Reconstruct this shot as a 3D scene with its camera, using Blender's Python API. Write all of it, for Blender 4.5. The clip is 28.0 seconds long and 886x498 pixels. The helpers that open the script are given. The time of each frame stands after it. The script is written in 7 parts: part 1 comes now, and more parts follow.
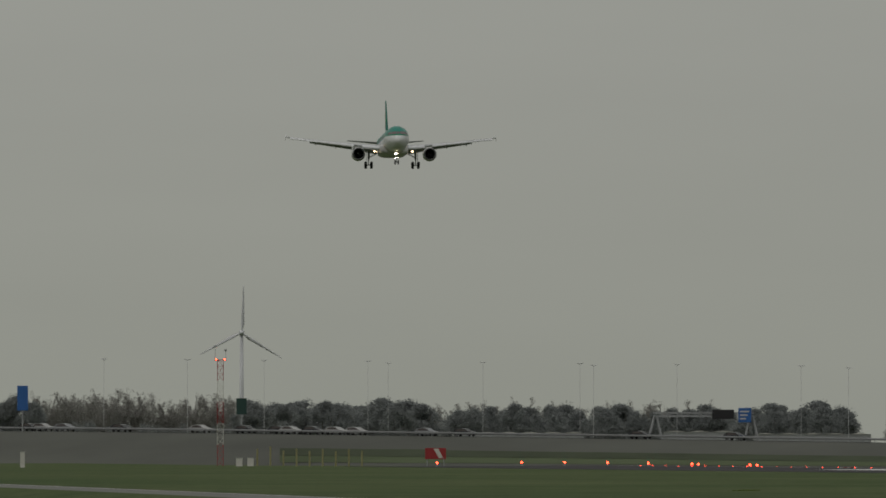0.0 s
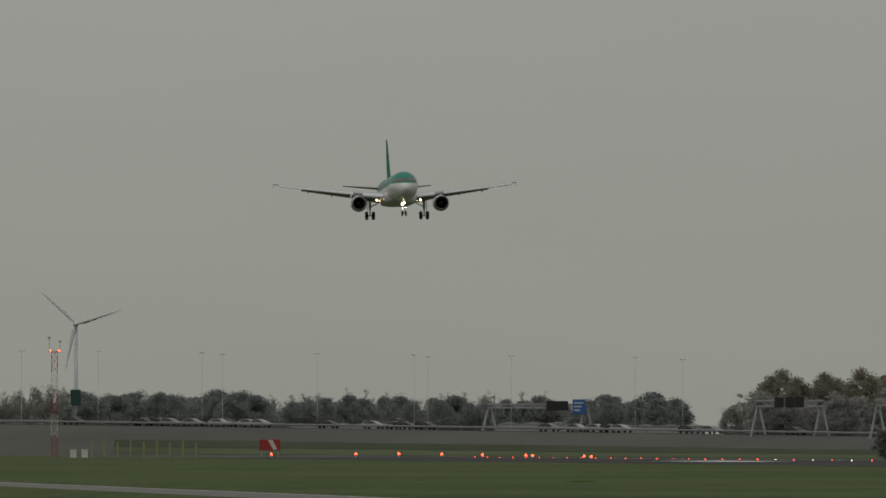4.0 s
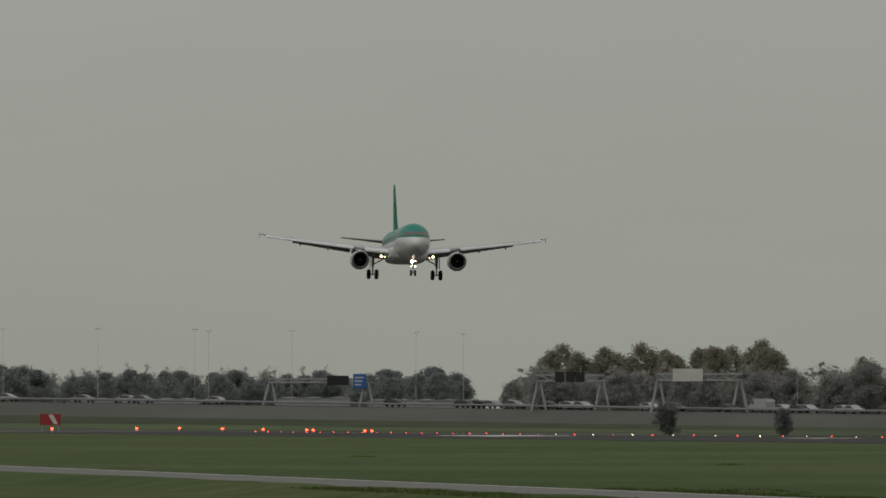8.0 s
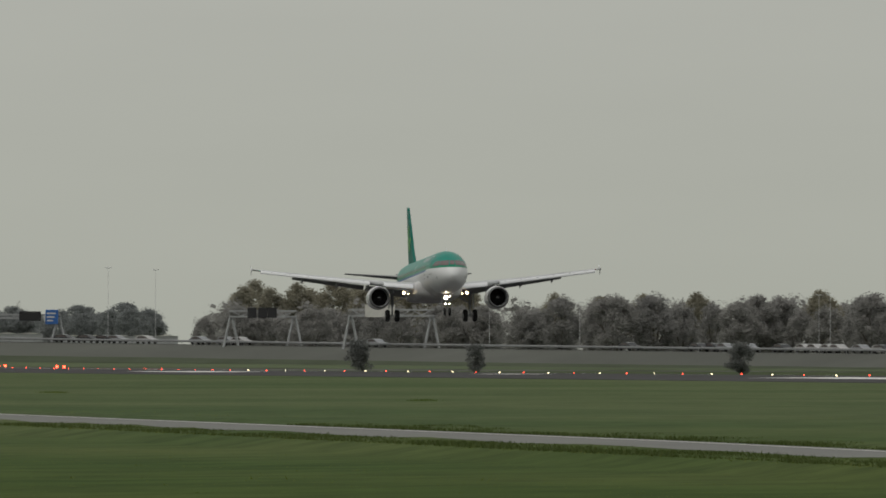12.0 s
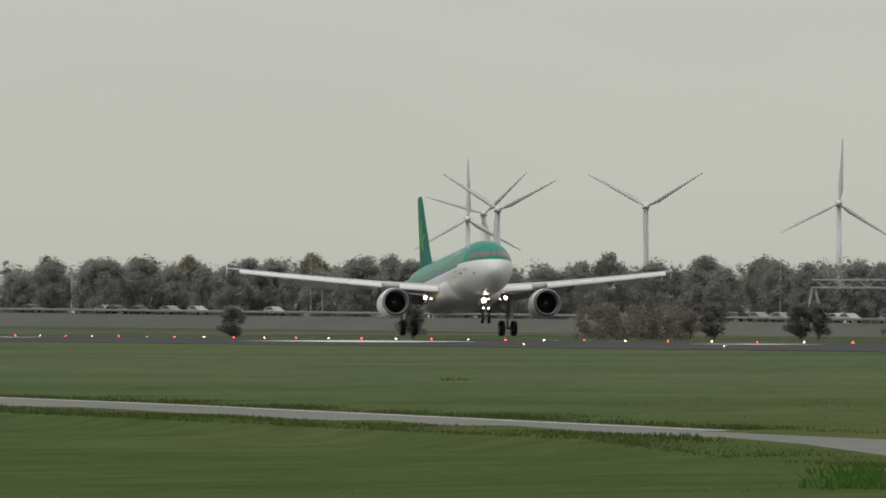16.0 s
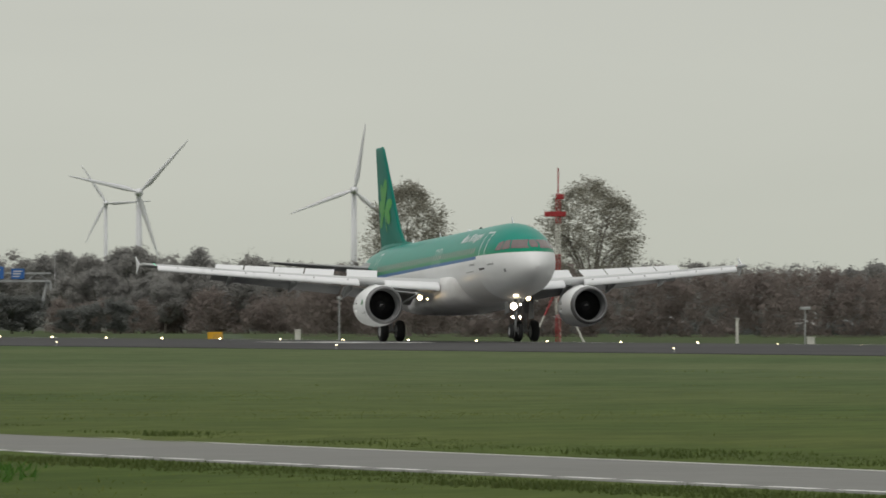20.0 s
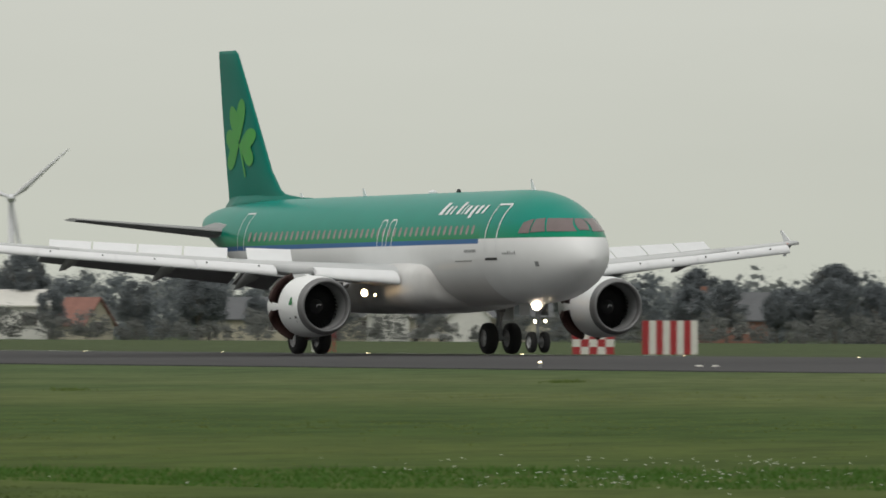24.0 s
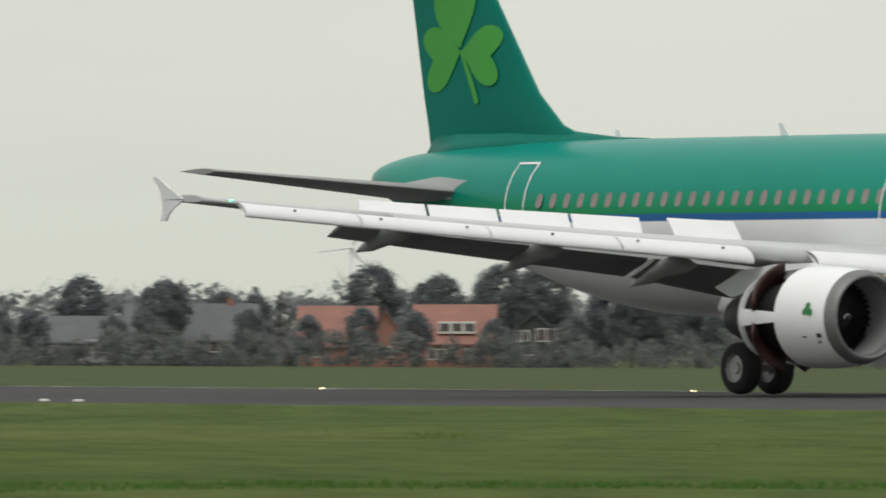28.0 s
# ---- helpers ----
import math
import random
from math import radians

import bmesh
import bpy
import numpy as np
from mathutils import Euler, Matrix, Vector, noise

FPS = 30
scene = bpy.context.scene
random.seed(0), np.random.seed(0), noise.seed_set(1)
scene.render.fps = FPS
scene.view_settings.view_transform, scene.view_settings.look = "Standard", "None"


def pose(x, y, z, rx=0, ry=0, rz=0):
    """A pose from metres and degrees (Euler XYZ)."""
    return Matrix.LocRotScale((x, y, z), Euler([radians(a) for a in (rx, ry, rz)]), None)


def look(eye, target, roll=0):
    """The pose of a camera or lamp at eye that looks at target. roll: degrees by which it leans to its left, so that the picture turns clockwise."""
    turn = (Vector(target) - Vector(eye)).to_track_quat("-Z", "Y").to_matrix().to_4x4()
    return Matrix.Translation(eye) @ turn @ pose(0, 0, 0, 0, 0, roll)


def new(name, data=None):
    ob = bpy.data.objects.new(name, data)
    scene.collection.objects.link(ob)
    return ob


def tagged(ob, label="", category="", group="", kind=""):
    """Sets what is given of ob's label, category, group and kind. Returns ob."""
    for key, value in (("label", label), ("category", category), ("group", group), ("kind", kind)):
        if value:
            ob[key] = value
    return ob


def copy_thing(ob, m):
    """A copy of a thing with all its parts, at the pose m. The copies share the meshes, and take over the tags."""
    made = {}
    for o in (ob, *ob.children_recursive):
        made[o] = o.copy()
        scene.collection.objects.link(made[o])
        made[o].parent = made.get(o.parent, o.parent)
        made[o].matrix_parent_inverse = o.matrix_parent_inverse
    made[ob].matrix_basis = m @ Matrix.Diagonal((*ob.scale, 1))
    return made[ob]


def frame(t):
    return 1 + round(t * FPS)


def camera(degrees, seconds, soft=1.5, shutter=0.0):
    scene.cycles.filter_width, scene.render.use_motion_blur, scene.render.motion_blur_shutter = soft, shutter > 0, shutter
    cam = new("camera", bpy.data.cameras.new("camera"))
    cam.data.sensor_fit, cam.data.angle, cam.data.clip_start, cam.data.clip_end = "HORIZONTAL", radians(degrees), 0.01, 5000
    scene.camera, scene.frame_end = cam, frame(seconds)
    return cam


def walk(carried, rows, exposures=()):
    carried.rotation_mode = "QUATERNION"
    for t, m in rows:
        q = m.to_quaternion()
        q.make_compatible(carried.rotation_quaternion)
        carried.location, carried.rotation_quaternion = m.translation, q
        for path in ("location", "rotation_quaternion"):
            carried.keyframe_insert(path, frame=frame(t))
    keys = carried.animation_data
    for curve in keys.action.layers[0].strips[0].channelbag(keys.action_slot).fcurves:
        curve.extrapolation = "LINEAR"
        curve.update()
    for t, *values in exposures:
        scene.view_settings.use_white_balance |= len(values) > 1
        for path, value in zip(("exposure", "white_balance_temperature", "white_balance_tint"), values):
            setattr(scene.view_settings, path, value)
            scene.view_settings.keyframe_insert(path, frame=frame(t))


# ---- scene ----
# A long-lens view from the fence beside a runway; metres, runway along Y, an airliner lands towards -Y.
EYE = (0.0, 0.0, 1.46)
RX = 182.6            # runway centre line
cam = camera(3.926, 28.0, soft=1.7, shutter=0.18)
# seconds, heading in degrees from +Y towards +X, tilt
PAN = [
    (0.0, 5.323, 0.911), (0.5, 5.366, 0.903), (1.0, 5.458, 0.911), (1.5, 5.555, 0.911), (2.0, 5.669, 0.911), (2.5, 5.774, 0.903),
    (4.5, 6.174, 0.865), (5.0, 6.304, 0.858), (5.5, 6.401, 0.854), (6.0, 6.47, 0.827), (6.5, 6.597, 0.805), (7.0, 6.738, 0.786),
    (7.5, 6.865, 0.771), (8.0, 7.03, 0.762), (8.5, 7.217, 0.763), (9.0, 7.377, 0.741), (9.5, 7.516, 0.717), (10.0, 7.665, 0.679),
]
PAN += [
    (10.5, 7.855, 0.626), (11.0, 8.036, 0.563), (11.5, 8.199, 0.516), (13.5, 9.133, 0.384), (14.0, 9.4, 0.355), (14.5, 9.709, 0.348),
    (15.0, 10.018, 0.342), (15.5, 10.336, 0.329), (16.0, 10.646, 0.317), (16.5, 10.954, 0.312), (17.0, 11.336, 0.309), (17.5, 11.803, 0.307),
    (18.0, 12.283, 0.311), (18.5, 12.808, 0.3), (19.0, 13.391, 0.303), (19.5, 13.996, 0.292), (20.0, 14.65, 0.292), (20.5, 15.351, 0.298),
]
PAN += [
    (21.0, 16.1, 0.294), (21.5, 16.865, 0.287), (23.5, 21.079, 0.297), (24.0, 22.364, 0.291), (24.5, 23.773, 0.297), (25.0, 25.314, 0.304),
    (25.5, 26.99, 0.315), (26.0, 28.794, 0.327), (26.5, 30.454, 0.322), (27.0, 32.176, 0.333), (27.5, 34.087, 0.343), (28.0, 36.016, 0.354),
]
EXPOSURES = [(0.0, -0.74), (5.0, -0.70), (8.0, -0.60), (11.0, -0.36), (14.0, 0.04), (17.0, 0.13), (20.0, 0.18), (24.0, 0.28), (28.0, 0.52)]
walk(cam, [(t, pose(*EYE, 90 + e, -0.057, -a)) for t, a, e in PAN], EXPOSURES)

# ---- sky and light: an even overcast ----
world = bpy.data.worlds.new("overcast")
scene.world = world
world.use_nodes = True
wn, wl = world.node_tree.nodes, world.node_tree.links
wn.clear()
w_out = wn.new("ShaderNodeOutputWorld")
w_bg = wn.new("ShaderNodeBackground")
w_sky = wn.new("ShaderNodeTexSky")
w_sky.sky_type, w_sky.sun_disc = "NISHITA", False
w_sky.sun_elevation, w_sky.sun_rotation = radians(32), radians(150)
w_co = wn.new("ShaderNodeTexCoord")
w_sep = wn.new("ShaderNodeSeparateXYZ")
w_ramp = wn.new("ShaderNodeValToRGB")
w_ramp.color_ramp.elements[0].position, w_ramp.color_ramp.elements[0].color = 0.0, (0.449, 0.464, 0.404, 1)
w_ramp.color_ramp.elements[1].position, w_ramp.color_ramp.elements[1].color = 1.0, (0.62, 0.62, 0.60, 1)
el = w_ramp.color_ramp.elements.new(0.03)
el.color = (0.499, 0.508, 0.462, 1)
w_map = wn.new("ShaderNodeMapping")
w_map.inputs["Scale"].default_value = (14, 14, 70)
w_noise = wn.new("ShaderNodeTexNoise")
w_noise.inputs["Scale"].default_value, w_noise.inputs["Detail"].default_value = 1.0, 5
w_mr = wn.new("ShaderNodeMapRange")
w_mr.inputs["To Min"].default_value, w_mr.inputs["To Max"].default_value = 0.93, 1.07
w_mul = wn.new("ShaderNodeVectorMath")
w_mul.operation = "SCALE"
w_mix = wn.new("ShaderNodeMixRGB")
w_mix.inputs[0].default_value = 0.02
w_sc = wn.new("ShaderNodeVectorMath")
w_sc.operation = "SCALE"
w_sc.inputs["Scale"].default_value = 0.1
wl.new(w_co.outputs["Generated"], w_sep.inputs[0])
wl.new(w_sep.outputs["Z"], w_ramp.inputs[0])
wl.new(w_co.outputs["Generated"], w_map.inputs["Vector"])
wl.new(w_map.outputs[0], w_noise.inputs["Vector"])
wl.new(w_noise.outputs["Fac"], w_mr.inputs["Value"])
wl.new(w_ramp.outputs[0], w_mul.inputs[0])
wl.new(w_mr.outputs[0], w_mul.inputs["Scale"])
wl.new(w_sky.outputs[0], w_sc.inputs[0])
wl.new(w_mul.outputs[0], w_mix.inputs[1])
wl.new(w_sc.outputs[0], w_mix.inputs[2])
wl.new(w_mix.outputs[0], w_bg.inputs["Color"])
w_bg.inputs["Strength"].default_value = 1.0
wl.new(w_bg.outputs[0], w_out.inputs["Surface"])
sun = new("sun", bpy.data.lights.new("sun", "SUN"))
sun.data.energy, sun.data.angle, sun.data.color = 0.9, radians(30), (1.0, 0.96, 0.9)
sun.matrix_world = look((-40, -35, 85), (0, 0, 0))

# ---- materials ----
def material(name, colour, rough=0.6, metal=0.0, vary=0.15, grain=8.0, large=0.6, bump=0.0, spec=0.5, emit=0.0, dirt=None, coat=0.0):
    """A surface with variation at two scales and fine relief, in object space metres."""
    m = bpy.data.materials.new(name)
    m.use_nodes = True
    n, l = m.node_tree.nodes, m.node_tree.links
    b = n["Principled BSDF"]
    b.inputs["Roughness"].default_value, b.inputs["Metallic"].default_value = rough, metal
    b.inputs["Specular IOR Level"].default_value = spec
    b.inputs["Coat Weight"].default_value = coat
    co = n.new("ShaderNodeTexCoord")
    n1, n2 = n.new("ShaderNodeTexNoise"), n.new("ShaderNodeTexNoise")
    n1.inputs["Scale"].default_value, n1.inputs["Detail"].default_value = grain, 4
    n2.inputs["Scale"].default_value, n2.inputs["Detail"].default_value = large, 3
    add = n.new("ShaderNodeMath")
    add.operation = "ADD"
    mr = n.new("ShaderNodeMapRange")
    mr.inputs["From Min"].default_value, mr.inputs["From Max"].default_value = 0.6, 1.4
    mix = n.new("ShaderNodeMixRGB")
    dark = dirt or tuple(c * (1 - vary) for c in colour)
    lite = tuple(min(1, c * (1 + vary)) for c in colour)
    mix.inputs[1].default_value, mix.inputs[2].default_value = (*dark, 1), (*lite, 1)
    for t in (n1, n2):
        l.new(co.outputs["Object"], t.inputs["Vector"])
    l.new(n1.outputs["Fac"], add.inputs[0])
    l.new(n2.outputs["Fac"], add.inputs[1])
    l.new(add.outputs[0], mr.inputs["Value"])
    l.new(mr.outputs[0], mix.inputs[0])
    l.new(mix.outputs[0], b.inputs["Base Color"])
    if bump:
        bp = n.new("ShaderNodeBump")
        bp.inputs["Strength"].default_value = bump
        l.new(n1.outputs["Fac"], bp.inputs["Height"])
        l.new(bp.outputs[0], b.inputs["Normal"])
    if emit:
        b.inputs["Emission Color"].default_value, b.inputs["Emission Strength"].default_value = (*colour, 1), emit
    return m


def foliage(name, a, b2):
    """Leaves that differ from clump to clump and let a little light through."""
    m = bpy.data.materials.new(name)
    m.use_nodes = True
    n, l = m.node_tree.nodes, m.node_tree.links
    b = n["Principled BSDF"]
    b.inputs["Roughness"].default_value, b.inputs["Specular IOR Level"].default_value = 0.8, 0.2
    geo, ob = n.new("ShaderNodeNewGeometry"), n.new("ShaderNodeObjectInfo")
    add = n.new("ShaderNodeMath")
    add.operation = "ADD"
    half = n.new("ShaderNodeMath")
    half.operation, half.inputs[1].default_value = "MULTIPLY", 0.5
    mix = n.new("ShaderNodeMixRGB")
    mix.inputs[1].default_value, mix.inputs[2].default_value = (*a, 1), (*b2, 1)
    tc, tn, tr = n.new("ShaderNodeTexCoord"), n.new("ShaderNodeTexNoise"), n.new("ShaderNodeMapRange")
    tn.inputs["Scale"].default_value, tn.inputs["Detail"].default_value, tn.inputs["Roughness"].default_value = 0.9, 8, 0.75
    tr.inputs["From Min"].default_value, tr.inputs["From Max"].default_value = 0.35, 0.65
    tr.inputs["To Min"].default_value, tr.inputs["To Max"].default_value = 0.88, 1.08
    mot = n.new("ShaderNodeVectorMath")
    mot.operation = "SCALE"
    l.new(tc.outputs["Object"], tn.inputs["Vector"])
    l.new(tn.outputs["Fac"], tr.inputs["Value"])
    l.new(mix.outputs[0], mot.inputs[0])
    l.new(tr.outputs[0], mot.inputs["Scale"])
    l.new(geo.outputs["Random Per Island"], add.inputs[0])
    l.new(ob.outputs["Random"], add.inputs[1])
    l.new(add.outputs[0], half.inputs[0])
    l.new(half.outputs[0], mix.inputs[0])
    l.new(mot.outputs[0], b.inputs["Base Color"])
    tl, ms = n.new("ShaderNodeBsdfTranslucent"), n.new("ShaderNodeMixShader")
    ms.inputs[0].default_value = 0.52
    l.new(mot.outputs[0], tl.inputs["Color"])
    l.new(b.outputs[0], ms.inputs[1])
    l.new(tl.outputs[0], ms.inputs[2])
    l.new(ms.outputs[0], n["Material Output"].inputs["Surface"])
    return m


M = {}
M["asphalt"] = material("asphalt", (0.054, 0.053, 0.056), 0.85, vary=0.3, grain=1.2, large=0.03, bump=0.1, dirt=(0.036, 0.035, 0.037), spec=0.12)
M["road"] = material("road_concrete", (0.155, 0.155, 0.147), 0.85, vary=0.15, grain=2.0, large=0.1, bump=0.1)
M["paint_line"] = material("line_paint", (0.72, 0.72, 0.70), 0.7, vary=0.2, grain=3, large=0.2)
M["white"] = material("aircraft_white", (0.82, 0.83, 0.84), 0.32, vary=0.04, grain=0.5, large=0.15, coat=0.1)
# fairing white dulled by stains and by underside shade put into the colour
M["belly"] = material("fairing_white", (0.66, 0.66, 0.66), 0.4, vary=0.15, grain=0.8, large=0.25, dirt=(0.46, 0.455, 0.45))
M["wing_grey"] = material("wing_grey", (0.50, 0.51, 0.52), 0.42, vary=0.06, grain=1.5, large=0.3)
M["slat"] = material("slat_white", (0.74, 0.75, 0.77), 0.45, vary=0.05, grain=2, large=0.3)
# wing grey darkened: underside shade of flaps and tailplane put into the colour
M["shaded_grey"] = material("shaded_grey", (0.28, 0.285, 0.29), 0.5, vary=0.1, grain=1.5, large=0.3)
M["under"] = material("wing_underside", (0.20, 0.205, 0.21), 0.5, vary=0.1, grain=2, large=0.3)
M["metal"] = material("bare_metal", (0.20, 0.20, 0.205), 0.5, 0.5, vary=0.08, grain=4, large=1)
M["dark"] = material("dark_duct", (0.025, 0.025, 0.027), 0.6, vary=0.2, grain=6, large=1)
M["tyre"] = material("tyre_rubber", (0.018, 0.018, 0.019), 0.85, vary=0.2, grain=12, large=2)
M["hub"] = material("wheel_hub", (0.45, 0.45, 0.46), 0.5, 0.4, vary=0.15, grain=10, large=2)
M["strut"] = material("gear_strut", (0.30, 0.31, 0.32), 0.45, 0.3, vary=0.15, grain=10, large=2)
M["fin_green"] = material("fin_green", (0.0003, 0.155, 0.118), 0.40, vary=0.08, grain=0.6, large=0.2, spec=0.10)
M["lime"] = material("lime_green", (0.032, 0.30, 0.028), 0.4, vary=0.05, grain=1, large=0.3)
M["cockpit_glass"] = material("cockpit_glass", (0.17, 0.135, 0.135), 0.2, vary=0.1, grain=3, large=1)
M["glass"] = material("dark_glass", (0.10, 0.085, 0.082), 0.25, vary=0.1, grain=3, large=1)
M["lamp_white"] = material("landing_light", (1.0, 0.82, 0.58), 0.3, emit=32.0)
M["wing_lamp"] = material("wing_root_lamp", (1.0, 0.70, 0.38), 0.3, emit=14.0)
M["nacelle_green"] = material("nacelle_green", (0.012, 0.20, 0.055), 0.4, vary=0.05)
M["lamp_red"] = material("red_lamp", (1.0, 0.05, 0.02), 0.3, emit=18.0)
M["lamp_warm"] = material("runway_lamp", (1.0, 0.80, 0.48), 0.3, emit=9.0)
M["galv"] = material("galvanised_steel", (0.40, 0.41, 0.42), 0.5, 0.4, vary=0.12, grain=3, large=0.3)
M["cab_white"] = material("weathered_white", (0.60, 0.60, 0.55), 0.6, vary=0.14, grain=4, large=1.2)
M["bark"] = material("bark", (0.15, 0.135, 0.12), 0.9, vary=0.3, grain=6, large=1, bump=0.3)

M["window_pane"] = material("window_pane", (0.24, 0.205, 0.195), 0.3, vary=0.15, grain=3, large=1)
M["nav_red"] = material("nav_red", (0.6, 0.04, 0.02), 0.3, emit=0.3)
M["lamp_green"] = material("green_lamp", (0.05, 1.0, 0.5), 0.3, emit=3.5)
M["fan_blade"] = material("fan_blade", (0.016, 0.016, 0.017), 0.6, 0.1, vary=0.1)
M["duct_red"] = material("reverser_inner", (0.045, 0.020, 0.017), 0.55, vary=0.3, grain=5, large=1)


def livery():
    """White below, a thin blue line, then green that deepens upwards."""
    m = bpy.data.materials.new("fuselage_paint")
    m.use_nodes = True
    n, l = m.node_tree.nodes, m.node_tree.links
    b = n["Principled BSDF"]
    b.inputs["Roughness"].default_value, b.inputs["Specular IOR Level"].default_value = 0.30, 0.16
    co, sep, ramp = n.new("ShaderNodeTexCoord"), n.new("ShaderNodeSeparateXYZ"), n.new("ShaderNodeValToRGB")
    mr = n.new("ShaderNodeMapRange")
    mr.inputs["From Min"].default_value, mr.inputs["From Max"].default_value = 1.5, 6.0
    r = ramp.color_ramp
    r.interpolation = "LINEAR"
    r.elements[0].position, r.elements[0].color = 0.5407, (0.82, 0.83, 0.84, 1)
    r.elements[1].position, r.elements[1].color = 0.5433, (0.006, 0.105, 0.31, 1)
    for p, c in ((0.5773, (0.006, 0.105, 0.31)), (0.582, (0.0003, 0.215, 0.070)), (0.6267, (0.0003, 0.245, 0.115)), (0.7067, (0.0003, 0.245, 0.180)), (1.0, (0.0003, 0.245, 0.205))):
        e = r.elements.new(p)
        e.color = (*c, 1)
    # oily grime along the keel, with the belly's shade put into the same greys
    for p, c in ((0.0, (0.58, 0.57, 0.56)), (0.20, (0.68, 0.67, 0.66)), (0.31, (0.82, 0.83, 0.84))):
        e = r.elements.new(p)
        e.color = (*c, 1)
    # ahead of the front door the white runs up to the green with no blue line
    nose_r = n.new("ShaderNodeValToRGB")
    q = nose_r.color_ramp
    q.elements[0].position, q.elements[0].color = 0.5787, (0.82, 0.83, 0.84, 1)
    q.elements[1].position, q.elements[1].color = 0.582, (0.0003, 0.245, 0.125, 1)
    e = q.elements.new(0.72)
    e.color = (0.0003, 0.245, 0.190, 1)
    ahead, pick = n.new("ShaderNodeMath"), n.new("ShaderNodeMixRGB")
    ahead.operation, ahead.inputs[1].default_value = "LESS_THAN", 5.95 - 17.71
    l.new(sep.outputs["Y"], ahead.inputs[0])
    l.new(ahead.outputs[0], pick.inputs[0])
    no = n.new("ShaderNodeTexNoise")
    no.inputs["Scale"].default_value, no.inputs["Detail"].default_value = 0.8, 5
    mx = n.new("ShaderNodeMixRGB")
    mx.blend_type, mx.inputs[0].default_value = "MULTIPLY", 0.12
    l.new(co.outputs["Object"], sep.inputs[0])
    l.new(co.outputs["Object"], no.inputs["Vector"])
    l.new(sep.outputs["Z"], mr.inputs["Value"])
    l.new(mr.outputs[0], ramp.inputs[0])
    l.new(mr.outputs[0], nose_r.inputs[0])
    l.new(ramp.outputs[0], pick.inputs[1])
    l.new(nose_r.outputs[0], pick.inputs[2])
    l.new(pick.outputs[0], mx.inputs[1])
    l.new(no.outputs["Fac"], mx.inputs[2])
    l.new(mx.outputs[0], b.inputs["Base Color"])
    return m


M["livery"] = livery()


def grass_material():
    m = bpy.data.materials.new("grass_field")
    m.use_nodes = True
    n, l = m.node_tree.nodes, m.node_tree.links
    b = n["Principled BSDF"]
    b.inputs["Roughness"].default_value, b.inputs["Specular IOR Level"].default_value = 0.95, 0.03
    co, mp = n.new("ShaderNodeTexCoord"), n.new("ShaderNodeMapping")
    mp.inputs["Scale"].default_value = (1, 0.6, 1)
    n1, n2, n3 = (n.new("ShaderNodeTexNoise") for _ in range(3))
    # the sward lies slightly combed by the mower
    mw = n.new("ShaderNodeMapping")
    mw.vector_type = "TEXTURE"
    mw.inputs["Rotation"].default_value, mw.inputs["Scale"].default_value = (0, 0, radians(-31)), (1, 4, 1)
    l.new(co.outputs["Object"], mw.inputs[0])
    for t, s, d, src in ((n1, 0.03, 5, mp), (n2, 0.8, 5, mw), (n3, 4.0, 3, mw)):
        t.inputs["Scale"].default_value, t.inputs["Detail"].default_value = s, d
        l.new(src.outputs[0], t.inputs["Vector"])
    r1, r2 = n.new("ShaderNodeValToRGB"), n.new("ShaderNodeValToRGB")
    r1.color_ramp.elements[0].position, r1.color_ramp.elements[0].color = 0.36, (0.050, 0.083, 0.020, 1)
    r1.color_ramp.elements[1].position, r1.color_ramp.elements[1].color = 0.66, (0.088, 0.111, 0.033, 1)
    # the field farther along the runway is paler and less saturated
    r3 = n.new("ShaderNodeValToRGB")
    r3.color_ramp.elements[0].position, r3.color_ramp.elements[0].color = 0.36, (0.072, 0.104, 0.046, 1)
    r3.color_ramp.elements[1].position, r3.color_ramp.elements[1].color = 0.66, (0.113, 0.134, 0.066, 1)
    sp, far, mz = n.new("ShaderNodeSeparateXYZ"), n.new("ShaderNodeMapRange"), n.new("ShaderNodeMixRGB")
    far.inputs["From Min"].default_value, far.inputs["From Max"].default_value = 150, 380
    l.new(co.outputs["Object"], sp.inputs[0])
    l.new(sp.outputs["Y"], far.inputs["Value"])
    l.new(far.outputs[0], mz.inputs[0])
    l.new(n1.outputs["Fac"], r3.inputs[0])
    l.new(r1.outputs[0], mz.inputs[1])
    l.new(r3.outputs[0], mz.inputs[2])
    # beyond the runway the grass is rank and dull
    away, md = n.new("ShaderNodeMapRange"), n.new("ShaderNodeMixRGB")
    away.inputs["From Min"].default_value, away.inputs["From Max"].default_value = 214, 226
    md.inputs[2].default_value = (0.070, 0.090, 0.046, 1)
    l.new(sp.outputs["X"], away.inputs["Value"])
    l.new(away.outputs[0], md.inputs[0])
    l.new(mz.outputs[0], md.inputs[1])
    r2.color_ramp.elements[0].position, r2.color_ramp.elements[0].color = 0.32, (0.68, 0.72, 0.68, 1)
    r2.color_ramp.elements[1].position, r2.color_ramp.elements[1].color = 0.62, (1.1, 1.1, 1.05, 1)
    mx, my = n.new("ShaderNodeMixRGB"), n.new("ShaderNodeMixRGB")
    mx.blend_type, mx.inputs[0].default_value = "MULTIPLY", 0.8
    my.blend_type, my.inputs[0].default_value = "OVERLAY", 0.3
    l.new(co.outputs["Object"], mp.inputs[0])
    l.new(n1.outputs["Fac"], r1.inputs[0])
    l.new(n2.outputs["Fac"], r2.inputs[0])
    l.new(md.outputs[0], mx.inputs[1])
    l.new(r2.outputs[0], mx.inputs[2])
    l.new(mx.outputs[0], my.inputs[1])
    l.new(n3.outputs["Fac"], my.inputs[2])
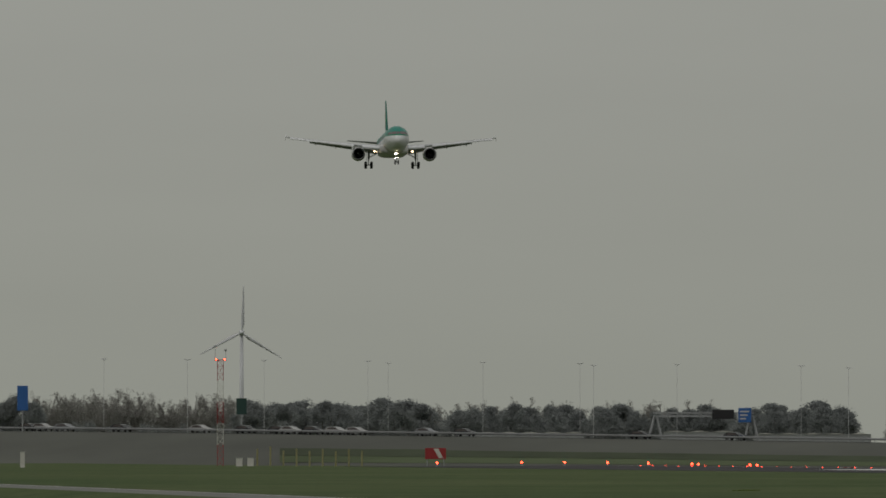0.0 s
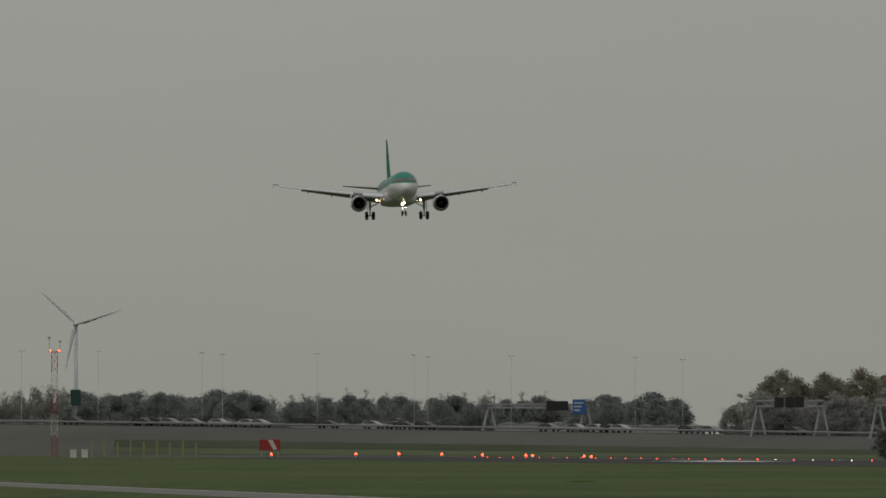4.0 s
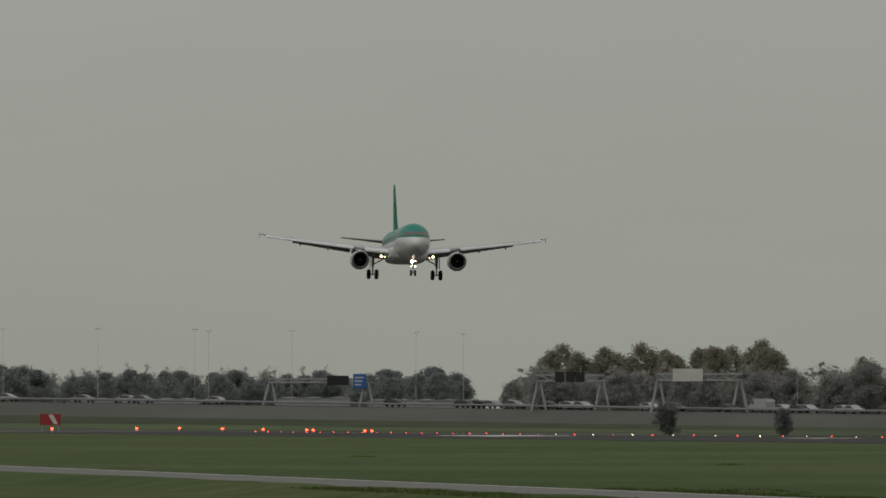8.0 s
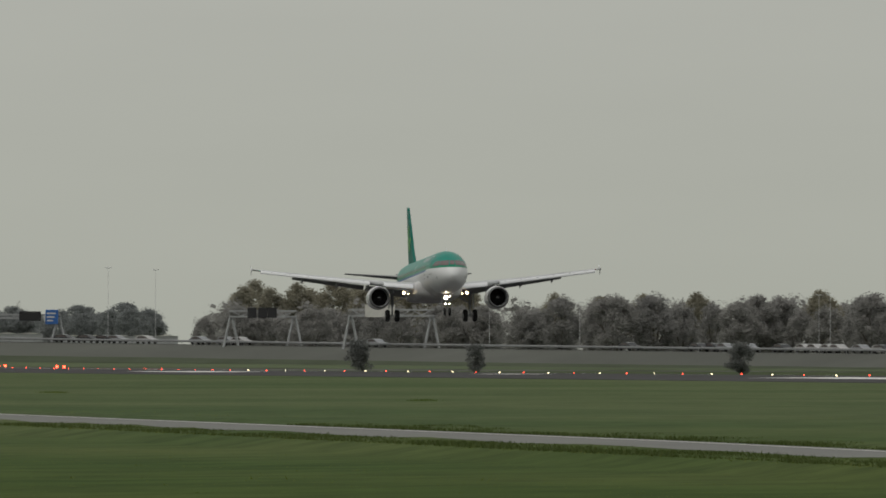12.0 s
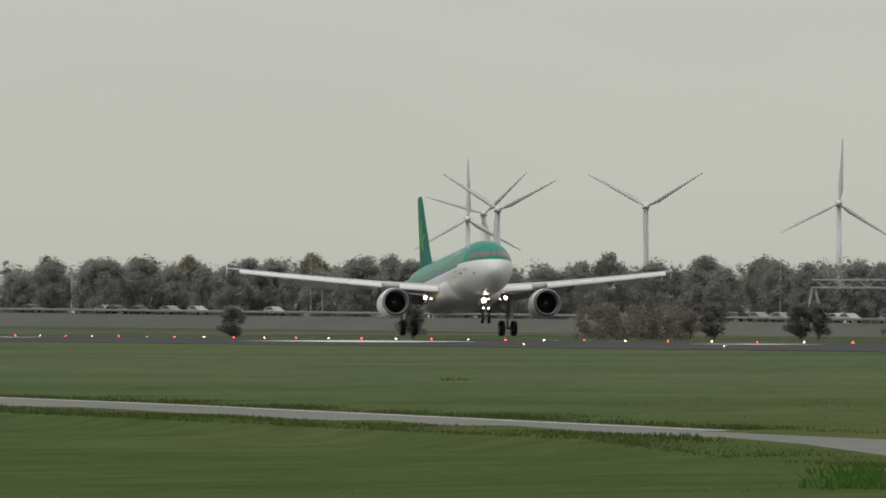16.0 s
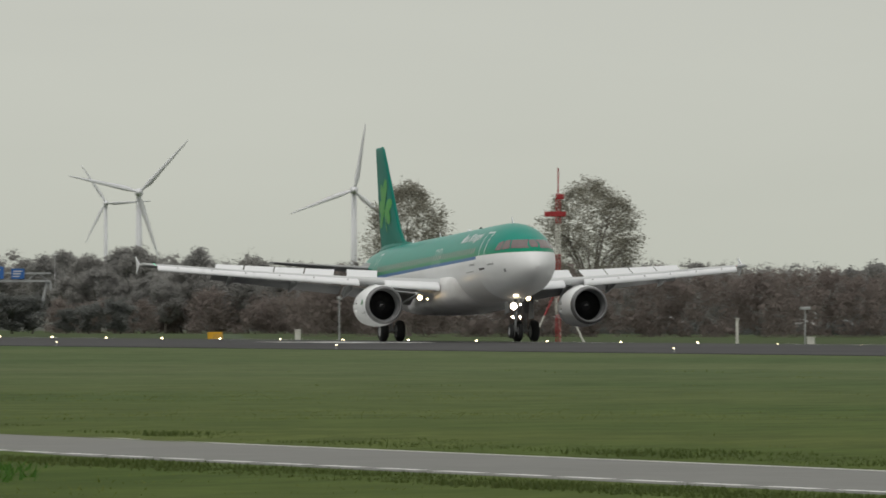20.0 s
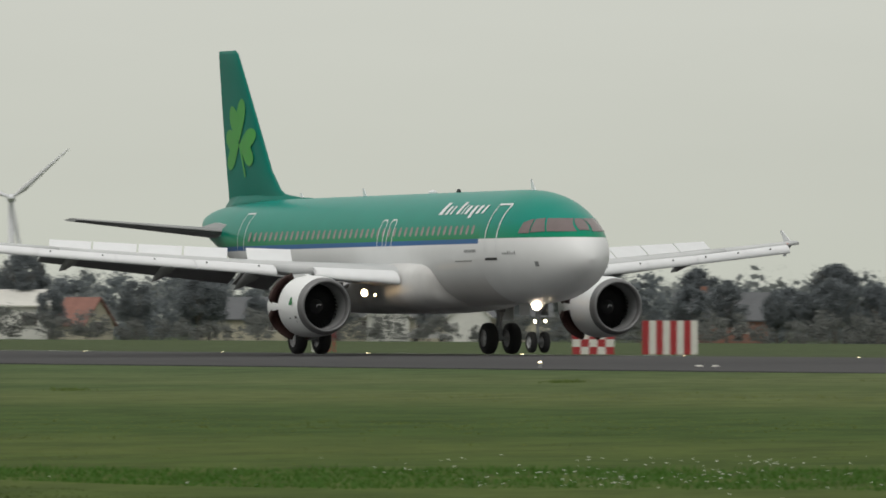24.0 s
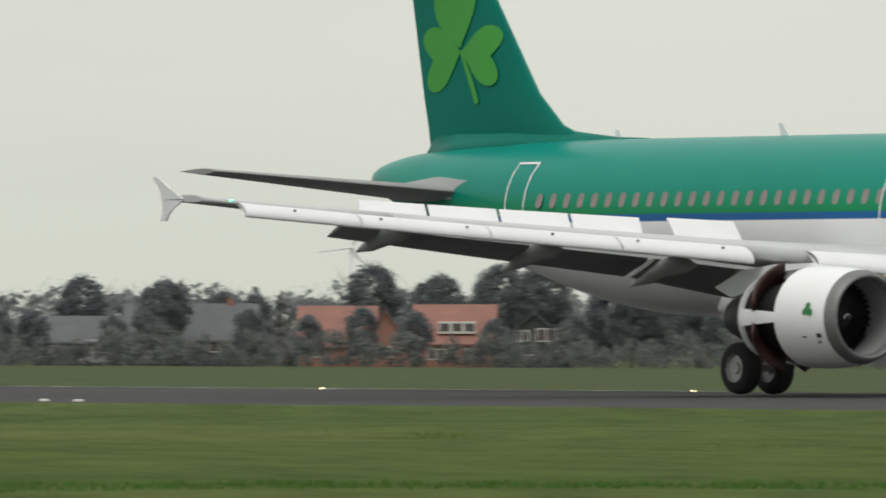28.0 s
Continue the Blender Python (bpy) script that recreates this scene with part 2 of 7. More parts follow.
    l.new(my.outputs[0], b.inputs["Base Color"])
    return m


M["grass"] = grass_material()


# ---- building helpers ----
def part(name, bm, mat, parent=None, label="", smooth=False, kind="", category=""):
    """Links a bmesh as one mesh object under a thing or a part."""
    me = bpy.data.meshes.new(name)
    bm.to_mesh(me)
    bm.free()
    if mat is not None:
        me.materials.append(M[mat] if isinstance(mat, str) else mat)
    if smooth:
        for p in me.polygons:
            p.use_smooth = len(p.vertices) < 5
    ob = new(name, me)
    ob.parent = parent
    return tagged(ob, label, category, "", kind)


def at(az, d, z=0.0):
    """The place d metres from the viewpoint at a heading in degrees."""
    return Vector((d * math.sin(radians(az)), d * math.cos(radians(az)), z))


def box(bm, lo, hi, m=None, bevel=0.0):
    vs = [bm.verts.new((x, y, z)) for z in (lo[2], hi[2]) for y in (lo[1], hi[1]) for x in (lo[0], hi[0])]
    fs = [bm.faces.new([vs[i] for i in f]) for f in ((0, 2, 3, 1), (4, 5, 7, 6), (0, 1, 5, 4), (2, 6, 7, 3), (0, 4, 6, 2), (1, 3, 7, 5))]
    if bevel:
        es = list({e for f in fs for e in f.edges})
        out = bmesh.ops.bevel(bm, geom=es, offset=bevel, segments=1, affect="EDGES")
        vs = list({v for f in out["faces"] for v in f.verts} | {v for v in vs if v.is_valid})
    if m is not None:
        bmesh.ops.transform(bm, matrix=m, verts=[v for v in vs if v.is_valid])
    return bm


def rings(bm, rows, cap=True):
    """Skins closed rings of points one after another."""
    vr = [[bm.verts.new(p) for p in row] for row in rows]
    for a, b in zip(vr, vr[1:]):
        k = len(a)
        for i in range(k):
            bm.faces.new((a[i], a[(i + 1) % k], b[(i + 1) % k], b[i]))
    if cap:
        bm.faces.new(list(reversed(vr[0])))
        bm.faces.new(vr[-1])
    bm.normal_update()
    return bm


def tube(bm, a, b, r1, r2=None, k=8, cap=True):
    a, b = Vector(a), Vector(b)
    r2 = r1 if r2 is None else r2
    q = (b - a).to_track_quat("Z", "Y")
    c = [(math.cos(2 * math.pi * i / k), math.sin(2 * math.pi * i / k)) for i in range(k)]
    return rings(bm, [[a + q @ Vector((r1 * x, r1 * y, 0)) for x, y in c], [b + q @ Vector((r2 * x, r2 * y, 0)) for x, y in c]], cap)


def turned(bm, profile, k=32, axis="Y", centre=(0, 0, 0), cap=False):
    """A surface of revolution; profile of (along, radius)."""
    c = Vector(centre)
    rows = []
    for u, r in profile:
        row = []
        for i in range(k):
            x, z = r * math.cos(2 * math.pi * i / k), r * math.sin(2 * math.pi * i / k)
            row.append(c + (Vector((x, u, z)) if axis == "Y" else Vector((u, x, z)) if axis == "X" else Vector((x, z, u))))
        rows.append(row)
    return rings(bm, rows, cap)


def empty(name, m, label, category, group="", kind=""):
    ob = new(name)
    ob.empty_display_size = 0.2
    ob.matrix_world = m
    return tagged(ob, label, category, group, kind)


# ---- ground, runway and perimeter road ----
def ground_z(x):
    """Height of the field across the runway."""
    pts = [(-6000, -0.3), (120, -0.3), (150.3, -0.20), (151.5, -0.55), (215, -0.56), (260, -0.85), (430, -0.95), (600, -1.8), (825, -2.7), (6000, -2.8)]
    for (x0, z0), (x1, z1) in zip(pts, pts[1:]):
        if x0 <= x <= x1:
            return z0 + (z1 - z0) * (x - x0) / (x1 - x0)
    return -0.85


def road_far(y):
    """The far edge of the perimeter road, which widens up the field."""
    f = max(0.0, min(1.0, (y - 170) / 95))
    return 41.9 + 2.5 * f


def build_ground():
    bm = bmesh.new()
    xs = [-4500, -1000, -100, 0, 20, 30, 32.5, 34, 35.2, 35.8, 36.2, 41.0, 43.6, 44.2, 45, 46, 47, 60, 80, 100, 120, 131, 143, 147.5, 149.4, 150.2, 151.6, 160, 205, 215, 240, 260, 350, 430, 515, 600, 720, 825, 1600, 3000, 5000]
    ys = [-2500, -500, 0, 40, 60] + [60 + 5 * i for i in range(1, 60)] + [400, 500, 700, 1000, 1400, 2000, 3000, 4990]
    grid = []
    for y in ys:
        row = []
        for x in xs:
            z = ground_z(x)
            if 33 < x < 35.9:
                z += (0.02 + 0.18 * max(0, min(1, (y - 158) / 10))) * (1 + 0.5 * noise.noise((x, y * 0.2, 5)))
            if road_far(y) + 0.9 < x < 46.5:
                z += 0.07 * (1 + noise.noise((x, y * 0.15, 9)))
            if 147 < x < 151:
                # a low turf lip beside the asphalt at the near end
                f = max(0.0, min(1.0, (345 - y) / 65))
                z += (0.07 if x < 148 else 0.135) * f * f * (3 - 2 * f) * (1 + 0.12 * noise.noise((x, y * 0.1, 3)))
            if 46 < x < 121 and 0 < y < 420:
                z += 0.05 * (noise.noise((x * 0.06, y * 0.03, 0)))
            row.append(bm.verts.new((x, y, z)))
        grid.append(row)
    for a, b in zip(grid, grid[1:]):
        for i in range(len(xs) - 1):
            bm.faces.new((a[i], a[i + 1], b[i + 1], b[i]))
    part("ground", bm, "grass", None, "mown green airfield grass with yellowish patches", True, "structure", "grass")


def strip(bm, prof, y0, y1, step=50.0):
    n = max(1, int((y1 - y0) / step))
    rows = []
    for k in range(n + 1):
        y = y0 + (y1 - y0) * k / n
        rows.append([bm.verts.new((x, y, z)) for x, z in prof])
    for a, b in zip(rows, rows[1:]):
        for i in range(len(prof) - 1):
            bm.faces.new((a[i], a[i + 1], b[i + 1], b[i]))


def crown(x):
    return -0.015 * (x - RX) if x > RX else 0.0053 * (x - RX)


build_ground()
rw = bmesh.new()
strip(rw, [(150.4, -0.85), (150.5, crown(150.5))] + [(x, crown(x)) for x in (155, 160, 170, 178, RX, 187, 195, 205, 212.6)] + [(214.6, crown(214.6)), (214.7, -0.85)], -900, 1760)
runway = part("runway", rw, "asphalt", None, "dark grooved asphalt runway with tyre marks", False, "structure", "runway")


def mark(name, x0, x1, y0, y1):
    bm = bmesh.new()
    strip(bm, [(x, crown(x) + 0.012) for x in (x0, x1)], y0, y1)
    return part(name, bm, "paint_line", runway)


for k in range(26):
    mark("centre_line_dash", RX - 0.45, RX + 0.45, 180 + 60 * k, 210 + 60 * k)
for y0, y1 in ((1290, 1350), (905, 962)):
    for x in (165.0, 193.0):
        mark("aiming_mark", x, x + 8, y0, y1)
for y0 in (1120, 800, 672, 495):
    for x in (171.0, 190.0):
        for k in range(2):
            mark("touchdown_mark", x + 2.6 * k, x + 2.6 * k + 1.8, y0, y0 + 24)

def road_strip(f0, f1, z0, z1):
    bm = bmesh.new()
    prev = None
    for k in range(161):
        y = -100 + 10 * k
        row = [bm.verts.new((f(y), y, z)) for f, z in ((f0, z0), (f0, z1), (f1, z1), (f1, z0))]
        if prev:
            for i in range(3):
                bm.faces.new((prev[i], prev[i + 1], row[i + 1], row[i]))
        prev = row
    return bm


road = part("perimeter_road", road_strip(lambda y: 36.0, road_far, -0.45, -0.285), "road", None, "pale grey concrete perimeter road through the grass", False, "structure", "road")
part("road_edge_line", road_strip(lambda y: road_far(y) - 0.5, lambda y: road_far(y) - 0.44, -0.29, -0.280), "paint_line", road)
dash = bmesh.new()
strip(dash, [(36.35, -0.280), (36.55, -0.280)], 0, 1.95)
dash_me = part("road_dash", dash, "paint_line", road).data
for k in range(150):
    ob = new("road_dash", dash_me)
    ob.parent, ob.location = road, (0, 90 + 2.65 * k, 0)

# ---- the airliner: local X to port, Y aft from the main gear, Z up from the ground ----
S0 = 17.71
FUS = [  # aft of the nose, centre height, half width, half height
    (0.0, 3.33, 0.02, 0.02), (0.12, 3.35, 0.34, 0.34), (0.45, 3.41, 0.69, 0.70), (1.0, 3.49, 1.05, 1.07), (1.6, 3.56, 1.32, 1.36),
    (2.2, 3.61, 1.52, 1.57), (3.0, 3.68, 1.71, 1.81), (4.0, 3.76, 1.87, 1.97), (5.0, 3.80, 1.945, 2.05), (6.2, 3.82, 1.975, 2.07),
    (10.0, 3.82, 1.975, 2.07), (24.0, 3.82, 1.975, 2.07), (26.0, 3.86, 1.97, 2.03), (28.0, 4.00, 1.93, 1.89),
]
FUS += [(30.0, 4.23, 1.80, 1.65), (32.0, 4.48, 1.57, 1.36), (34.0, 4.72, 1.24, 1.04), (35.6, 4.90, 0.92, 0.74), (36.8, 5.00, 0.58, 0.46), (37.4, 5.03, 0.30, 0.26), (37.57, 5.04, 0.16, 0.15)]
FS = np.array(FUS)


def smooth_at(xs, ys, x):
    """Monotone-ish cubic through a table."""
    i = int(min(max(np.searchsorted(xs, x) - 1, 0), len(xs) - 2))
    h = xs[i + 1] - xs[i]
    d = np.diff(ys) / np.diff(xs)

    def slope(k):
        if k == 0 or k == len(xs) - 1:
            return d[min(k, len(d) - 1)]
        return 0.0 if d[k - 1] * d[k] <= 0 else 2 * d[k - 1] * d[k] / (d[k - 1] + d[k])
    t = (x - xs[i]) / h
    return ((1 + 2 * t) * (1 - t) ** 2) * ys[i] + t * (1 - t) ** 2 * h * slope(i) + t * t * (3 - 2 * t) * ys[i + 1] + t * t * (t - 1) * h * slope(i + 1)


def hull(s):
    return tuple(float(smooth_at(FS[:, 0], FS[:, k], s)) for k in (1, 2, 3))


def skin(s, z, side, off=0.012):
    """A point on the hull's side at s aft of the nose and height z."""
    zc, hw, hh = hull(s)
    u = max(-0.999, min(0.999, (z - zc) / hh))
    c = math.sqrt(1 - u * u)
    n = Vector((side * c / hw, 0, u / hh)).normalized()
    return Vector((side * hw * c, s - S0, z)) + n * off


def decal(name, pts, side, mat, parent, label="", off=0.012, cell=0.35):
    """A painted or inset patch that lies on the hull: pts are (s, z) corners of a quad."""
    a, b, c, d = (Vector((*p, 0)) for p in pts)
    nu = max(1, int(max((b - a).length, (c - d).length) / cell))
    nv = max(1, int(max((d - a).length, (c - b).length) / cell))
    bm = bmesh.new()
    g = []
    for j in range(nv + 1):
        row = []
        for i in range(nu + 1):
            u, v = i / nu, j / nv
            p = (a * (1 - u) + b * u) * (1 - v) + (d * (1 - u) + c * u) * v
            row.append(bm.verts.new(skin(p.x, p.y, side, off)))
        g.append(row)
    for j in range(nv):
        for i in range(nu):
            f = (g[j][i], g[j][i + 1], g[j + 1][i + 1], g[j + 1][i])
            bm.faces.new(f if side < 0 else f[::-1])
    return part(name, bm, mat, parent, label, True)


def outline(name, pts, w, side, mat, parent, label=""):
    """A painted line of width w round a closed path of (s, z) on the hull, as one mesh."""
    bm = bmesh.new()
    c = Vector((sum(p[0] for p in pts) / len(pts), sum(p[1] for p in pts) / len(pts)))
    ring = []
    for k in range(len(pts)):
        p, q = Vector(pts[k]), Vector(pts[(k + 1) % len(pts)])
        n = max(1, int((q - p).length / 0.3))
        for i in range(n):
            ring.append(p.lerp(q, i / n))
    hw = max(abs(p[0] - c.x) for p in pts)
    hz = max(abs(p[1] - c.y) for p in pts)
    outer = [bm.verts.new(skin(p.x, p.y, side, 0.016)) for p in ring]
    inner = [bm.verts.new(skin(c.x + (p.x - c.x) * (1 - w / hw), c.y + (p.y - c.y) * (1 - w / hz), side, 0.016)) for p in ring]
    k = len(ring)
    for i in range(k):
        bm.faces.new((outer[i], outer[(i + 1) % k], inner[(i + 1) % k], inner[i]))
    return part(name, bm, mat, parent, label, True)


def foil(chord, thick, x0=0.0, x1=1.0, n=9, camber=0.015):
    """Closed airfoil loop of (aft, up) between two chord fractions."""
    def half(x):
        return 5 * thick * (0.2969 * math.sqrt(max(x, 0)) - 0.126 * x - 0.3516 * x * x + 0.2843 * x ** 3 - 0.1015 * x ** 4)
    xs = [x0 + (x1 - x0) * (1 - math.cos(math.pi * i / n)) / 2 for i in range(n + 1)]
    up = [(x, half(x) + camber * 4 * x * (1 - x)) for x in xs]
    lo = [(x, -half(x) * 0.85 + camber * 4 * x * (1 - x)) for x in xs]
    loop = up + lo[::-1]
    return [(chord * x, chord * z) for x, z in loop]


def wing_at(L):
    """Leading edge aft of nose, chord, height and thickness ratio of the wing at L from the centre line."""
    le = 12.55 + 0.52 * (L - 1.98)
    te = 18.75 if L < 6.4 else 18.75 + (L - 6.4) * 0.300
    z = 2.75 + 0.097 * (L - 1.98) + 0.0005 * (L - 1.98) ** 2
    return le, te - le, z, 0.145 - 0.035 * min(1, (L - 1.98) / 9)


def wing_skin(L, x, up=True):
    le, c, z, th = wing_at(L)
    f = 5 * th * (0.2969 * math.sqrt(x) - 0.126 * x - 0.3516 * x * x + 0.2843 * x ** 3 - 0.1015 * x ** 4)
    zz = (f if up else -0.85 * f) + 0.015 * 4 * x * (1 - x)
    return le + c * x, z + c * zz


def loft_wing(bm, side, Ls, x0, x1, shift=(0, 0), turn=0.0, cap=True):
    """Skin of the wing between two chord fractions, moved aft/up and turned nose-down by degrees about its front."""
    rows = []
    for L in Ls:
        le, c, z, th = wing_at(L)
        pts = foil(c, th, x0, x1)
        px, pz = c * x0, 0.0
        ca, sa = math.cos(radians(turn)), math.sin(radians(turn))
        row = []
        for x, zz in pts:
            dx, dz = x - px, zz - pz
            row.append((side * L, le + px + dx * ca + dz * sa + shift[0] - S0, z + pz - dx * sa + dz * ca + shift[1]))
        rows.append(row if side > 0 else row[::-1])
    return rings(bm, rows, cap)


def frange(a, b, n):
    return [a + (b - a) * i / n for i in range(n + 1)]


plane = empty("airliner", pose(180, 2078, 48), "green and white twin-engine airliner landing with gear and flaps down", "airliner")
SPOILERS, DOORS, GEARS, WINGS = [], [], [], []

bm = bmesh.new()
rows = []
for s in [0.0, 0.03, 0.08, 0.15, 0.25, 0.4, 0.6, 0.8, 1.0, 1.3, 1.6, 1.9, 2.2, 2.6, 3.0, 3.5, 4.0, 4.5, 5.0, 5.6, 6.2, 8, 10, 12, 14, 16, 18, 20, 22, 24, 25, 26, 27, 28, 29, 30, 31, 32, 33, 34, 34.8, 35.6, 36.2, 36.8, 37.1, 37.4, 37.57]:
    zc, hw, hh = hull(s)
    rows.append([(hw * math.cos(2 * math.pi * i / 56), s - S0, zc + hh * math.sin(2 * math.pi * i / 56)) for i in range(56)])
rings(bm, rows)
bmesh.ops.recalc_face_normals(bm, faces=bm.faces[:])
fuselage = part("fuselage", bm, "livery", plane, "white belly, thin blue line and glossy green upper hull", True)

# belly fairing round the wing root
bm = bmesh.new()
rows = []
for s, hw, top, bot in ((10.45, 1.2, 2.6, 2.0), (10.52, 1.72, 3.0, 1.85), (10.68, 1.98, 3.24, 1.74), (10.95, 2.12, 3.38, 1.65), (11.5, 2.24, 3.46, 1.57), (12.6, 2.30, 3.50, 1.52), (14, 2.34, 3.50, 1.48), (16, 2.34, 3.36, 1.47), (18, 2.32, 3.15, 1.48), (20, 2.2, 2.95, 1.52), (21.5, 1.9, 2.6, 1.62), (22.6, 1.2, 2.1, 1.8)):
    zc, hh = (top + bot) / 2, (top - bot) / 2
    row = []
    for i in range(32):
        a = 2 * math.pi * i / 32
        c, sn = math.cos(a), math.sin(a)
        row.append((hw * math.copysign(abs(c) ** 0.55, c), s - S0, zc + hh * math.copysign(abs(sn) ** 0.65, sn)))
    rows.append(row)
rings(bm, rows)
bmesh.ops.recalc_face_normals(bm, faces=bm.faces[:])
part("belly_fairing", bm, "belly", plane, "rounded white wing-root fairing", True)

# cabin windows: one rounded pane mesh a side
for side in (-1, 1):
    bm = bmesh.new()
    vs = [bm.verts.new(skin(15 + 0.115 * math.copysign(abs(math.cos(a)) ** 0.7, math.cos(a)), 4.44 + 0.175 * math.copysign(abs(math.sin(a)) ** 0.7, math.sin(a)), side, 0.008)) for a in [2 * math.pi * i / 12 for i in range(12)]]
    bm.faces.new(vs if side < 0 else vs[::-1])
    first = part("cabin_window", bm, "window_pane", plane)
    first.location.y = -8.4
    for k in range(1, 42):
        s = 6.6 + 0.535 * k
        if abs(s - 14.47) < 0.12 or abs(s - 15.35) < 0.12:
            continue
        ob = new("cabin_window", first.data)
        ob.parent, ob.location = plane, (0, s - 15, 0)
    for s, w, z0, z1, nm in ((4.88, 0.50, 3.42, 5.36, "front_door"), (29.6, 0.42, 3.5, 5.35, "rear_door")):
        outline(nm, [(s - w, z0), (s + w, z0), (s + w, z1), (s - w, z1)], 0.065 if nm == "front_door" else 0.05, side, "slat", plane, "white-outlined passenger door")
    for s in (14.47, 15.35):
        outline("overwing_exit", [(s - 0.28, 3.92), (s - 0.2, 3.84), (s + 0.2, 3.84), (s + 0.28, 3.92), (s + 0.28, 4.82), (s + 0.18, 4.92), (s - 0.18, 4.92), (s - 0.28, 4.82)], 0.048, side, "slat", plane, "white-outlined exit hatch")
    decal("door_sill", [(4.38, 3.33), (5.38, 3.33), (5.38, 3.42), (4.38, 3.42)], side, "dark", plane)
    # cockpit panes
    for nm, q4 in (("windscreen", [(0.72, 4.30), (1.60, 4.32), (2.00, 4.79), (1.36, 4.78)]), ("side_window", [(1.67, 4.32), (2.36, 4.29), (2.44, 4.77), (2.08, 4.80)]), ("rear_side_window", [(2.42, 4.27), (3.02, 4.27), (2.94, 4.66), (2.51, 4.78)])):
        decal(nm, q4, side, "cockpit_glass", plane, "", 0.02, 0.2)
    bm = bmesh.new()
    g = []
    for j in range(5):
        s, z = 0.72 + 0.62 * j / 4, 4.33 + 0.44 * j / 4
        zc, hw, hh = hull(s)
        xe = hw * math.sqrt(max(0.0, 1 - ((z - zc) / hh) ** 2))
        row = []
        for i in range(5):
            x = max(xe, 0.08) * 0.93 * i / 4
            row.append(bm.verts.new((side * x, s - S0, zc + hh * math.sqrt(max(0.0, 1 - (x / hw) ** 2)) + 0.02)))
        g.append(row)
    for a, b2 in zip(g, g[1:]):
        for i in range(4):
            bm.faces.new((a[i], a[i + 1], b2[i + 1], b2[i]))
    part("front_windscreen", bm, "cockpit_glass", plane, "", True)
    # the operator's name and titles as plain bars
    for k, (x0, wd, z0, z1) in enumerate(((0.0, 0.34, 5.02, 5.46), (0.56, 0.26, 5.02, 5.32), (1.02, 0.16, 5.02, 5.32), (1.62, 0.26, 5.02, 5.46), (2.10, 0.10, 5.02, 5.36), (2.40, 0.28, 5.02, 5.32), (2.92, 0.28, 4.88, 5.32), (3.46, 0.28, 5.02, 5.32), (4.00, 0.22, 5.02, 5.32))):
        a = 10.45 - x0 if side < 0 else 5.95 + x0
        d1 = -wd if side < 0 else wd
        ln = 0.05 if side < 0 else -0.05
        decal("name_bar", [(a + ln, z0), (a + d1 + ln, z0), (a + d1 - ln, z1), (a - ln, z1)], side, "slat", plane, "slanted white bar of the painted name", 0.016, 0.08)
    for k in range(9):
        a = 6.15 + 0.125 * k
        decal("title_bar", [(a, 3.63), (a + 0.08, 3.63), (a + 0.08, 3.73), (a, 3.73)], side, "strut", plane, "", 0.014)
    for k in range(8):
        a, h = 3.05 + 0.115 * k, 0.05 * (k in (0, 3, 4))
        decal("title_bar", [(a, 3.52), (a + 0.07, 3.52), (a + 0.07, 3.59 + h), (a, 3.59 + h)], side, "strut", plane, "", 0.014)
    decal("cargo_door_line", [(6.6, 3.30), (8.2, 3.30), (8.2, 3.34), (6.6, 3.34)], side, "strut", plane, "", 0.014)
    decal("static_port", [(1.78, 3.08), (1.98, 3.08), (1.98, 3.26), (1.78, 3.26)], side, "strut", plane, "", 0.014)

# aerials and beacon on the roof
for s, h, lean in ((5.4, 0.42, 0.25), (21.6, 0.32, 0.2), (27.9, 0.24, 0.15)):
    bm = bmesh.new()
    z = hull(s)[0] + hull(s)[2] - 0.03
    rings(bm, [[(x, s - S0 + y, z) for x, y in ((0.02, -0.16), (0.02, 0.16), (-0.02, 0.16), (-0.02, -0.16))], [(x, s - S0 + lean + y, z + h) for x, y in ((0.01, -0.07), (0.01, 0.07), (-0.01, 0.07), (-0.01, -0.07))]])
    part("aerial", bm, "slat", plane)
for s, r in ((12.5, 0.09), (15.0, 0.16)):
    bm = bmesh.new()
    turned(bm, [(5.85, r), (5.93, r), (5.99, r * 0.7), (6.02, 0.01)], 12, "Z", (0, s - S0, 0), True)
    part("roof_beacon" if r < 0.1 else "roof_fairing", bm, "dark" if r < 0.1 else "slat", plane)


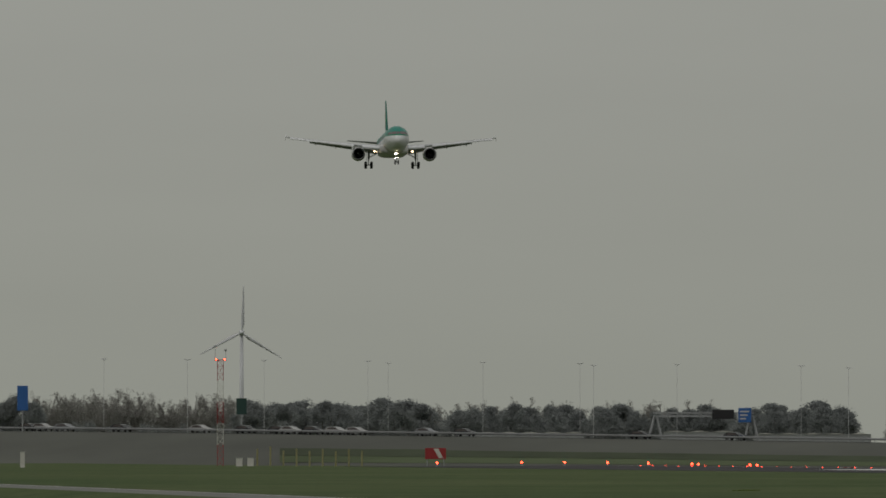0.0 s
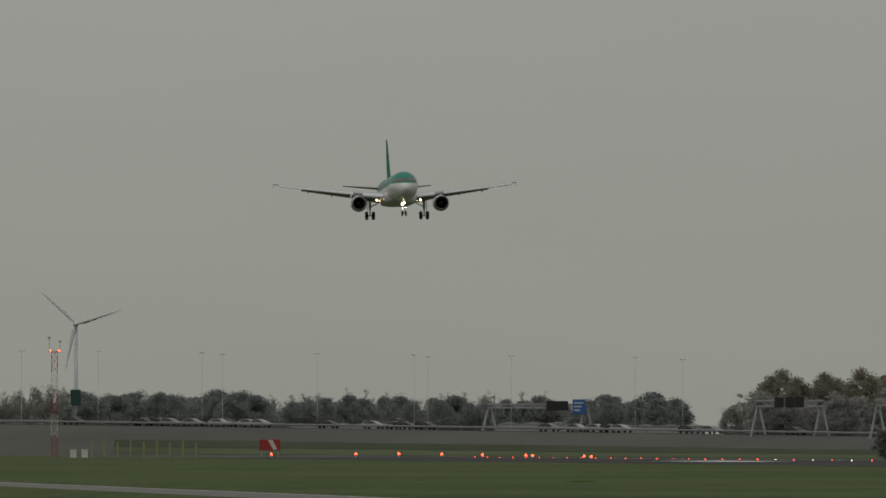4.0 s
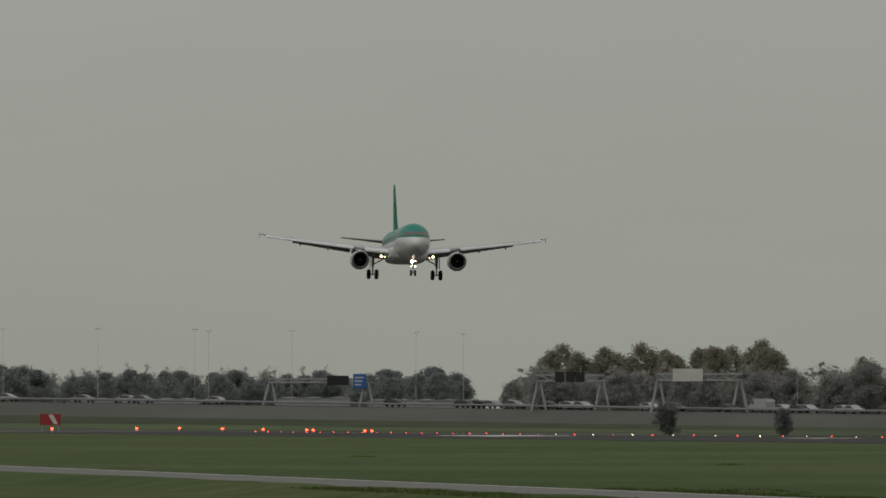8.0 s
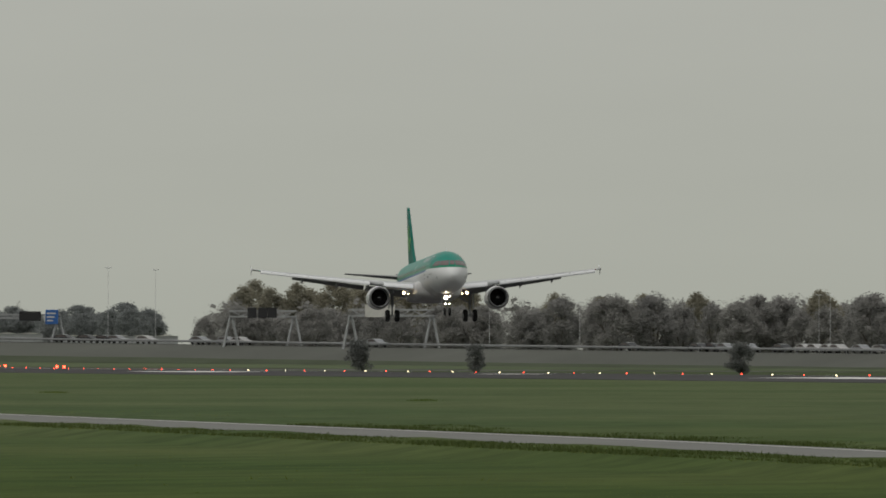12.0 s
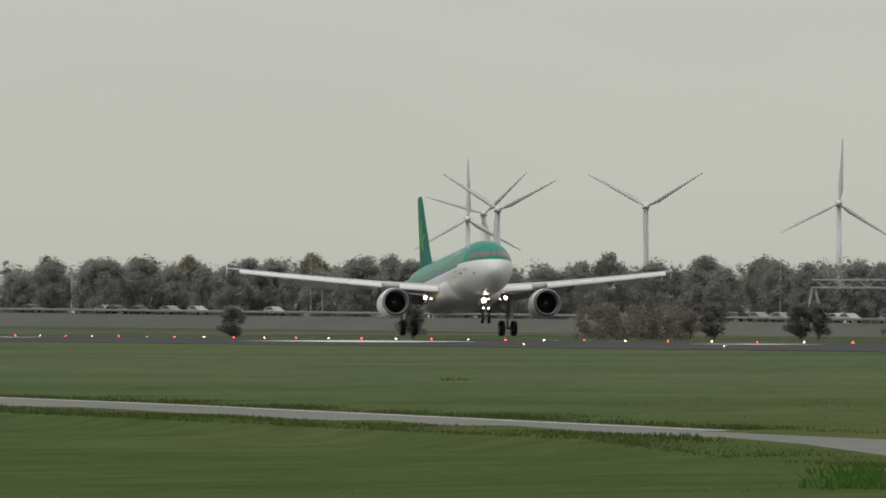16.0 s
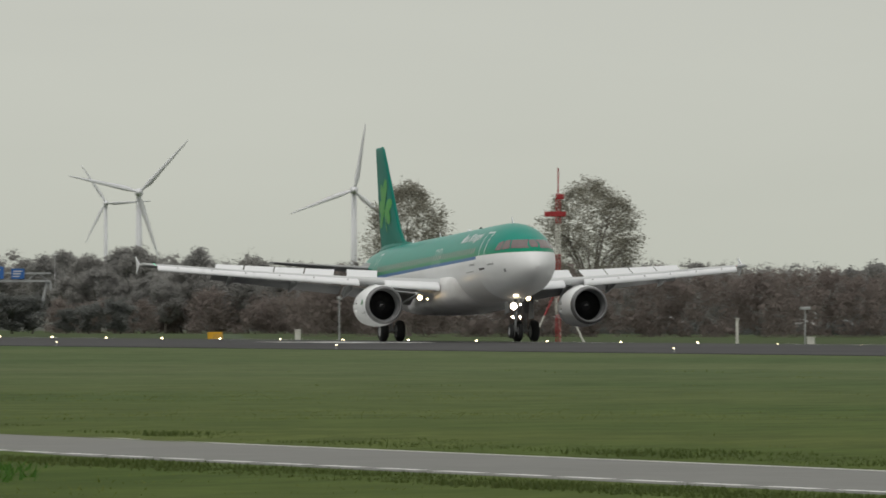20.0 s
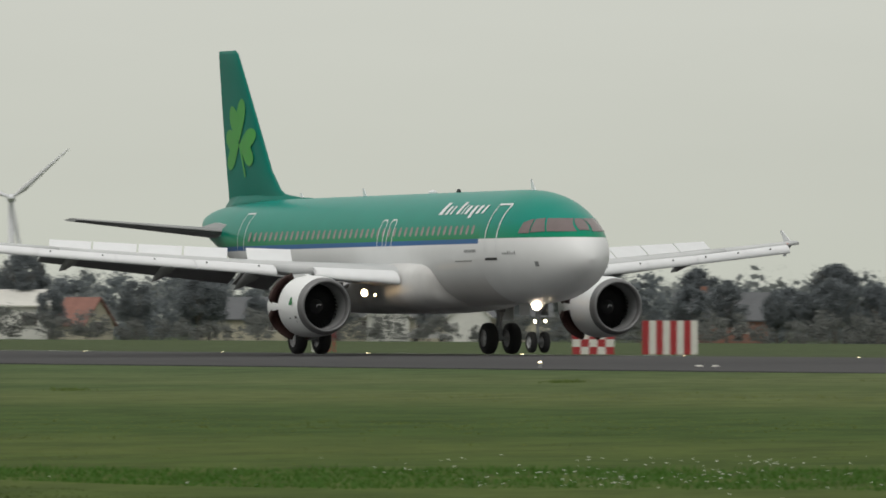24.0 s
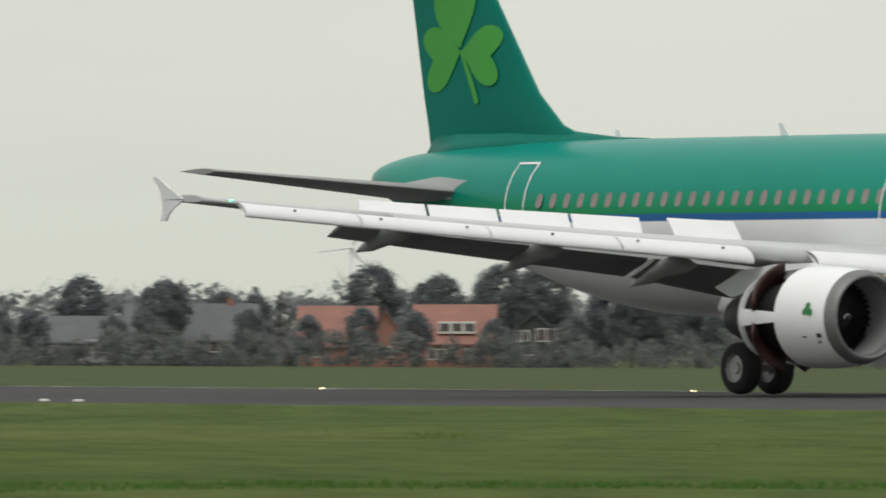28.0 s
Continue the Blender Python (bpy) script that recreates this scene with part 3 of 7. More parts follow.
def build_wing(side):
    bm = bmesh.new()
    loft_wing(bm, side, [1.2, 1.98, 3.2, 4.8, 6.4, 8.2, 10, 11.8, 13.3], 0.03, 0.78)
    wing = part("wing", bm, "wing_grey", plane, "light grey swept wing", True)
    bm = bmesh.new()
    loft_wing(bm, side, [13.3, 14.5, 15.6, 16.5, 17.10], 0.03, 1.0)
    part("outer_wing", bm, "wing_grey", wing, "", True)
    # slats, dropped forward
    for a, b2 in ((2.35, 5.05), (6.35, 8.95), (8.97, 11.55), (11.57, 14.1), (14.12, 16.4)):
        bm = bmesh.new()
        rows = []
        for L in frange(a, b2, 3):
            le, c, z, th = wing_at(L)
            sc = max(0.17 * c, 0.46)
            row = []
            for u, v in ((0.0, 0.0), (0.06, 0.16), (0.22, 0.30), (0.5, 0.42), (0.78, 0.47), (1.0, 0.48), (0.9, 0.42), (0.5, 0.30), (0.28, 0.10), (0.16, -0.08), (0.05, -0.08)):
                row.append((side * L, le - 0.34 + u * sc - S0, z - 0.30 + 0.02 * c + v * (0.26 + 0.72 * sc)))
            rows.append(row if side > 0 else row[::-1])
        rings(bm, rows, False)
        part("slat", bm, "slat", wing, "white leading-edge slat, extended", True)
    for L in (6.9, 8.6, 10.3, 12.0, 13.7, 15.4):
        bm = bmesh.new()
        le, c, z, th = wing_at(L)
        sc = max(0.17 * c, 0.46)
        turned(bm, [(-0.012, 0.03), (0.012, 0.03)], 8, "Y", (side * L, le - 0.34 + 0.2 * sc - S0, z - 0.24 + 0.02 * c + 0.30 * sc), True)
        part("slat_vent", bm, "dark", wing)
    # flaps, run out and down
    for a, b2, t in ((2.4, 6.3, 24), (6.45, 13.2, 24)):
        bm = bmesh.new()
        rows = []
        for L in frange(a, b2, 4):
            le, c, z, th = wing_at(L)
            fc = min(c * 0.26, 1.45)
            px, pz = c * 0.79 + 0.30, -0.10 - 0.01 * c
            ca, sa = math.cos(radians(t)), math.sin(radians(t))
            row = [(side * L, le + px + x * ca + zz * sa - S0, z + pz - x * sa + zz * ca) for x, zz in foil(fc, 0.13, n=6)]
            rows.append(row if side > 0 else row[::-1])
        rings(bm, rows)
        part("flap", bm, "shaded_grey", wing, "trailing-edge flap, run down", True)
    # flap track fairings
    for L, ln in ((6.15, 2.5), (9.0, 2.4), (12.25, 2.1)):
        le, c, z, th = wing_at(L)
        bm = bmesh.new()
        s1 = le + c * 0.52
        prof = [(0, 0.02), (0.15 * ln, 0.17), (0.4 * ln, 0.24), (0.7 * ln, 0.20), (ln, 0.03)]
        rows = []
        for u, r in prof:
            drop = 0.16 + (0.32 * max(0, u - 0.45 * ln) if u > 0.45 * ln else 0)
            zz = wing_skin(L, 0.55, False)[1] - drop
            rows.append([(side * L + 0.55 * r * math.cos(2 * math.pi * i / 12), s1 + u - S0, zz + r * math.sin(2 * math.pi * i / 12)) for i in range(12)])
        rings(bm, rows)
        part("flap_track_fairing", bm, "shaded_grey", wing, "", True)
    # spoilers hinge at their front edge
    for a, b2 in ((4.75, 6.4), (7.1, 8.6), (8.65, 10.15), (10.2, 11.7), (11.75, 13.2)):
        s_a, z_a = wing_skin(a, 0.62)
        s_b, z_b = wing_skin(b2, 0.62)
        h0, h1 = Vector((side * a, s_a - S0, z_a + 0.012)), Vector((side * b2, s_b - S0, z_b + 0.012))
        ax = (h1 - h0).normalized()
        aft = Vector((0, 1, -0.12))
        aft = (aft - ax * aft.dot(ax)).normalized()
        upv = ax.cross(aft) * (1 if side > 0 else -1)
        if side < 0:
            m = Matrix((( -ax.x, aft.x, upv.x, h0.x), (-ax.y, aft.y, upv.y, h0.y), (-ax.z, aft.z, upv.z, h0.z), (0, 0, 0, 1)))
        else:
            m = Matrix(((ax.x, aft.x, upv.x, h0.x), (ax.y, aft.y, upv.y, h0.y), (ax.z, aft.z, upv.z, h0.z), (0, 0, 0, 1)))
        ln = (h1 - h0).length
        ca, cb = wing_at(a)[1] * 0.185, wing_at(b2)[1] * 0.185
        if a < 5:
            ca, cb = 0.80, 0.76
        bm = bmesh.new()
        x1 = ln if side > 0 else -ln
        lo = [(0.02 if side > 0 else -0.02, 0, 0), (x1, 0, 0), (x1, cb, 0), (0.02 if side > 0 else -0.02, ca, 0)]
        if side < 0:
            lo = lo[::-1]
        rings(bm, [lo, [(x, y, 0.03) for x, y, _ in lo]])
        sp = part("spoiler", bm, "slat", wing, "white spoiler panel that lifts on the ground")
        sp.matrix_basis = m
        SPOILERS.append((sp, m))
    # tip fence, navigation lamp, landing lamp
    bm = bmesh.new()
    le, c, z, th = wing_at(17.10)
    x = side * 17.12
    lead = [(0.0, 0.02), (0.25, 0.14), (0.55, 0.28), (0.96, 0.50)]
    trail = [(0.80, 0.0), (0.82, 0.13), (0.93, 0.29), (1.17, 0.50)]
    low_lead = [(0.0, -0.02), (0.30, -0.16), (0.52, -0.31), (0.64, -0.47)]
    low_trail = [(0.80, 0.0), (0.77, -0.14), (0.79, -0.30), (0.86, -0.47)]
    for A, B in ((lead, trail), (low_lead, low_trail)):
        rings(bm, [[(x - 0.02, le + 0.70 + a[0] - S0, z + a[1]), (x + 0.02, le + 0.70 + a[0] - S0, z + a[1]), (x + 0.015, le + 0.70 + b3[0] - S0, z + b3[1]), (x - 0.015, le + 0.70 + b3[0] - S0, z + b3[1])] for a, b3 in zip(A, B)])
    bmesh.ops.recalc_face_normals(bm, faces=bm.faces[:])
    part("wing_tip_fence", bm, "slat", wing, "arrow-shaped wing tip fence")
    bm = bmesh.new()
    s1, z1 = wing_skin(16.5, 0.03)
    turned(bm, [(-0.04, 0.008), (-0.025, 0.016), (0.03, 0.018)], 10, "Y", (side * 16.5, s1 - S0, z1), True)
    part("navigation_lamp", bm, "lamp_green" if side < 0 else "nav_red", wing)
    for lx, lz, k in ((3.05, 2.24, 0.84), (2.62, 2.17, 0.34)):
        bm = bmesh.new()
        turned(bm, [(-0.07 * k, 0.185 * k), (-0.07 * k, 0.17 * k), (0.04, 0.165 * k), (0.05, 0.185 * k), (0.26, 0.12 * k)], 16, "Y", (side * lx, 14.2 - S0, lz))
        lamp = part("landing_lamp", bm, "strut", wing, "landing lamp in a round housing under the wing root", True)
        bm = bmesh.new()
        turned(bm, [(0.0, 0.002), (0.012, 0.162 * k)], 16, "Y", (side * lx, 14.2 - S0, lz))
        part("lamp_glass", bm, "wing_lamp", lamp, "lit lamp glass")
    WINGS.append((wing, side))
    return wing


def build_engine(side):
    X, Z, s = side * 5.75, 1.78, 11.12
    y = s - S0
    bm = bmesh.new()
    turned(bm, [(0.30, 1.118), (0.5, 1.155), (1.0, 1.20), (1.5, 1.21), (2.0, 1.195)], 40, "Y", (X, y, Z))
    cowl = part("engine", bm, "white", plane, "white engine nacelle with bare metal lip", True)
    bm = bmesh.new()
    turned(bm, [(0.302, 1.119), (0.14, 1.074), (0.05, 1.03), (0.0, 0.975), (0.03, 0.93), (0.14, 0.895), (0.24, 0.885)], 40, "Y", (X, y, Z))
    part("intake_lip", bm, "metal", cowl, "dull metal intake lip", True)
    bm = bmesh.new()
    turned(bm, [(0.24, 0.885), (0.5, 0.87), (1.05, 0.875)], 40, "Y", (X, y, Z))
    part("intake_duct", bm, "shaded_grey", cowl, "", True)
    bm = bmesh.new()
    turned(bm, [(0.72, 0.01), (0.80, 0.12), (1.0, 0.26), (1.08, 0.30)], 20, "Y", (X, y, Z))
    spinner = part("spinner", bm, "dark", cowl, "", True)
    bm = bmesh.new()
    for k in range(7):
        a0, r0, r1 = 0.5 * k, 0.03 + 0.010 * k, 0.055 + 0.010 * k
        bm.faces.new([bm.verts.new((X + r * math.cos(a), y + 0.70 + r * 0.62, Z + r * math.sin(a))) for r, a in ((r0, a0), (r1, a0), (r1, a0 + 0.5), (r0, a0 + 0.5))])
    part("spiral_mark", bm, "slat", spinner, "white painted spiral")
    for yy, a0, w, h in ((0.42, -0.42, 0.17, 0.10), (0.92, -0.42, 0.12, 0.05), (0.52, -0.56, 0.07, 0.06)):
        bm = bmesh.new()
        bm.faces.new([bm.verts.new((X + side * 1.213 * math.cos(a0 + v / 1.2) * (0.97 if yy < 0.6 else 1.0), y + yy + u, Z + 1.213 * math.sin(a0 + v / 1.2) * (0.97 if yy < 0.6 else 1.0))) for u, v in ((0, 0), (w, 0), (w, h), (0, h))])
        part("cowl_mark", bm, "dark", cowl)
    me = None
    for k in range(36):
        if me is None:
            bm = bmesh.new()
            pts = []
            for r, tw, off in ((0.28, 0.10, 0.0), (0.6, 0.13, 0.03), (0.868, 0.11, 0.08)):
                for sg in (-1, 1):
                    a = sg * tw * 0.5 / max(r, 0.4)
                    pts.append(bm.verts.new((r * math.cos(a), sg * off * 0.9 + sg * 0.03, r * math.sin(a))))
            bm.faces.new((pts[0], pts[1], pts[3], pts[2]))
            bm.faces.new((pts[2], pts[3], pts[5], pts[4]))
            fb = part("fan_blade", bm, "fan_blade", cowl)
            me = fb.data
        else:
            fb = new("fan_blade", me)
            fb.parent = cowl
        fb.matrix_basis = Matrix.Translation((X, y + 1.06, Z)) @ Matrix.Rotation(2 * math.pi * k / 36, 4, "Y")
    bm = bmesh.new()
    turned(bm, [(1.2, 0.87), (1.3, 0.02)], 40, "Y", (X, y, Z))
    part("fan_backing", bm, "dark", cowl)
    # rear ring, the beams between the reverser doors, inner wall and core
    bm = bmesh.new()
    turned(bm, [(3.36, 1.04), (3.56, 0.985), (3.6, 0.95), (3.36, 0.97)], 40, "Y", (X, y, Z))
    for k in range(4):
        a0 = math.pi / 2 * k
        ring0, ring1 = [], []
        for da in (-0.10, -0.05, 0, 0.05, 0.10):
            ring0.append((X + 1.194 * math.cos(a0 + da), y + 1.99, Z + 1.194 * math.sin(a0 + da)))
            ring1.append((X + 1.04 * math.cos(a0 + da * 2), y + 3.38, Z + 1.04 * math.sin(a0 + da * 2)))
        va, vb = [bm.verts.new(p) for p in ring0], [bm.verts.new(p) for p in ring1]
        for i in range(4):
            bm.faces.new((va[i], vb[i], vb[i + 1], va[i + 1]))
    part("rear_cowl", bm, "white", cowl, "", True)
    bm = bmesh.new()
    turned(bm, [(1.95, 1.17), (2.1, 0.86), (3.3, 0.80), (4.2, 0.62), (4.7, 0.46), (4.75, 0.40)], 32, "Y", (X, y, Z))
    part("core_cowl", bm, "dark", cowl, "dark inner cowl", True)
    bm = bmesh.new()
    turned(bm, [(4.5, 0.34), (5.0, 0.24), (5.4, 0.03)], 20, "Y", (X, y, Z))
    part("exhaust_plug", bm, "strut", cowl, "", True)
    for k in range(4):
        a0 = math.pi / 2 * (k + 0.5)
        m = Matrix.Translation((X, y, Z)) @ Matrix.Rotation(-a0, 4, "Y") @ Matrix.Translation((0, 2.75, 0))
        # in door space the x axis points outwards
        bm = bmesh.new()
        g = []
        for u in (2.0, 2.4, 2.8, 3.2):
            r = 1.195 - (u - 2.0) * 0.0955
            g.append([(r * math.cos(da), u - 2.75, r * math.sin(da)) for da in frange(-0.635, 0.635, 6)])
        outer = [[bm.verts.new(p) for p in row] for row in g]
        inner = [[bm.verts.new((p[0] * 0.94, p[1], p[2] * 0.94)) for p in row] for row in g]
        for A, flip in ((outer, False), (inner, True)):
            for r0, r1 in zip(A, A[1:]):
                for i in range(6):
                    f = (r0[i], r0[i + 1], r1[i + 1], r1[i])
                    bm.faces.new(f[::-1] if flip else f)
        for i in range(6):
            bm.faces.new((outer[0][i], inner[0][i], inner[0][i + 1], outer[0][i + 1]))
            bm.faces.new((outer[3][i + 1], inner[3][i + 1], inner[3][i], outer[3][i]))
        for j in range(3):
            bm.faces.new((outer[j][0], outer[j + 1][0], inner[j + 1][0], inner[j][0]))
            bm.faces.new((inner[j][6], inner[j + 1][6], outer[j + 1][6], outer[j][6]))
        bmesh.ops.recalc_face_normals(bm, faces=bm.faces[:])
        dr = part("reverser_door", bm, "white", cowl, "white thrust reverser door with a reddish lining", True)
        dr.data.materials.append(M["duct_red"])
        for pf in dr.data.polygons:
            if pf.normal.x < 0.4:
                pf.material_index = 1
        dr.matrix_basis = m
        DOORS.append((dr, m))
    # pylon
    bm = bmesh.new()
    prof = [(12.0, 2.86), (13.2, 3.06), (14.4, 3.04), (15.6, 2.9), (16.6, 2.5), (16.0, 2.25), (14.0, 2.7), (12.4, 2.7)]
    rings(bm, [[(X - 0.11, a - S0, z) for a, z in prof], [(X + 0.11, a - S0, z) for a, z in prof]])
    part("pylon", bm, "white", cowl)
    bm = bmesh.new()
    for k in range(3):
        cx, cz = 0.10 * math.cos(radians(90 + 120 * k)), 0.10 * math.sin(radians(90 + 120 * k))
        vs = []
        for i in range(10):
            a = 2 * math.pi * i / 10
            h, v = cx + 0.09 * math.cos(a), cz + 0.09 * math.sin(a)
            ang = 0.14 + v / 1.2
            vs.append(bm.verts.new((X + side * 1.200 * math.cos(ang), y + 0.80 + h * (1 if side < 0 else -1), Z + 1.200 * math.sin(ang))))
        bm.faces.new(vs)
    part("nacelle_emblem", bm, "nacelle_green", cowl, "small green three-lobed emblem")
    cowl.matrix_basis = pose(X, 0, Z - 0.06) @ Matrix.Diagonal((0.93, 1, 0.93, 1)) @ pose(-X, 0, -Z)
    return cowl


def wheel(parent, x, y, z, r, w):
    bm = bmesh.new()
    turned(bm, [(-w / 2, r * 0.55), (-w / 2, r * 0.82), (-w * 0.36, r * 0.96), (-w * 0.15, r), (w * 0.15, r), (w * 0.36, r * 0.96), (w / 2, r * 0.82), (w / 2, r * 0.55)], 28, "X", (x, y, z))
    part("tyre", bm, "tyre", parent, "", True)
    bm = bmesh.new()
    turned(bm, [(-w * 0.42, 0.02), (-w * 0.42, r * 0.2), (-w * 0.3, r * 0.24), (-w * 0.3, r * 0.48), (-w * 0.46, r * 0.56), (w * 0.46, r * 0.56), (w * 0.3, r * 0.48), (w * 0.3, r * 0.24), (w * 0.42, r * 0.2), (w * 0.42, 0.02)], 20, "X", (x, y, z), True)
    part("rim", bm, "hub", parent, "pale metal wheel rim")


def build_main_gear(side):
    bm = bmesh.new()
    X = side * 3.795
    tube(bm, (X, 0, 0.58), (X, 0, 1.5), 0.085, k=12)
    tube(bm, (X, 0, 1.4), (X - side * 0.1, -0.05, 3.0), 0.14, k=12)
    tube(bm, (X - 0.3, 0, 0.585), (X + 0.3, 0, 0.585), 0.08, k=10)
    gear = part("main_gear", bm, "strut", plane, "grey main landing gear leg")
    bm = bmesh.new()
    rings(bm, [[(X + dx, y, z) for y, z in ((-0.22, 1.55), (0.22, 1.55), (0.62, 2.75), (-0.62, 2.75))] for dx in (-0.12, 0.12)])
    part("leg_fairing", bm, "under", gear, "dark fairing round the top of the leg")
    bm = bmesh.new()
    tube(bm, (X, -0.02, 1.75), (side * 2.2, -0.15, 2.6), 0.07, k=8)
    part("side_brace", bm, "strut", gear)
    bm = bmesh.new()
    tube(bm, (X, 0.1, 0.62), (X, 0.38, 1.05), 0.05, k=6)
    tube(bm, (X, 0.38, 1.05), (X, 0.12, 1.5), 0.05, k=6)
    part("torque_link", bm, "strut", gear)
    bm = bmesh.new()
    box(bm, (X + side * 0.30, -0.55, 1.25), (X + side * 0.34, 0.5, 2.75), None, 0.01)
    part("gear_door", bm, "wing_grey", gear)
    for dx in (-0.465, 0.465):
        wheel(gear, X + dx, 0, 0.585, 0.585, 0.42)
    GEARS.append((gear, "main"))


def build_nose_gear():
    y = 5.07 - S0
    bm = bmesh.new()
    tube(bm, (0, y, 0.38), (0, y, 1.1), 0.06, k=12)
    tube(bm, (0, y, 1.0), (0, y - 0.12, 2.1), 0.10, k=12)
    tube(bm, (-0.2, y, 0.385), (0.2, y, 0.385), 0.05, k=8)
    gear = part("nose_gear", bm, "strut", plane, "grey nose landing gear leg with lamps")
    bm = bmesh.new()
    tube(bm, (0, y - 0.03, 1.4), (0, y - 1.2, 2.0), 0.05, k=8)
    part("drag_brace", bm, "strut", gear)
    for x in (-0.25, 0.25):
        wheel(gear, x, y, 0.385, 0.385, 0.22)
    for x in (-0.36, 0.36):
        bm = bmesh.new()
        box(bm, (x - 0.015, y - 0.1, 1.35), (x + 0.015, y + 0.85, 1.98), None, 0.005)
        part("gear_door", bm, "under", gear)
    for x, z, r in ((-0.14, 1.72, 0.18), (0.21, 1.82, 0.055), (-0.2, 1.14, 0.06), (0.2, 1.14, 0.06)):
        bm = bmesh.new()
        turned(bm, [(-0.24, r * 1.12), (-0.24, r * 1.02), (-0.16, r), (-0.15, r * 1.12), (-0.03, r * 0.5)], 14, "Y", (x, y, z))
        lamp = part("taxi_lamp", bm, "strut", gear, "lamp in a round housing on the nose leg", True)
        bm = bmesh.new()
        turned(bm, [(-0.20, 0.002), (-0.19, r)], 14, "Y", (x, y, z))
        part("lamp_glass", bm, "lamp_white", lamp, "lit lamp glass")
    GEARS.append((gear, "nose"))


def build_tail():
    for side in (-1, 1):
        bm = bmesh.new()
        rows = []
        for L in (0.5, 1.2, 3.0, 4.8, 6.0, 6.22):
            le = 32.0 + 0.66 * (L - 0.9)
            te = 36.2 + 0.13 * (L - 0.9)
            z = 4.62 + 0.105 * (L - 0.9)
            row = [(side * L, le + x - S0, z + zz) for x, zz in foil(te - le, 0.10, camber=-0.005)]
            rows.append(row if side > 0 else row[::-1])
        rings(bm, rows)
        part("tailplane", bm, "shaded_grey", plane, "grey tailplane", True)
        bm = bmesh.new()
        rings(bm, [[(side * x, s - S0, z) for s, z in ((31.2, 4.58), (31.6, 4.93), (33.2, 5.05), (35.6, 4.80), (35.4, 4.58), (32.5, 4.52))] for x in (0.6, 1.48)][:: side])
        part("tailplane_root", bm, "wing_grey", plane)
    bm = bmesh.new()
    rows = []
    for z, le, te, th in ((5.3, 28.2, 35.28, 0.05), (5.95, 29.3, 35.44, 0.07), (6.25, 30.15, 35.5, 0.085), (7.0, 31.08, 35.68, 0.092), (9.0, 32.58, 36.08, 0.092), (11.0, 34.10, 36.42, 0.092), (11.5, 34.50, 36.48, 0.09), (11.64, 34.75, 36.48, 0.05)):
        rows.append([(zz, le + x - S0, z) for x, zz in foil(te - le, th, n=22, camber=0.0)])
    rings(bm, rows)
    bmesh.ops.recalc_face_normals(bm, faces=bm.faces[:])
    fin = part("fin", bm, "fin_green", plane, "tall green tail fin with a lime three-leaf emblem", True)
    bm = bmesh.new()
    rows = []
    for s, w, up in ((26.8, 0.04, 0.01), (28.0, 0.16, 0.05), (29.2, 0.30, 0.16), (30.4, 0.46, 0.30), (32.0, 0.60, 0.42), (34.0, 0.52, 0.46), (35.2, 0.34, 0.40)):
        zc, hw, hh = hull(s)
        top = zc + hh
        rows.append([(x * w, s - S0, top - 0.10 + dz) for x, dz in ((-1.0, -0.10 * w), (-0.55, 0.10 + up * 0.25), (-0.2, 0.10 + up * 0.7), (0, 0.10 + up), (0.2, 0.10 + up * 0.7), (0.55, 0.10 + up * 0.25), (1.0, -0.10 * w), (0, -0.25))])
    rings(bm, rows)
    bmesh.ops.recalc_face_normals(bm, faces=bm.faces[:])
    part("fin_fillet", bm, "fin_green", fin, "green fillet that blends the fin into the hull", True)

    def fin_x(s, z):
        le = 31.08 + (z - 7.0) * 0.755
        te = 35.68 + (z - 7.0) * 0.19
        c = te - le
        x = max(0.0, min(1.0, (s - le) / c))
        return c * 5 * 0.092 * (0.2969 * math.sqrt(x) - 0.126 * x - 0.3516 * x * x + 0.2843 * x ** 3 - 0.1015 * x ** 4)
    # three heart-shaped leaves and a stalk
    for side in (-1, 1):
        for k, (ang, cs, cz) in enumerate(((103, 34.02, 8.08), (189, 33.98, 8.04), (-6, 33.98, 8.04))):
            bm = bmesh.new()
            ctr = None
            pts = []
            for i in range(28):
                a = 2 * math.pi * i / 28
                hx = 16 * math.copysign(abs(math.sin(a)) ** 1.9, math.sin(a))
                hy = 13 * math.cos(a) - 5 * math.cos(2 * a) - 2 * math.cos(3 * a) - math.cos(4 * a)
                u, v = (hy + 17.5) / 30 * (1.64, 1.66, 1.62)[k], hx / 16 * (0.88, 0.78, 0.72)[k]
                ca, sa = math.cos(radians(ang)), math.sin(radians(ang))
                ds, dz = u * ca - v * sa, u * sa + v * ca
                pts.append((cs - ds, cz + dz))
            mid = (sum(p[0] for p in pts) / 28, sum(p[1] for p in pts) / 28)
            prev = None
            for f in (1.0, 0.8, 0.6, 0.4, 0.2):
                ring = []
                for s, z in pts:
                    s1, z1 = mid[0] + (s - mid[0]) * f, mid[1] + (z - mid[1]) * f
                    ring.append(bm.verts.new((side * (fin_x(s1, z1) + 0.006), s1 - S0, z1)))
                if prev:
                    for i in range(28):
                        bm.faces.new((prev[i], prev[(i + 1) % 28], ring[(i + 1) % 28], ring[i]))
                prev = ring
            c0 = bm.verts.new((side * (fin_x(*mid) + 0.006), mid[0] - S0, mid[1]))
            for i in range(28):
                bm.faces.new((prev[i], prev[(i + 1) % 28], c0))
            part("emblem_leaf", bm, "lime", fin, "lime green heart-shaped leaf", True)
        bm = bmesh.new()
        st = [(33.92, 8.06), (34.06, 8.06), (33.72, 7.42), (33.38, 6.76), (33.22, 6.83), (33.54, 7.44)]
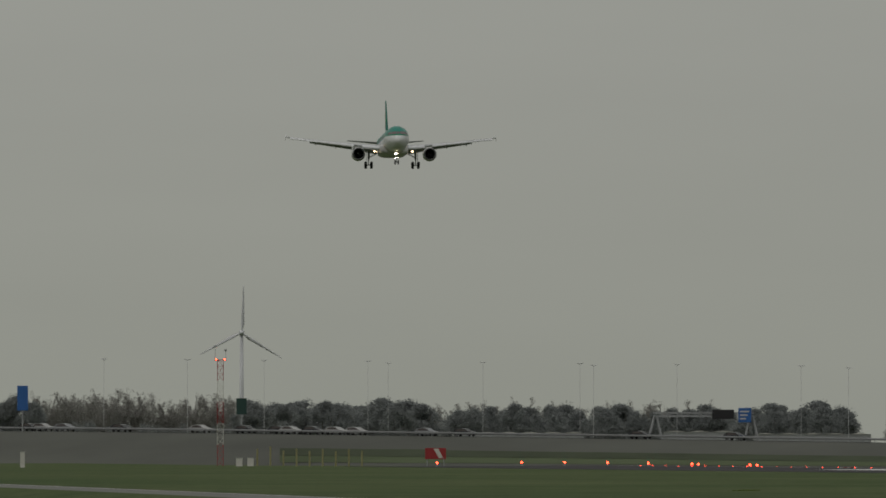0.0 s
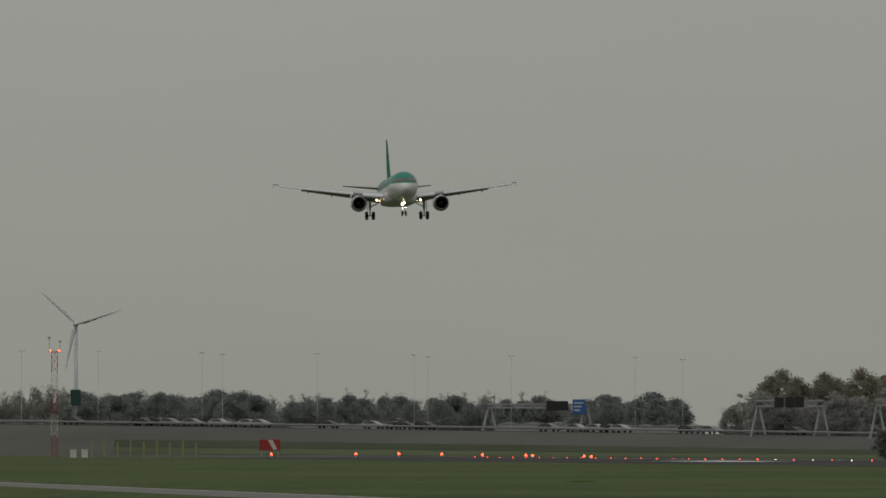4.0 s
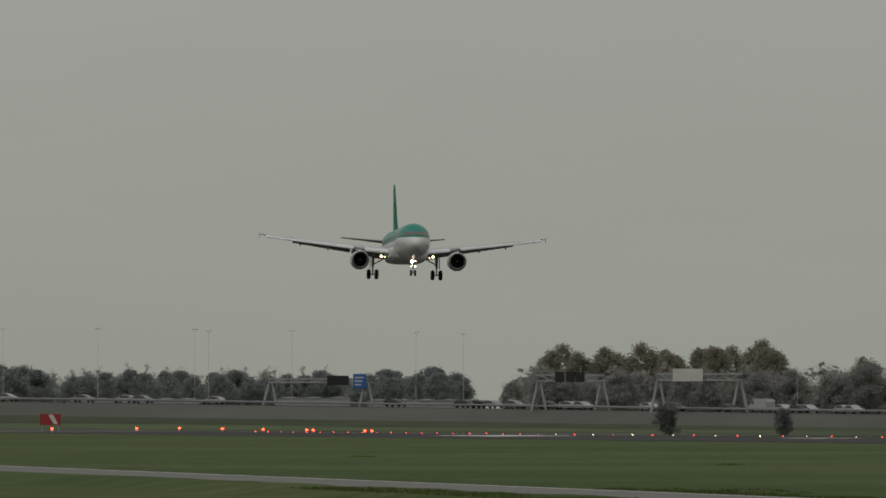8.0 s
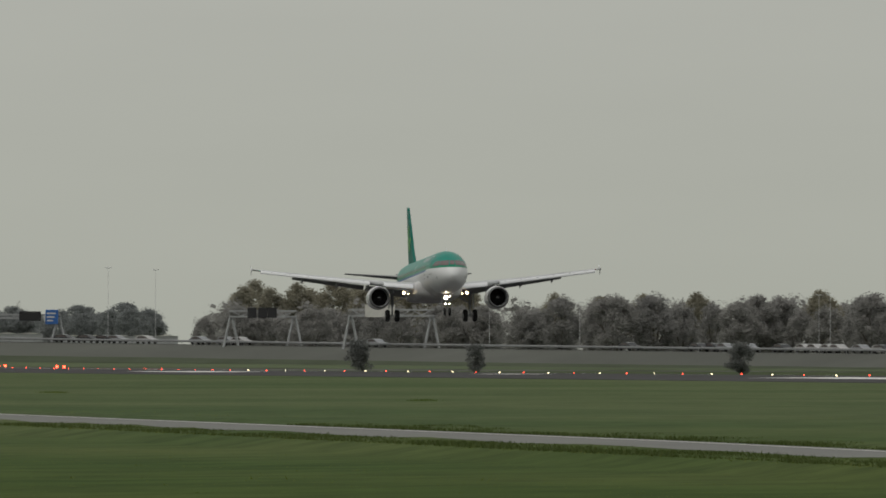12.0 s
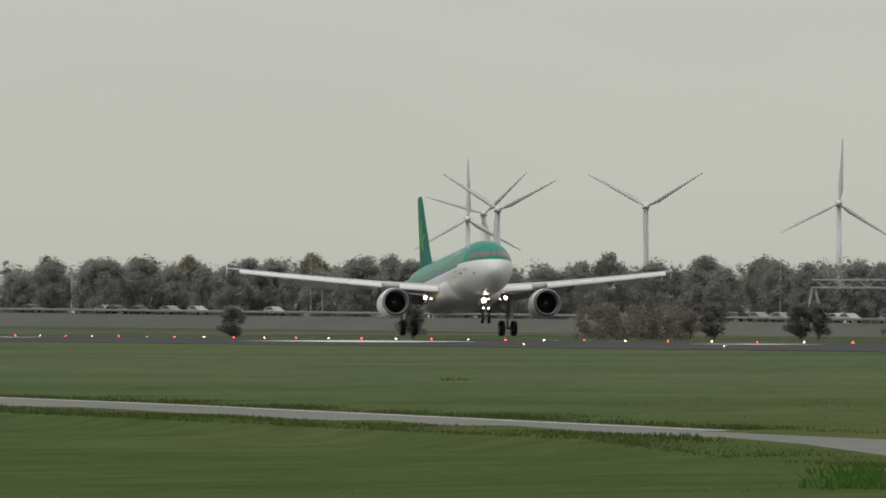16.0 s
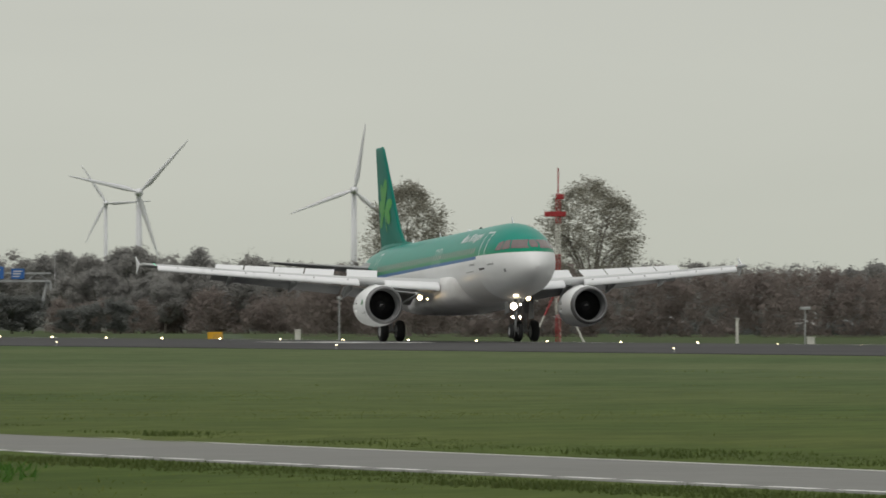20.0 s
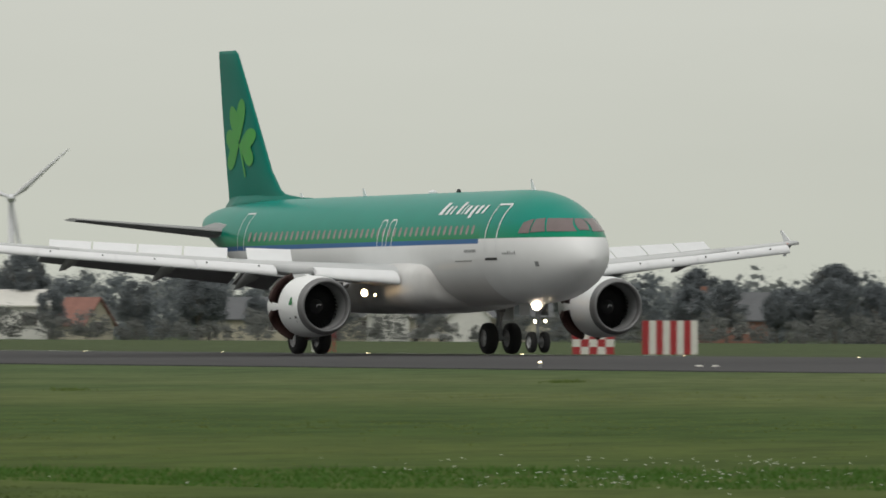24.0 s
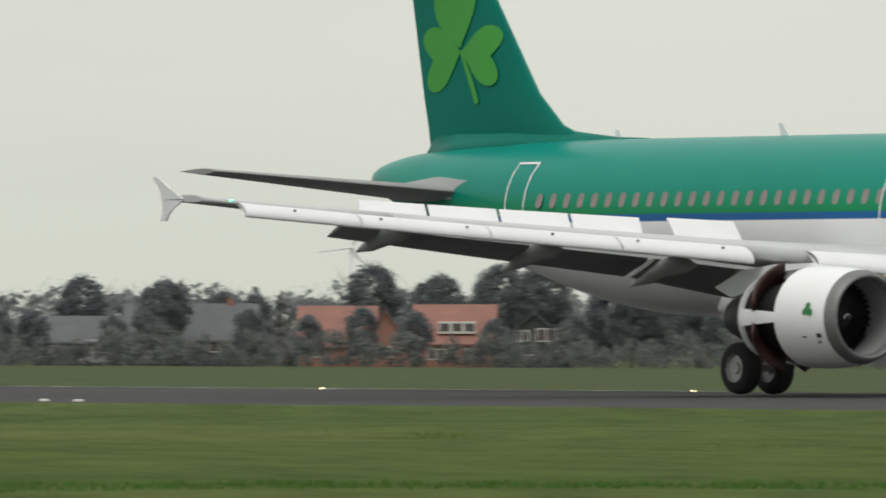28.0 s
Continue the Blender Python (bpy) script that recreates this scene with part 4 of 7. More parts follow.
        bm.faces.new([bm.verts.new((side * (fin_x(s, z) + 0.005), s - S0, z)) for s, z in st])
        part("emblem_stalk", bm, "lime", fin)


for sd in (-1, 1):
    build_wing(sd)
    build_engine(sd)
    build_main_gear(sd)
build_nose_gear()
build_tail()

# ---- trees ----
# far trees and hedges: distance haze is put into these pale grey leaf colours
M["leaf_hazed"] = foliage("leaf_hazed", (0.318, 0.316, 0.310), (0.385, 0.376, 0.360))
M["leaf_hedge"] = foliage("leaf_hedge", (0.176, 0.184, 0.180), (0.222, 0.230, 0.222))
M["leaf_far_hazed"] = foliage("leaf_far_hazed", (0.275, 0.292, 0.294), (0.330, 0.350, 0.345))
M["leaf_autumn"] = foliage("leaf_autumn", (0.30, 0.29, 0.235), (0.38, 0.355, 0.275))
M["leaf_lacy"] = foliage("leaf_lacy", (0.24, 0.235, 0.20), (0.31, 0.295, 0.245))
M["leaf_brown"] = foliage("leaf_brown", (0.240, 0.206, 0.192), (0.292, 0.250, 0.230))
# village leaves carry a painted blue-grey haze tint
M["leaf_village_hazed"] = foliage("leaf_village_hazed", (0.176, 0.198, 0.214), (0.226, 0.248, 0.260))
M["lush"] = foliage("lush_leaf", (0.050, 0.130, 0.020), (0.090, 0.180, 0.036))
M["weed"] = foliage("weed_leaf", (0.090, 0.140, 0.030), (0.145, 0.185, 0.050))
M["turf"] = foliage("turf_leaf", (0.100, 0.138, 0.028), (0.165, 0.182, 0.050))
M["verge"] = foliage("verge_leaf", (0.062, 0.098, 0.026), (0.100, 0.126, 0.040))
# bare twigs paled too, haze included in their grey
M["twig"] = foliage("twig", (0.30, 0.295, 0.28), (0.37, 0.36, 0.34))


def leaf_cloud(c, sizes, rs):
    """Corner points of many ragged leaf quads at the places c, turned every way."""
    n = len(c)
    a, b, k = rs.uniform(0, 6.283, n), rs.uniform(-0.54, 0.54, n), rs.uniform(0.5, 1.0, n)
    u = np.stack((np.cos(a), np.sin(a), b), 1) * sizes[:, None]
    v = np.stack((-np.sin(a) * 0.5, np.cos(a) * 0.5, k), 1) * (sizes[:, None] * 0.8)
    return np.stack((c - u * 0.5, c + u * 0.35 - v * 0.3, c + u * 0.5 + v * 0.4, c - u * 0.2 + v * 0.6), 1).reshape(-1, 3)


def quad_object(name, points, mat, parent=None):
    """A mesh of loose quads, four points each."""
    me = bpy.data.meshes.new(name)
    n = len(points) // 4
    me.vertices.add(4 * n)
    me.vertices.foreach_set("co", np.ascontiguousarray(points, dtype=np.float32).ravel())
    me.loops.add(4 * n)
    me.loops.foreach_set("vertex_index", np.arange(4 * n, dtype=np.int32))
    me.polygons.add(n)
    me.polygons.foreach_set("loop_start", np.arange(0, 4 * n, 4, dtype=np.int32))
    me.update(calc_edges=True)
    me.materials.append(M[mat])
    ob = new(name, me)
    ob.parent = parent
    return ob


def shell(rs, centres, radii, per, lo, hi):
    """Places scattered in a shell round each centre."""
    d = rs.normal(size=(len(centres), per, 3))
    d /= np.linalg.norm(d, axis=2, keepdims=True)
    return (centres[:, None] + d * radii[:, None, None] * rs.uniform(lo, hi, (len(centres), per, 1))).reshape(-1, 3)


def mesh_object(name, vs, fs, mat, parent=None):
    me = bpy.data.meshes.new(name)
    me.from_pydata([tuple(v) for v in vs], [], fs)
    me.materials.append(M[mat])
    ob = new(name, me)
    ob.parent = parent
    return ob


def limb_tubes(bm, segs, k=5):
    for a, b, r1, r2 in segs:
        tube(bm, a, b, r1, r2, k, False)


def make_tree(name, label, seed, height, spread, trunk_h, leaf, n_clump, per, size, open_crown=False, bare=False, cone=False, lacy=False):
    """A tapered trunk, forked limbs and a crown of many small leaf clumps with an uneven outline."""
    rng = random.Random(seed)
    root = empty(name, pose(0, -900, -300), label, "tree")
    segs, tips = [], []
    r0 = (0.02 if lacy else 0.028) * height
    top = Vector((rng.uniform(-0.3, 0.3), rng.uniform(-0.3, 0.3), trunk_h))
    segs.append((Vector((0, 0, -0.4)), top, r0, r0 * 0.7))
    if cone:
        segs.append((top, Vector((0, 0, height * 0.95)), r0 * 0.7, 0.03))
    n_l = 9 if (open_crown or bare or lacy) else 6
    for i in range(n_l):
        a = 6.283 * (i + rng.uniform(-0.3, 0.3)) / n_l
        rr = spread * rng.uniform(0.35, 0.75)
        hh = trunk_h + (height - trunk_h) * rng.uniform(0.35, 0.8)
        mid = Vector((math.cos(a) * rr * 0.5, math.sin(a) * rr * 0.5, trunk_h + (hh - trunk_h) * 0.55))
        end = Vector((math.cos(a) * rr, math.sin(a) * rr, hh))
        start = top * rng.uniform(0.75, 1.0)
        segs += [(start, mid, r0 * 0.42, r0 * 0.28), (mid, end, r0 * 0.28, r0 * 0.10)]
        tips += [mid, end]
        for j in range(5 if (open_crown or bare or lacy) else 2):
            b = a + rng.uniform(-0.9, 0.9)
            base = mid.lerp(end, rng.uniform(0.0, 0.9))
            e2 = base + Vector((math.cos(b), math.sin(b), rng.uniform(0.3, 1.3))) * (spread * rng.uniform(0.18, 0.42))
            segs.append((base, e2, r0 * 0.13, r0 * 0.04))
            tips.append(e2)
            if bare:
                for _ in range(3):
                    e3 = e2 + Vector((rng.uniform(-1, 1), rng.uniform(-1, 1), rng.uniform(0.4, 1.6))) * spread * 0.16
                    segs.append((base.lerp(e2, 0.6), e3, r0 * 0.06, r0 * 0.02))
                    tips.append(e3)
    bm = bmesh.new()
    limb_tubes(bm, segs)
    part("trunk", bm, "twig" if bare else "bark", root)
    ctrs, rads, cores = [], [], []
    ch = height - trunk_h * 0.8
    for c in range(n_clump):
        if open_crown or bare:
            ctr = rng.choice(tips) + Vector((rng.uniform(-1, 1), rng.uniform(-1, 1), rng.uniform(-0.6, 0.8))) * spread * 0.12
            rad = spread * rng.uniform(0.10, 0.2)
        elif cone:
            f = rng.uniform(0, 1) ** 1.3
            w = spread * (1 - f) * 0.9
            a = rng.uniform(0, 6.283)
            ctr = Vector((math.cos(a) * w * 0.7, math.sin(a) * w * 0.7, trunk_h * 0.5 + f * (height - trunk_h * 0.5)))
            rad = spread * 0.28 * (1.1 - f)
        else:
            a, f = rng.uniform(0, 6.283), rng.uniform(0, 1)
            w = spread * math.sqrt(max(0.55 if height < 4 else 0.05, 1 - (2 * f - 0.95) ** 2)) * (rng.uniform(0.05, 0.95) if height < 4 else rng.uniform(0.55, 0.95))
            ctr = Vector((math.cos(a) * w * 0.8, math.sin(a) * w * 0.8, trunk_h * 0.8 + ch * (0.08 + 0.84 * f)))
            rad = spread * (rng.uniform(0.10, 0.22) if lacy else rng.uniform(0.18, 0.34))
        ctrs.append(tuple(ctr))
        rads.append(rad)
        cores.append(not bare and not open_crown and not (lacy and (c % 3 or leaf == "leaf_lacy")))
    rs = np.random.RandomState(seed)
    C, R2, K = np.array(ctrs), np.array(rads), np.array(cores)
    pts = [leaf_cloud(shell(rs, C, R2, per, 0.3 if (bare or open_crown or lacy) else 0.5, 1.03), size * rs.uniform(0.6, 1.25, len(C) * per), rs)]
    if K.any():
        pts.append(leaf_cloud(shell(rs, C[K], R2[K] * 0.8, 12, 0.1, 0.75), np.repeat(R2[K] * 0.55, 12), rs))
    quad_object("crown", np.concatenate(pts), leaf, root)
    return root


PROTO = {}
for k in range(4):
    PROTO["round", k] = make_tree("leafy_tree", "dark leafy tree in a shelter belt", 10 + k, 10, 3.4, 2.2, "leaf_hazed", 64, 120, 0.24)
    PROTO["far", k] = make_tree("leafy_tree", "grey-green rounded tree beyond the motorway", 30 + k, 10, 3.6, 2.0, "leaf_far_hazed", 64, 120, 0.24)
for k in range(3):
    PROTO["autumn", k] = make_tree("autumn_tree", "tall tree with a yellowing rounded crown", 50 + k, 12, 3.6, 4.2, "leaf_autumn", 64, 120, 0.24)
    PROTO["bare", k] = make_tree("bare_tree", "half-bare upright tree with thin grey twigs", 60 + k, 12, 2.6, 2.5, "twig", 260, 12, 0.16, bare=True)
    PROTO["bush", k] = make_tree("bush", "dark rounded bush on the verge", 80 + k, 3.2, 1.5, 0.3, "leaf_hedge", 60, 60, 0.13)
    PROTO["street", k] = make_tree("village_tree", "open-crowned tree between the village houses", 90 + k, 9, 3.3, 3.2, "leaf_village_hazed", 200, 60, 0.19, lacy=True)
    PROTO["garden", k] = make_tree("garden_tree", "dark rounded garden tree by the village houses", 70 + k, 10, 3.4, 2.4, "leaf_village_hazed", 70, 120, 0.22)
PROTO["spruce", 0] = make_tree("spruce", "pointed dark conifer between village houses", 120, 10, 2.0, 1.0, "leaf_hazed", 60, 26, 0.4, cone=True)
PROTO["big", 0] = make_tree("big_tree", "large half-bare tree with a spreading crown", 131, 15.5, 5.2, 4.0, "leaf_lacy", 330, 56, 0.17, lacy=True)
PROTO["big", 1] = make_tree("big_tree", "large half-bare tree with a spreading crown", 137, 15.5, 5.2, 4.0, "leaf_lacy", 340, 56, 0.17, lacy=True)
KINDS = {}
for kind, k in PROTO:
    KINDS[kind] = max(KINDS.get(kind, 0), k + 1)
HIGH = {"round": 10, "garden": 10, "far": 10, "autumn": 12, "bare": 12, "bush": 3.2, "street": 9, "brush": 3.4, "spruce": 10, "big": 15.5}
rng_t = random.Random(5)


def plant(kind, az, d, h, group, base=None, wide=1.0, k=None):
    src = PROTO[kind, rng_t.randrange(KINDS[kind]) if k is None else k]
    p = at(az, d)
    z = ground_z(p.x) if base is None else base
    s = h / HIGH[kind]
    m = Matrix.Translation((p.x, p.y, z)) @ Matrix.Rotation(rng_t.uniform(0, 6.28), 4, "Z") @ Matrix.Diagonal((s * wide, s * wide, s, 1))
    return tagged(copy_thing(src, m), group=group)


def belt(kind, az0, az1, n, d, h0, h1, group, wide=1.0, deep=40):
    for i in range(n):
        az = az0 + (az1 - az0) * (i + rng_t.uniform(0.1, 0.9)) / n
        plant(kind, az, (d(az) if callable(d) else d) + rng_t.uniform(-deep, deep), rng_t.uniform(h0, h1), group, None, wide * rng_t.uniform(0.85, 1.2))


def rise(el, d):
    """Height above the airfield of something seen el steps above eye level at d metres; a step is 1/22869."""
    return EYE[2] + el * d / 22869.0


def belt_stuff(name, label, az0, az1, n, dist, h0, h1, wide, mat, seed, quads=1800, size=0.25, deep=14):
    """A joined belt of crowns too many to count, each of fourteen leafy boughs."""
    rng = random.Random(seed)
    rs = np.random.RandomState(seed)
    ctrs, rads, low = [], [], []
    for i in range(n):
        az = az0 + (az1 - az0) * (i + rng.uniform(0, 1)) / n
        c = at(az, (dist(az) if callable(dist) else dist) + rng.uniform(-deep, deep))
        z0 = ground_z(c.x)
        h = rng.uniform(h0, h1)
        r = h * 0.34 * wide
        for _ in range(14):
            rb = r * rng.uniform(0.26, 0.44)
            f = rng.uniform(0.05, 1.0)
            w = r * (0.66 if f < 0.6 else 0.66 * math.sqrt(max(0.0, 1 - ((f - 0.6) / 0.45) ** 2)))
            ctrs.append((c.x + rng.uniform(-1, 1) * w, c.y + rng.uniform(-0.8, 0.8) * w, z0 + (h - rb) * f))
            rads.append(rb)
            low.append(z0)
    C, R2, L2 = np.array(ctrs), np.array(rads), np.array(low)
    per = quads // 14
    p = shell(rs, C, R2, per, 0.6, 1.05)
    p[:, 2] = np.maximum(p[:, 2], np.repeat(L2, per))
    q = shell(rs, C, R2, 12, 0.1, 0.75)
    q[:, 2] = np.maximum(q[:, 2], np.repeat(L2 + 0.3, 12))
    pts = np.concatenate((leaf_cloud(p, size * rs.uniform(0.55, 1.2, len(p)), rs), leaf_cloud(q, np.repeat(R2 * 0.5, 12), rs)))
    return tagged(quad_object(name, pts, mat), label, "woodland", "", "stuff")


# ---- motorway line ----
HW = np.array([(-8, 2700, 6.4), (2.0, 2450, 6.0), (3.4, 2400, 5.75), (5, 2350, 4.95), (7, 2300, 3.8), (9, 2200, 2.65), (11, 2080, 1.8), (13, 1960, 0.9), (15, 1840, 0.0), (17, 1790, -0.75), (21, 1780, -1.2), (28, 1780, -2.0)])


def behind(m):
    """Distance m metres beyond the motorway at a heading."""
    return lambda az: float(smooth_at(HW[:, 0], HW[:, 1], az)) + m


# beyond the motorway
belt("far", 2.9, 3.55, 8, behind(230), 12.4, 14.2, "shelter belt", 1.0)
belt("far", 4.42, 5.25, 15, behind(230), 12.0, 13.5, "shelter belt", 1.0)
belt("far", 5.35, 7.12, 26, behind(230), 10.8, 12.6, "shelter belt", 0.95)
belt_stuff("shelter_belt", "hazy grey-green shelter belt beyond the motorway", 2.6, 4.42, 30, behind(260), 8.0, 9.6, 1.3, "leaf_far_hazed", 301)
belt_stuff("shelter_belt", "hazy grey-green shelter belt beyond the motorway", 4.40, 7.14, 44, behind(260), 9.8, 11.6, 1.3, "leaf_far_hazed", 311)
belt("bare", 3.55, 4.45, 30, behind(310), 14.5, 17.2, "bare trees", 1.0)
belt("bare", 5.1, 6.5, 26, behind(330), 13.2, 15.8, "bare trees", 1.0)
for az, h in ((6.82, 12.3), (6.98, 13.3), (7.08, 11.8)):
    plant("far", az, 2560, h, "shelter belt", None, 1.15)
belt("autumn", 7.42, 8.55, 13, behind(210), 15.0, 17.6, "tall trees behind the gantries", 0.9)
belt("round", 7.30, 8.6, 18, behind(150), 9.5, 12.5, "woodland edge", 1.0)
belt_stuff("woodland", "dense dark woodland behind the motorway", 7.35, 13.8, 105, behind(170), 12.0, 14.4, 1.35, "leaf_hazed", 302)
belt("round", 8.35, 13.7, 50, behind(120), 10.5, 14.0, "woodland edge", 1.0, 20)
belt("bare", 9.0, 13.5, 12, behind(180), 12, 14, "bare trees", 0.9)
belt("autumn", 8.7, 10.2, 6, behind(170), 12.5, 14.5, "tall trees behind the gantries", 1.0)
belt_stuff("woodland", "dense dark woodland behind the airfield", 13.4, 17.5, 80, 1950, 10.2, 11.9, 1.4, "leaf_hazed", 303)
belt("round", 13.5, 17.4, 40, 1895, 8.2, 11.0, "woodland edge", 1.0, 20)
belt_stuff("understorey", "dark shrubs under the edge of the woodland", 13.3, 17.5, 60, 1872, 2.6, 4.6, 1.9, "leaf_hedge", 308, 800, 0.24, 8)
belt("round", 12.98, 14.7, 22, 1640, 6.5, 8.6, "woodland edge", 1.15, 14)
belt_stuff("roadside_thicket", "brownish tangled thicket in front of the motorway", 12.92, 14.7, 46, 1625, 4.2, 6.4, 1.5, "leaf_brown", 310, 1100, 0.22, 12)
belt_stuff("verge_hedge", "low uneven shrubs below the motorway", 14.6, 17.3, 90, 1772, 1.2, 2.3, 2.6, "leaf_hedge", 309, 360, 0.18, 6)
belt("bare", 13.5, 17.4, 16, 1930, 11.4, 13.4, "bare trees", 0.9)
belt("bare", 8.8, 13.4, 14, behind(160), 13.5, 15.2, "bare trees", 0.9)
plant("big", 14.50, 1430, 17.6, "two big trees", None, 1.1, 0)
plant("big", 15.30, 1420, 17.9, "two big trees", None, 1.25, 1)
belt_stuff("copse", "dark copse below the two big trees", 14.0, 16.7, 40, 1405, 6.8, 8.8, 1.35, "leaf_brown", 312, 2600, 0.17, 8)
# thicket and bushes between the runway and the motorway
for az, h, w in ((8.03, 4.2, 1.05), (8.54, 3.6, 0.8), (9.71, 4.0, 1.1), (10.51, 4.3, 1.15), (11.84, 4.4, 1.0), (12.22, 4.4, 1.0), (12.31, 4.6, 1.0), (12.66, 5.0, 1.1), (12.74, 4.8, 1.2), (12.82, 4.6, 1.1), (12.98, 3.0, 1.2), (13.08, 3.8, 1.2), (13.22, 4.4, 1.2)):
    plant("bush", az, 1560, h, "bushes behind the runway", None, w * 1.2)
belt_stuff("thicket", "brownish half-bare thicket beside the runway", 11.27, 11.76, 11, 1560, 3.8, 5.0, 1.5, "leaf_brown", 307, 1200, 0.2, 6)
# village belt to the south-east
for az, h, kind in ((17.2, 11, "garden"), (17.42, 10.5, "garden"), (18.25, 9.4, "garden"), (18.46, 10.0, "street"), (18.66, 9.4, "garden"), (19.2, 8, "garden"), (19.6, 9, "street"), (20.1, 8.2, "garden"), (20.5, 9.2, "street"),
                    (21.3, 8.6, "garden"), (21.9, 7.4, "garden"), (22.3, 8.6, "street"), (22.45, 8.3, "street"), (22.82, 9.8, "street"), (23.05, 9.6, "street"), (23.5, 8, "garden"), (24.1, 8.6, "street"), (24.6, 7.8, "garden"),
                    (25.24, 8.6, "street"), (25.62, 9.6, "street"), (25.8, 9.2, "street")):
    plant(kind, az, 1400 + rng_t.uniform(-20, 30), h * 1.05, "village trees", None, 1.1)
for az, h, kind in ((26.4, 9.2, "street"), (26.75, 9.8, "street"), (27.2, 7.8, "garden"), (27.8, 8.8, "street"), (28.2, 8.0, "garden"), (28.52, 9.4, "street"), (28.85, 9.0, "street"), (29.4, 8.6, "garden"), (29.8, 8.4, "street"), (30.18, 9.2, "street"),
                    (30.45, 9.6, "street"), (30.75, 9.4, "street"), (31.0, 9.8, "street"), (31.2, 9.0, "garden"), (31.5, 9.6, "garden"), (31.8, 8.6, "garden"), (32.3, 8.4, "garden"), (32.9, 9, "street"), (33.4, 8.5, "garden"), (33.9, 8.3, "garden"),
                    (34.42, 9.2, "street"), (34.78, 8.8, "street")):
    plant(kind, az, 1400 + rng_t.uniform(-20, 30), h * 1.08, "village trees", None, 1.1)
for az, h, kind in ((34.86, 9.6, "spruce"), (35.3, 8.4, "spruce"), (35.05, 7.8, "garden"), (35.18, 7.4, "garden"), (35.7, 10.6, "street"), (36.0, 9.6, "street"), (36.28, 10.7, "street"), (36.45, 10.5, "street"), (36.75, 8.4, "garden"), (37.1, 9, "garden"), (37.6, 8.8, "garden")):
    plant(kind, az, 1410 + rng_t.uniform(-10, 30), h * 1.08, "village trees", None, 1.1)
for az, h, kind in ((27.42, 7.4, "garden"), (27.56, 8.2, "garden"), (27.70, 7.6, "garden"), (28.12, 6.8, "garden"), (36.85, 8.5, "garden"), (37.0, 7.5, "garden"), (37.2, 9.2, "garden"), (34.2, 6.0, "garden"), (24.9, 6.5, "garden"), (23.9, 6.0, "garden"), (21.0, 6.4, "garden"), (20.62, 5.4, "garden"), (19.9, 6.0, "garden"), (32.0, 7.6, "garden"), (32.6, 7.0, "garden"), (33.7, 6.8, "garden")):
    plant(kind, az, 1372, h, "village trees", None, 1.15)
for az, h in ((34.55, 5.5), (34.7, 6.0), (35.15, 6.2), (35.42, 5.6), (35.66, 6.4), (35.9, 6.0), (36.24, 5.2), (36.6, 5.6), (29.2, 6), (30.1, 5.4), (28.6, 6), (25.25, 5), (25.55, 5.2), (27.0, 5.4), (26.8, 5), (22.3, 4.6), (22.7, 4.8), (18.4, 5.2), (17.9, 4.8), (31.3, 5.6), (33.0, 6)):
    plant("garden", az, 1366, h, "village trees", None, 1.1)
for a0, a1, n in ((18.8, 20.2, 6), (21.1, 21.9, 4), (23.2, 24.9, 10), (26.35, 27.3, 5), (27.7, 28.0, 2), (29.3, 30.1, 4), (31.2, 34.2, 15)):
    belt("garden", a0, a1, n, 1372, 4.8, 7.2, "village trees", 1.15, 6)
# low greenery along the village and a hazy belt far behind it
belt_stuff("village_greenery", "tangled dark gardens and shrubs between the houses", 17.2, 38.5, 230, 1470, 6.2, 9.2, 1.5, "leaf_village_hazed", 304, 800, 0.24, 22)
belt_stuff("village_hedge", "dark uneven hedge along the village edge", 17.2, 26.2, 120, 1345, 1.5, 4.1, 1.8, "leaf_hedge", 305, 600, 0.17, 10)
belt_stuff("village_hedge", "tall dark shrubs along the village edge", 26.2, 38.5, 165, 1347, 2.2, 4.9, 1.75, "leaf_hedge", 315, 640, 0.18, 10)
belt_stuff("far_belt", "hazy far belt of trees beyond the village", 16.8, 38.5, 190, 2150, 11.6, 13.6, 2.1, "leaf_far_hazed", 306, 1250, 0.23, 30)


# ---- motorway on its bank ----

def hw(az, off=0.0, up=0.0):
    """A point on the motorway; off is metres beyond its near edge."""
    d = float(smooth_at(HW[:, 0], HW[:, 1], az)) + off
    return at(az, d, float(smooth_at(HW[:, 0], HW[:, 2], az)) + up)


def hw_strip(name, rows, mat, a0, a1, label, category="", kind="structure", parent=None, step=0.2):
    bm = bmesh.new()
    prev = None
    n = int((a1 - a0) / step)
    for i in range(n + 1):
        az = a0 + (a1 - a0) * i / n
        line = []
        for off, up, grade in rows:
            p = hw(az, off, up)
            if grade:
                p.z = ground_z(p.x) - 0.1
            line.append(bm.verts.new(p))
        if prev:
            for j in range(len(line) - 1):
                bm.faces.new((prev[j], prev[j + 1], line[j + 1], line[j]))
        prev = line
    return part(name, bm, mat, parent, label, True, kind, category)


M["bank"] = material("bank_grass", (0.086, 0.090, 0.077), 0.95, vary=0.22, grain=0.06, large=0.012, bump=0.0)
M["verge_green"] = material("verge_grass", (0.105, 0.13, 0.075), 0.95, vary=0.2, grain=0.06, large=0.012, spec=0.05)
M["verge_olive"] = material("ditch_grass", (0.074, 0.088, 0.058), 0.95, vary=0.25, grain=0.08, large=0.015, spec=0.05)
M["barrier"] = material("steel_barrier", (0.24, 0.245, 0.25), 0.6, 0.2, vary=0.1, grain=0.5, large=0.02)
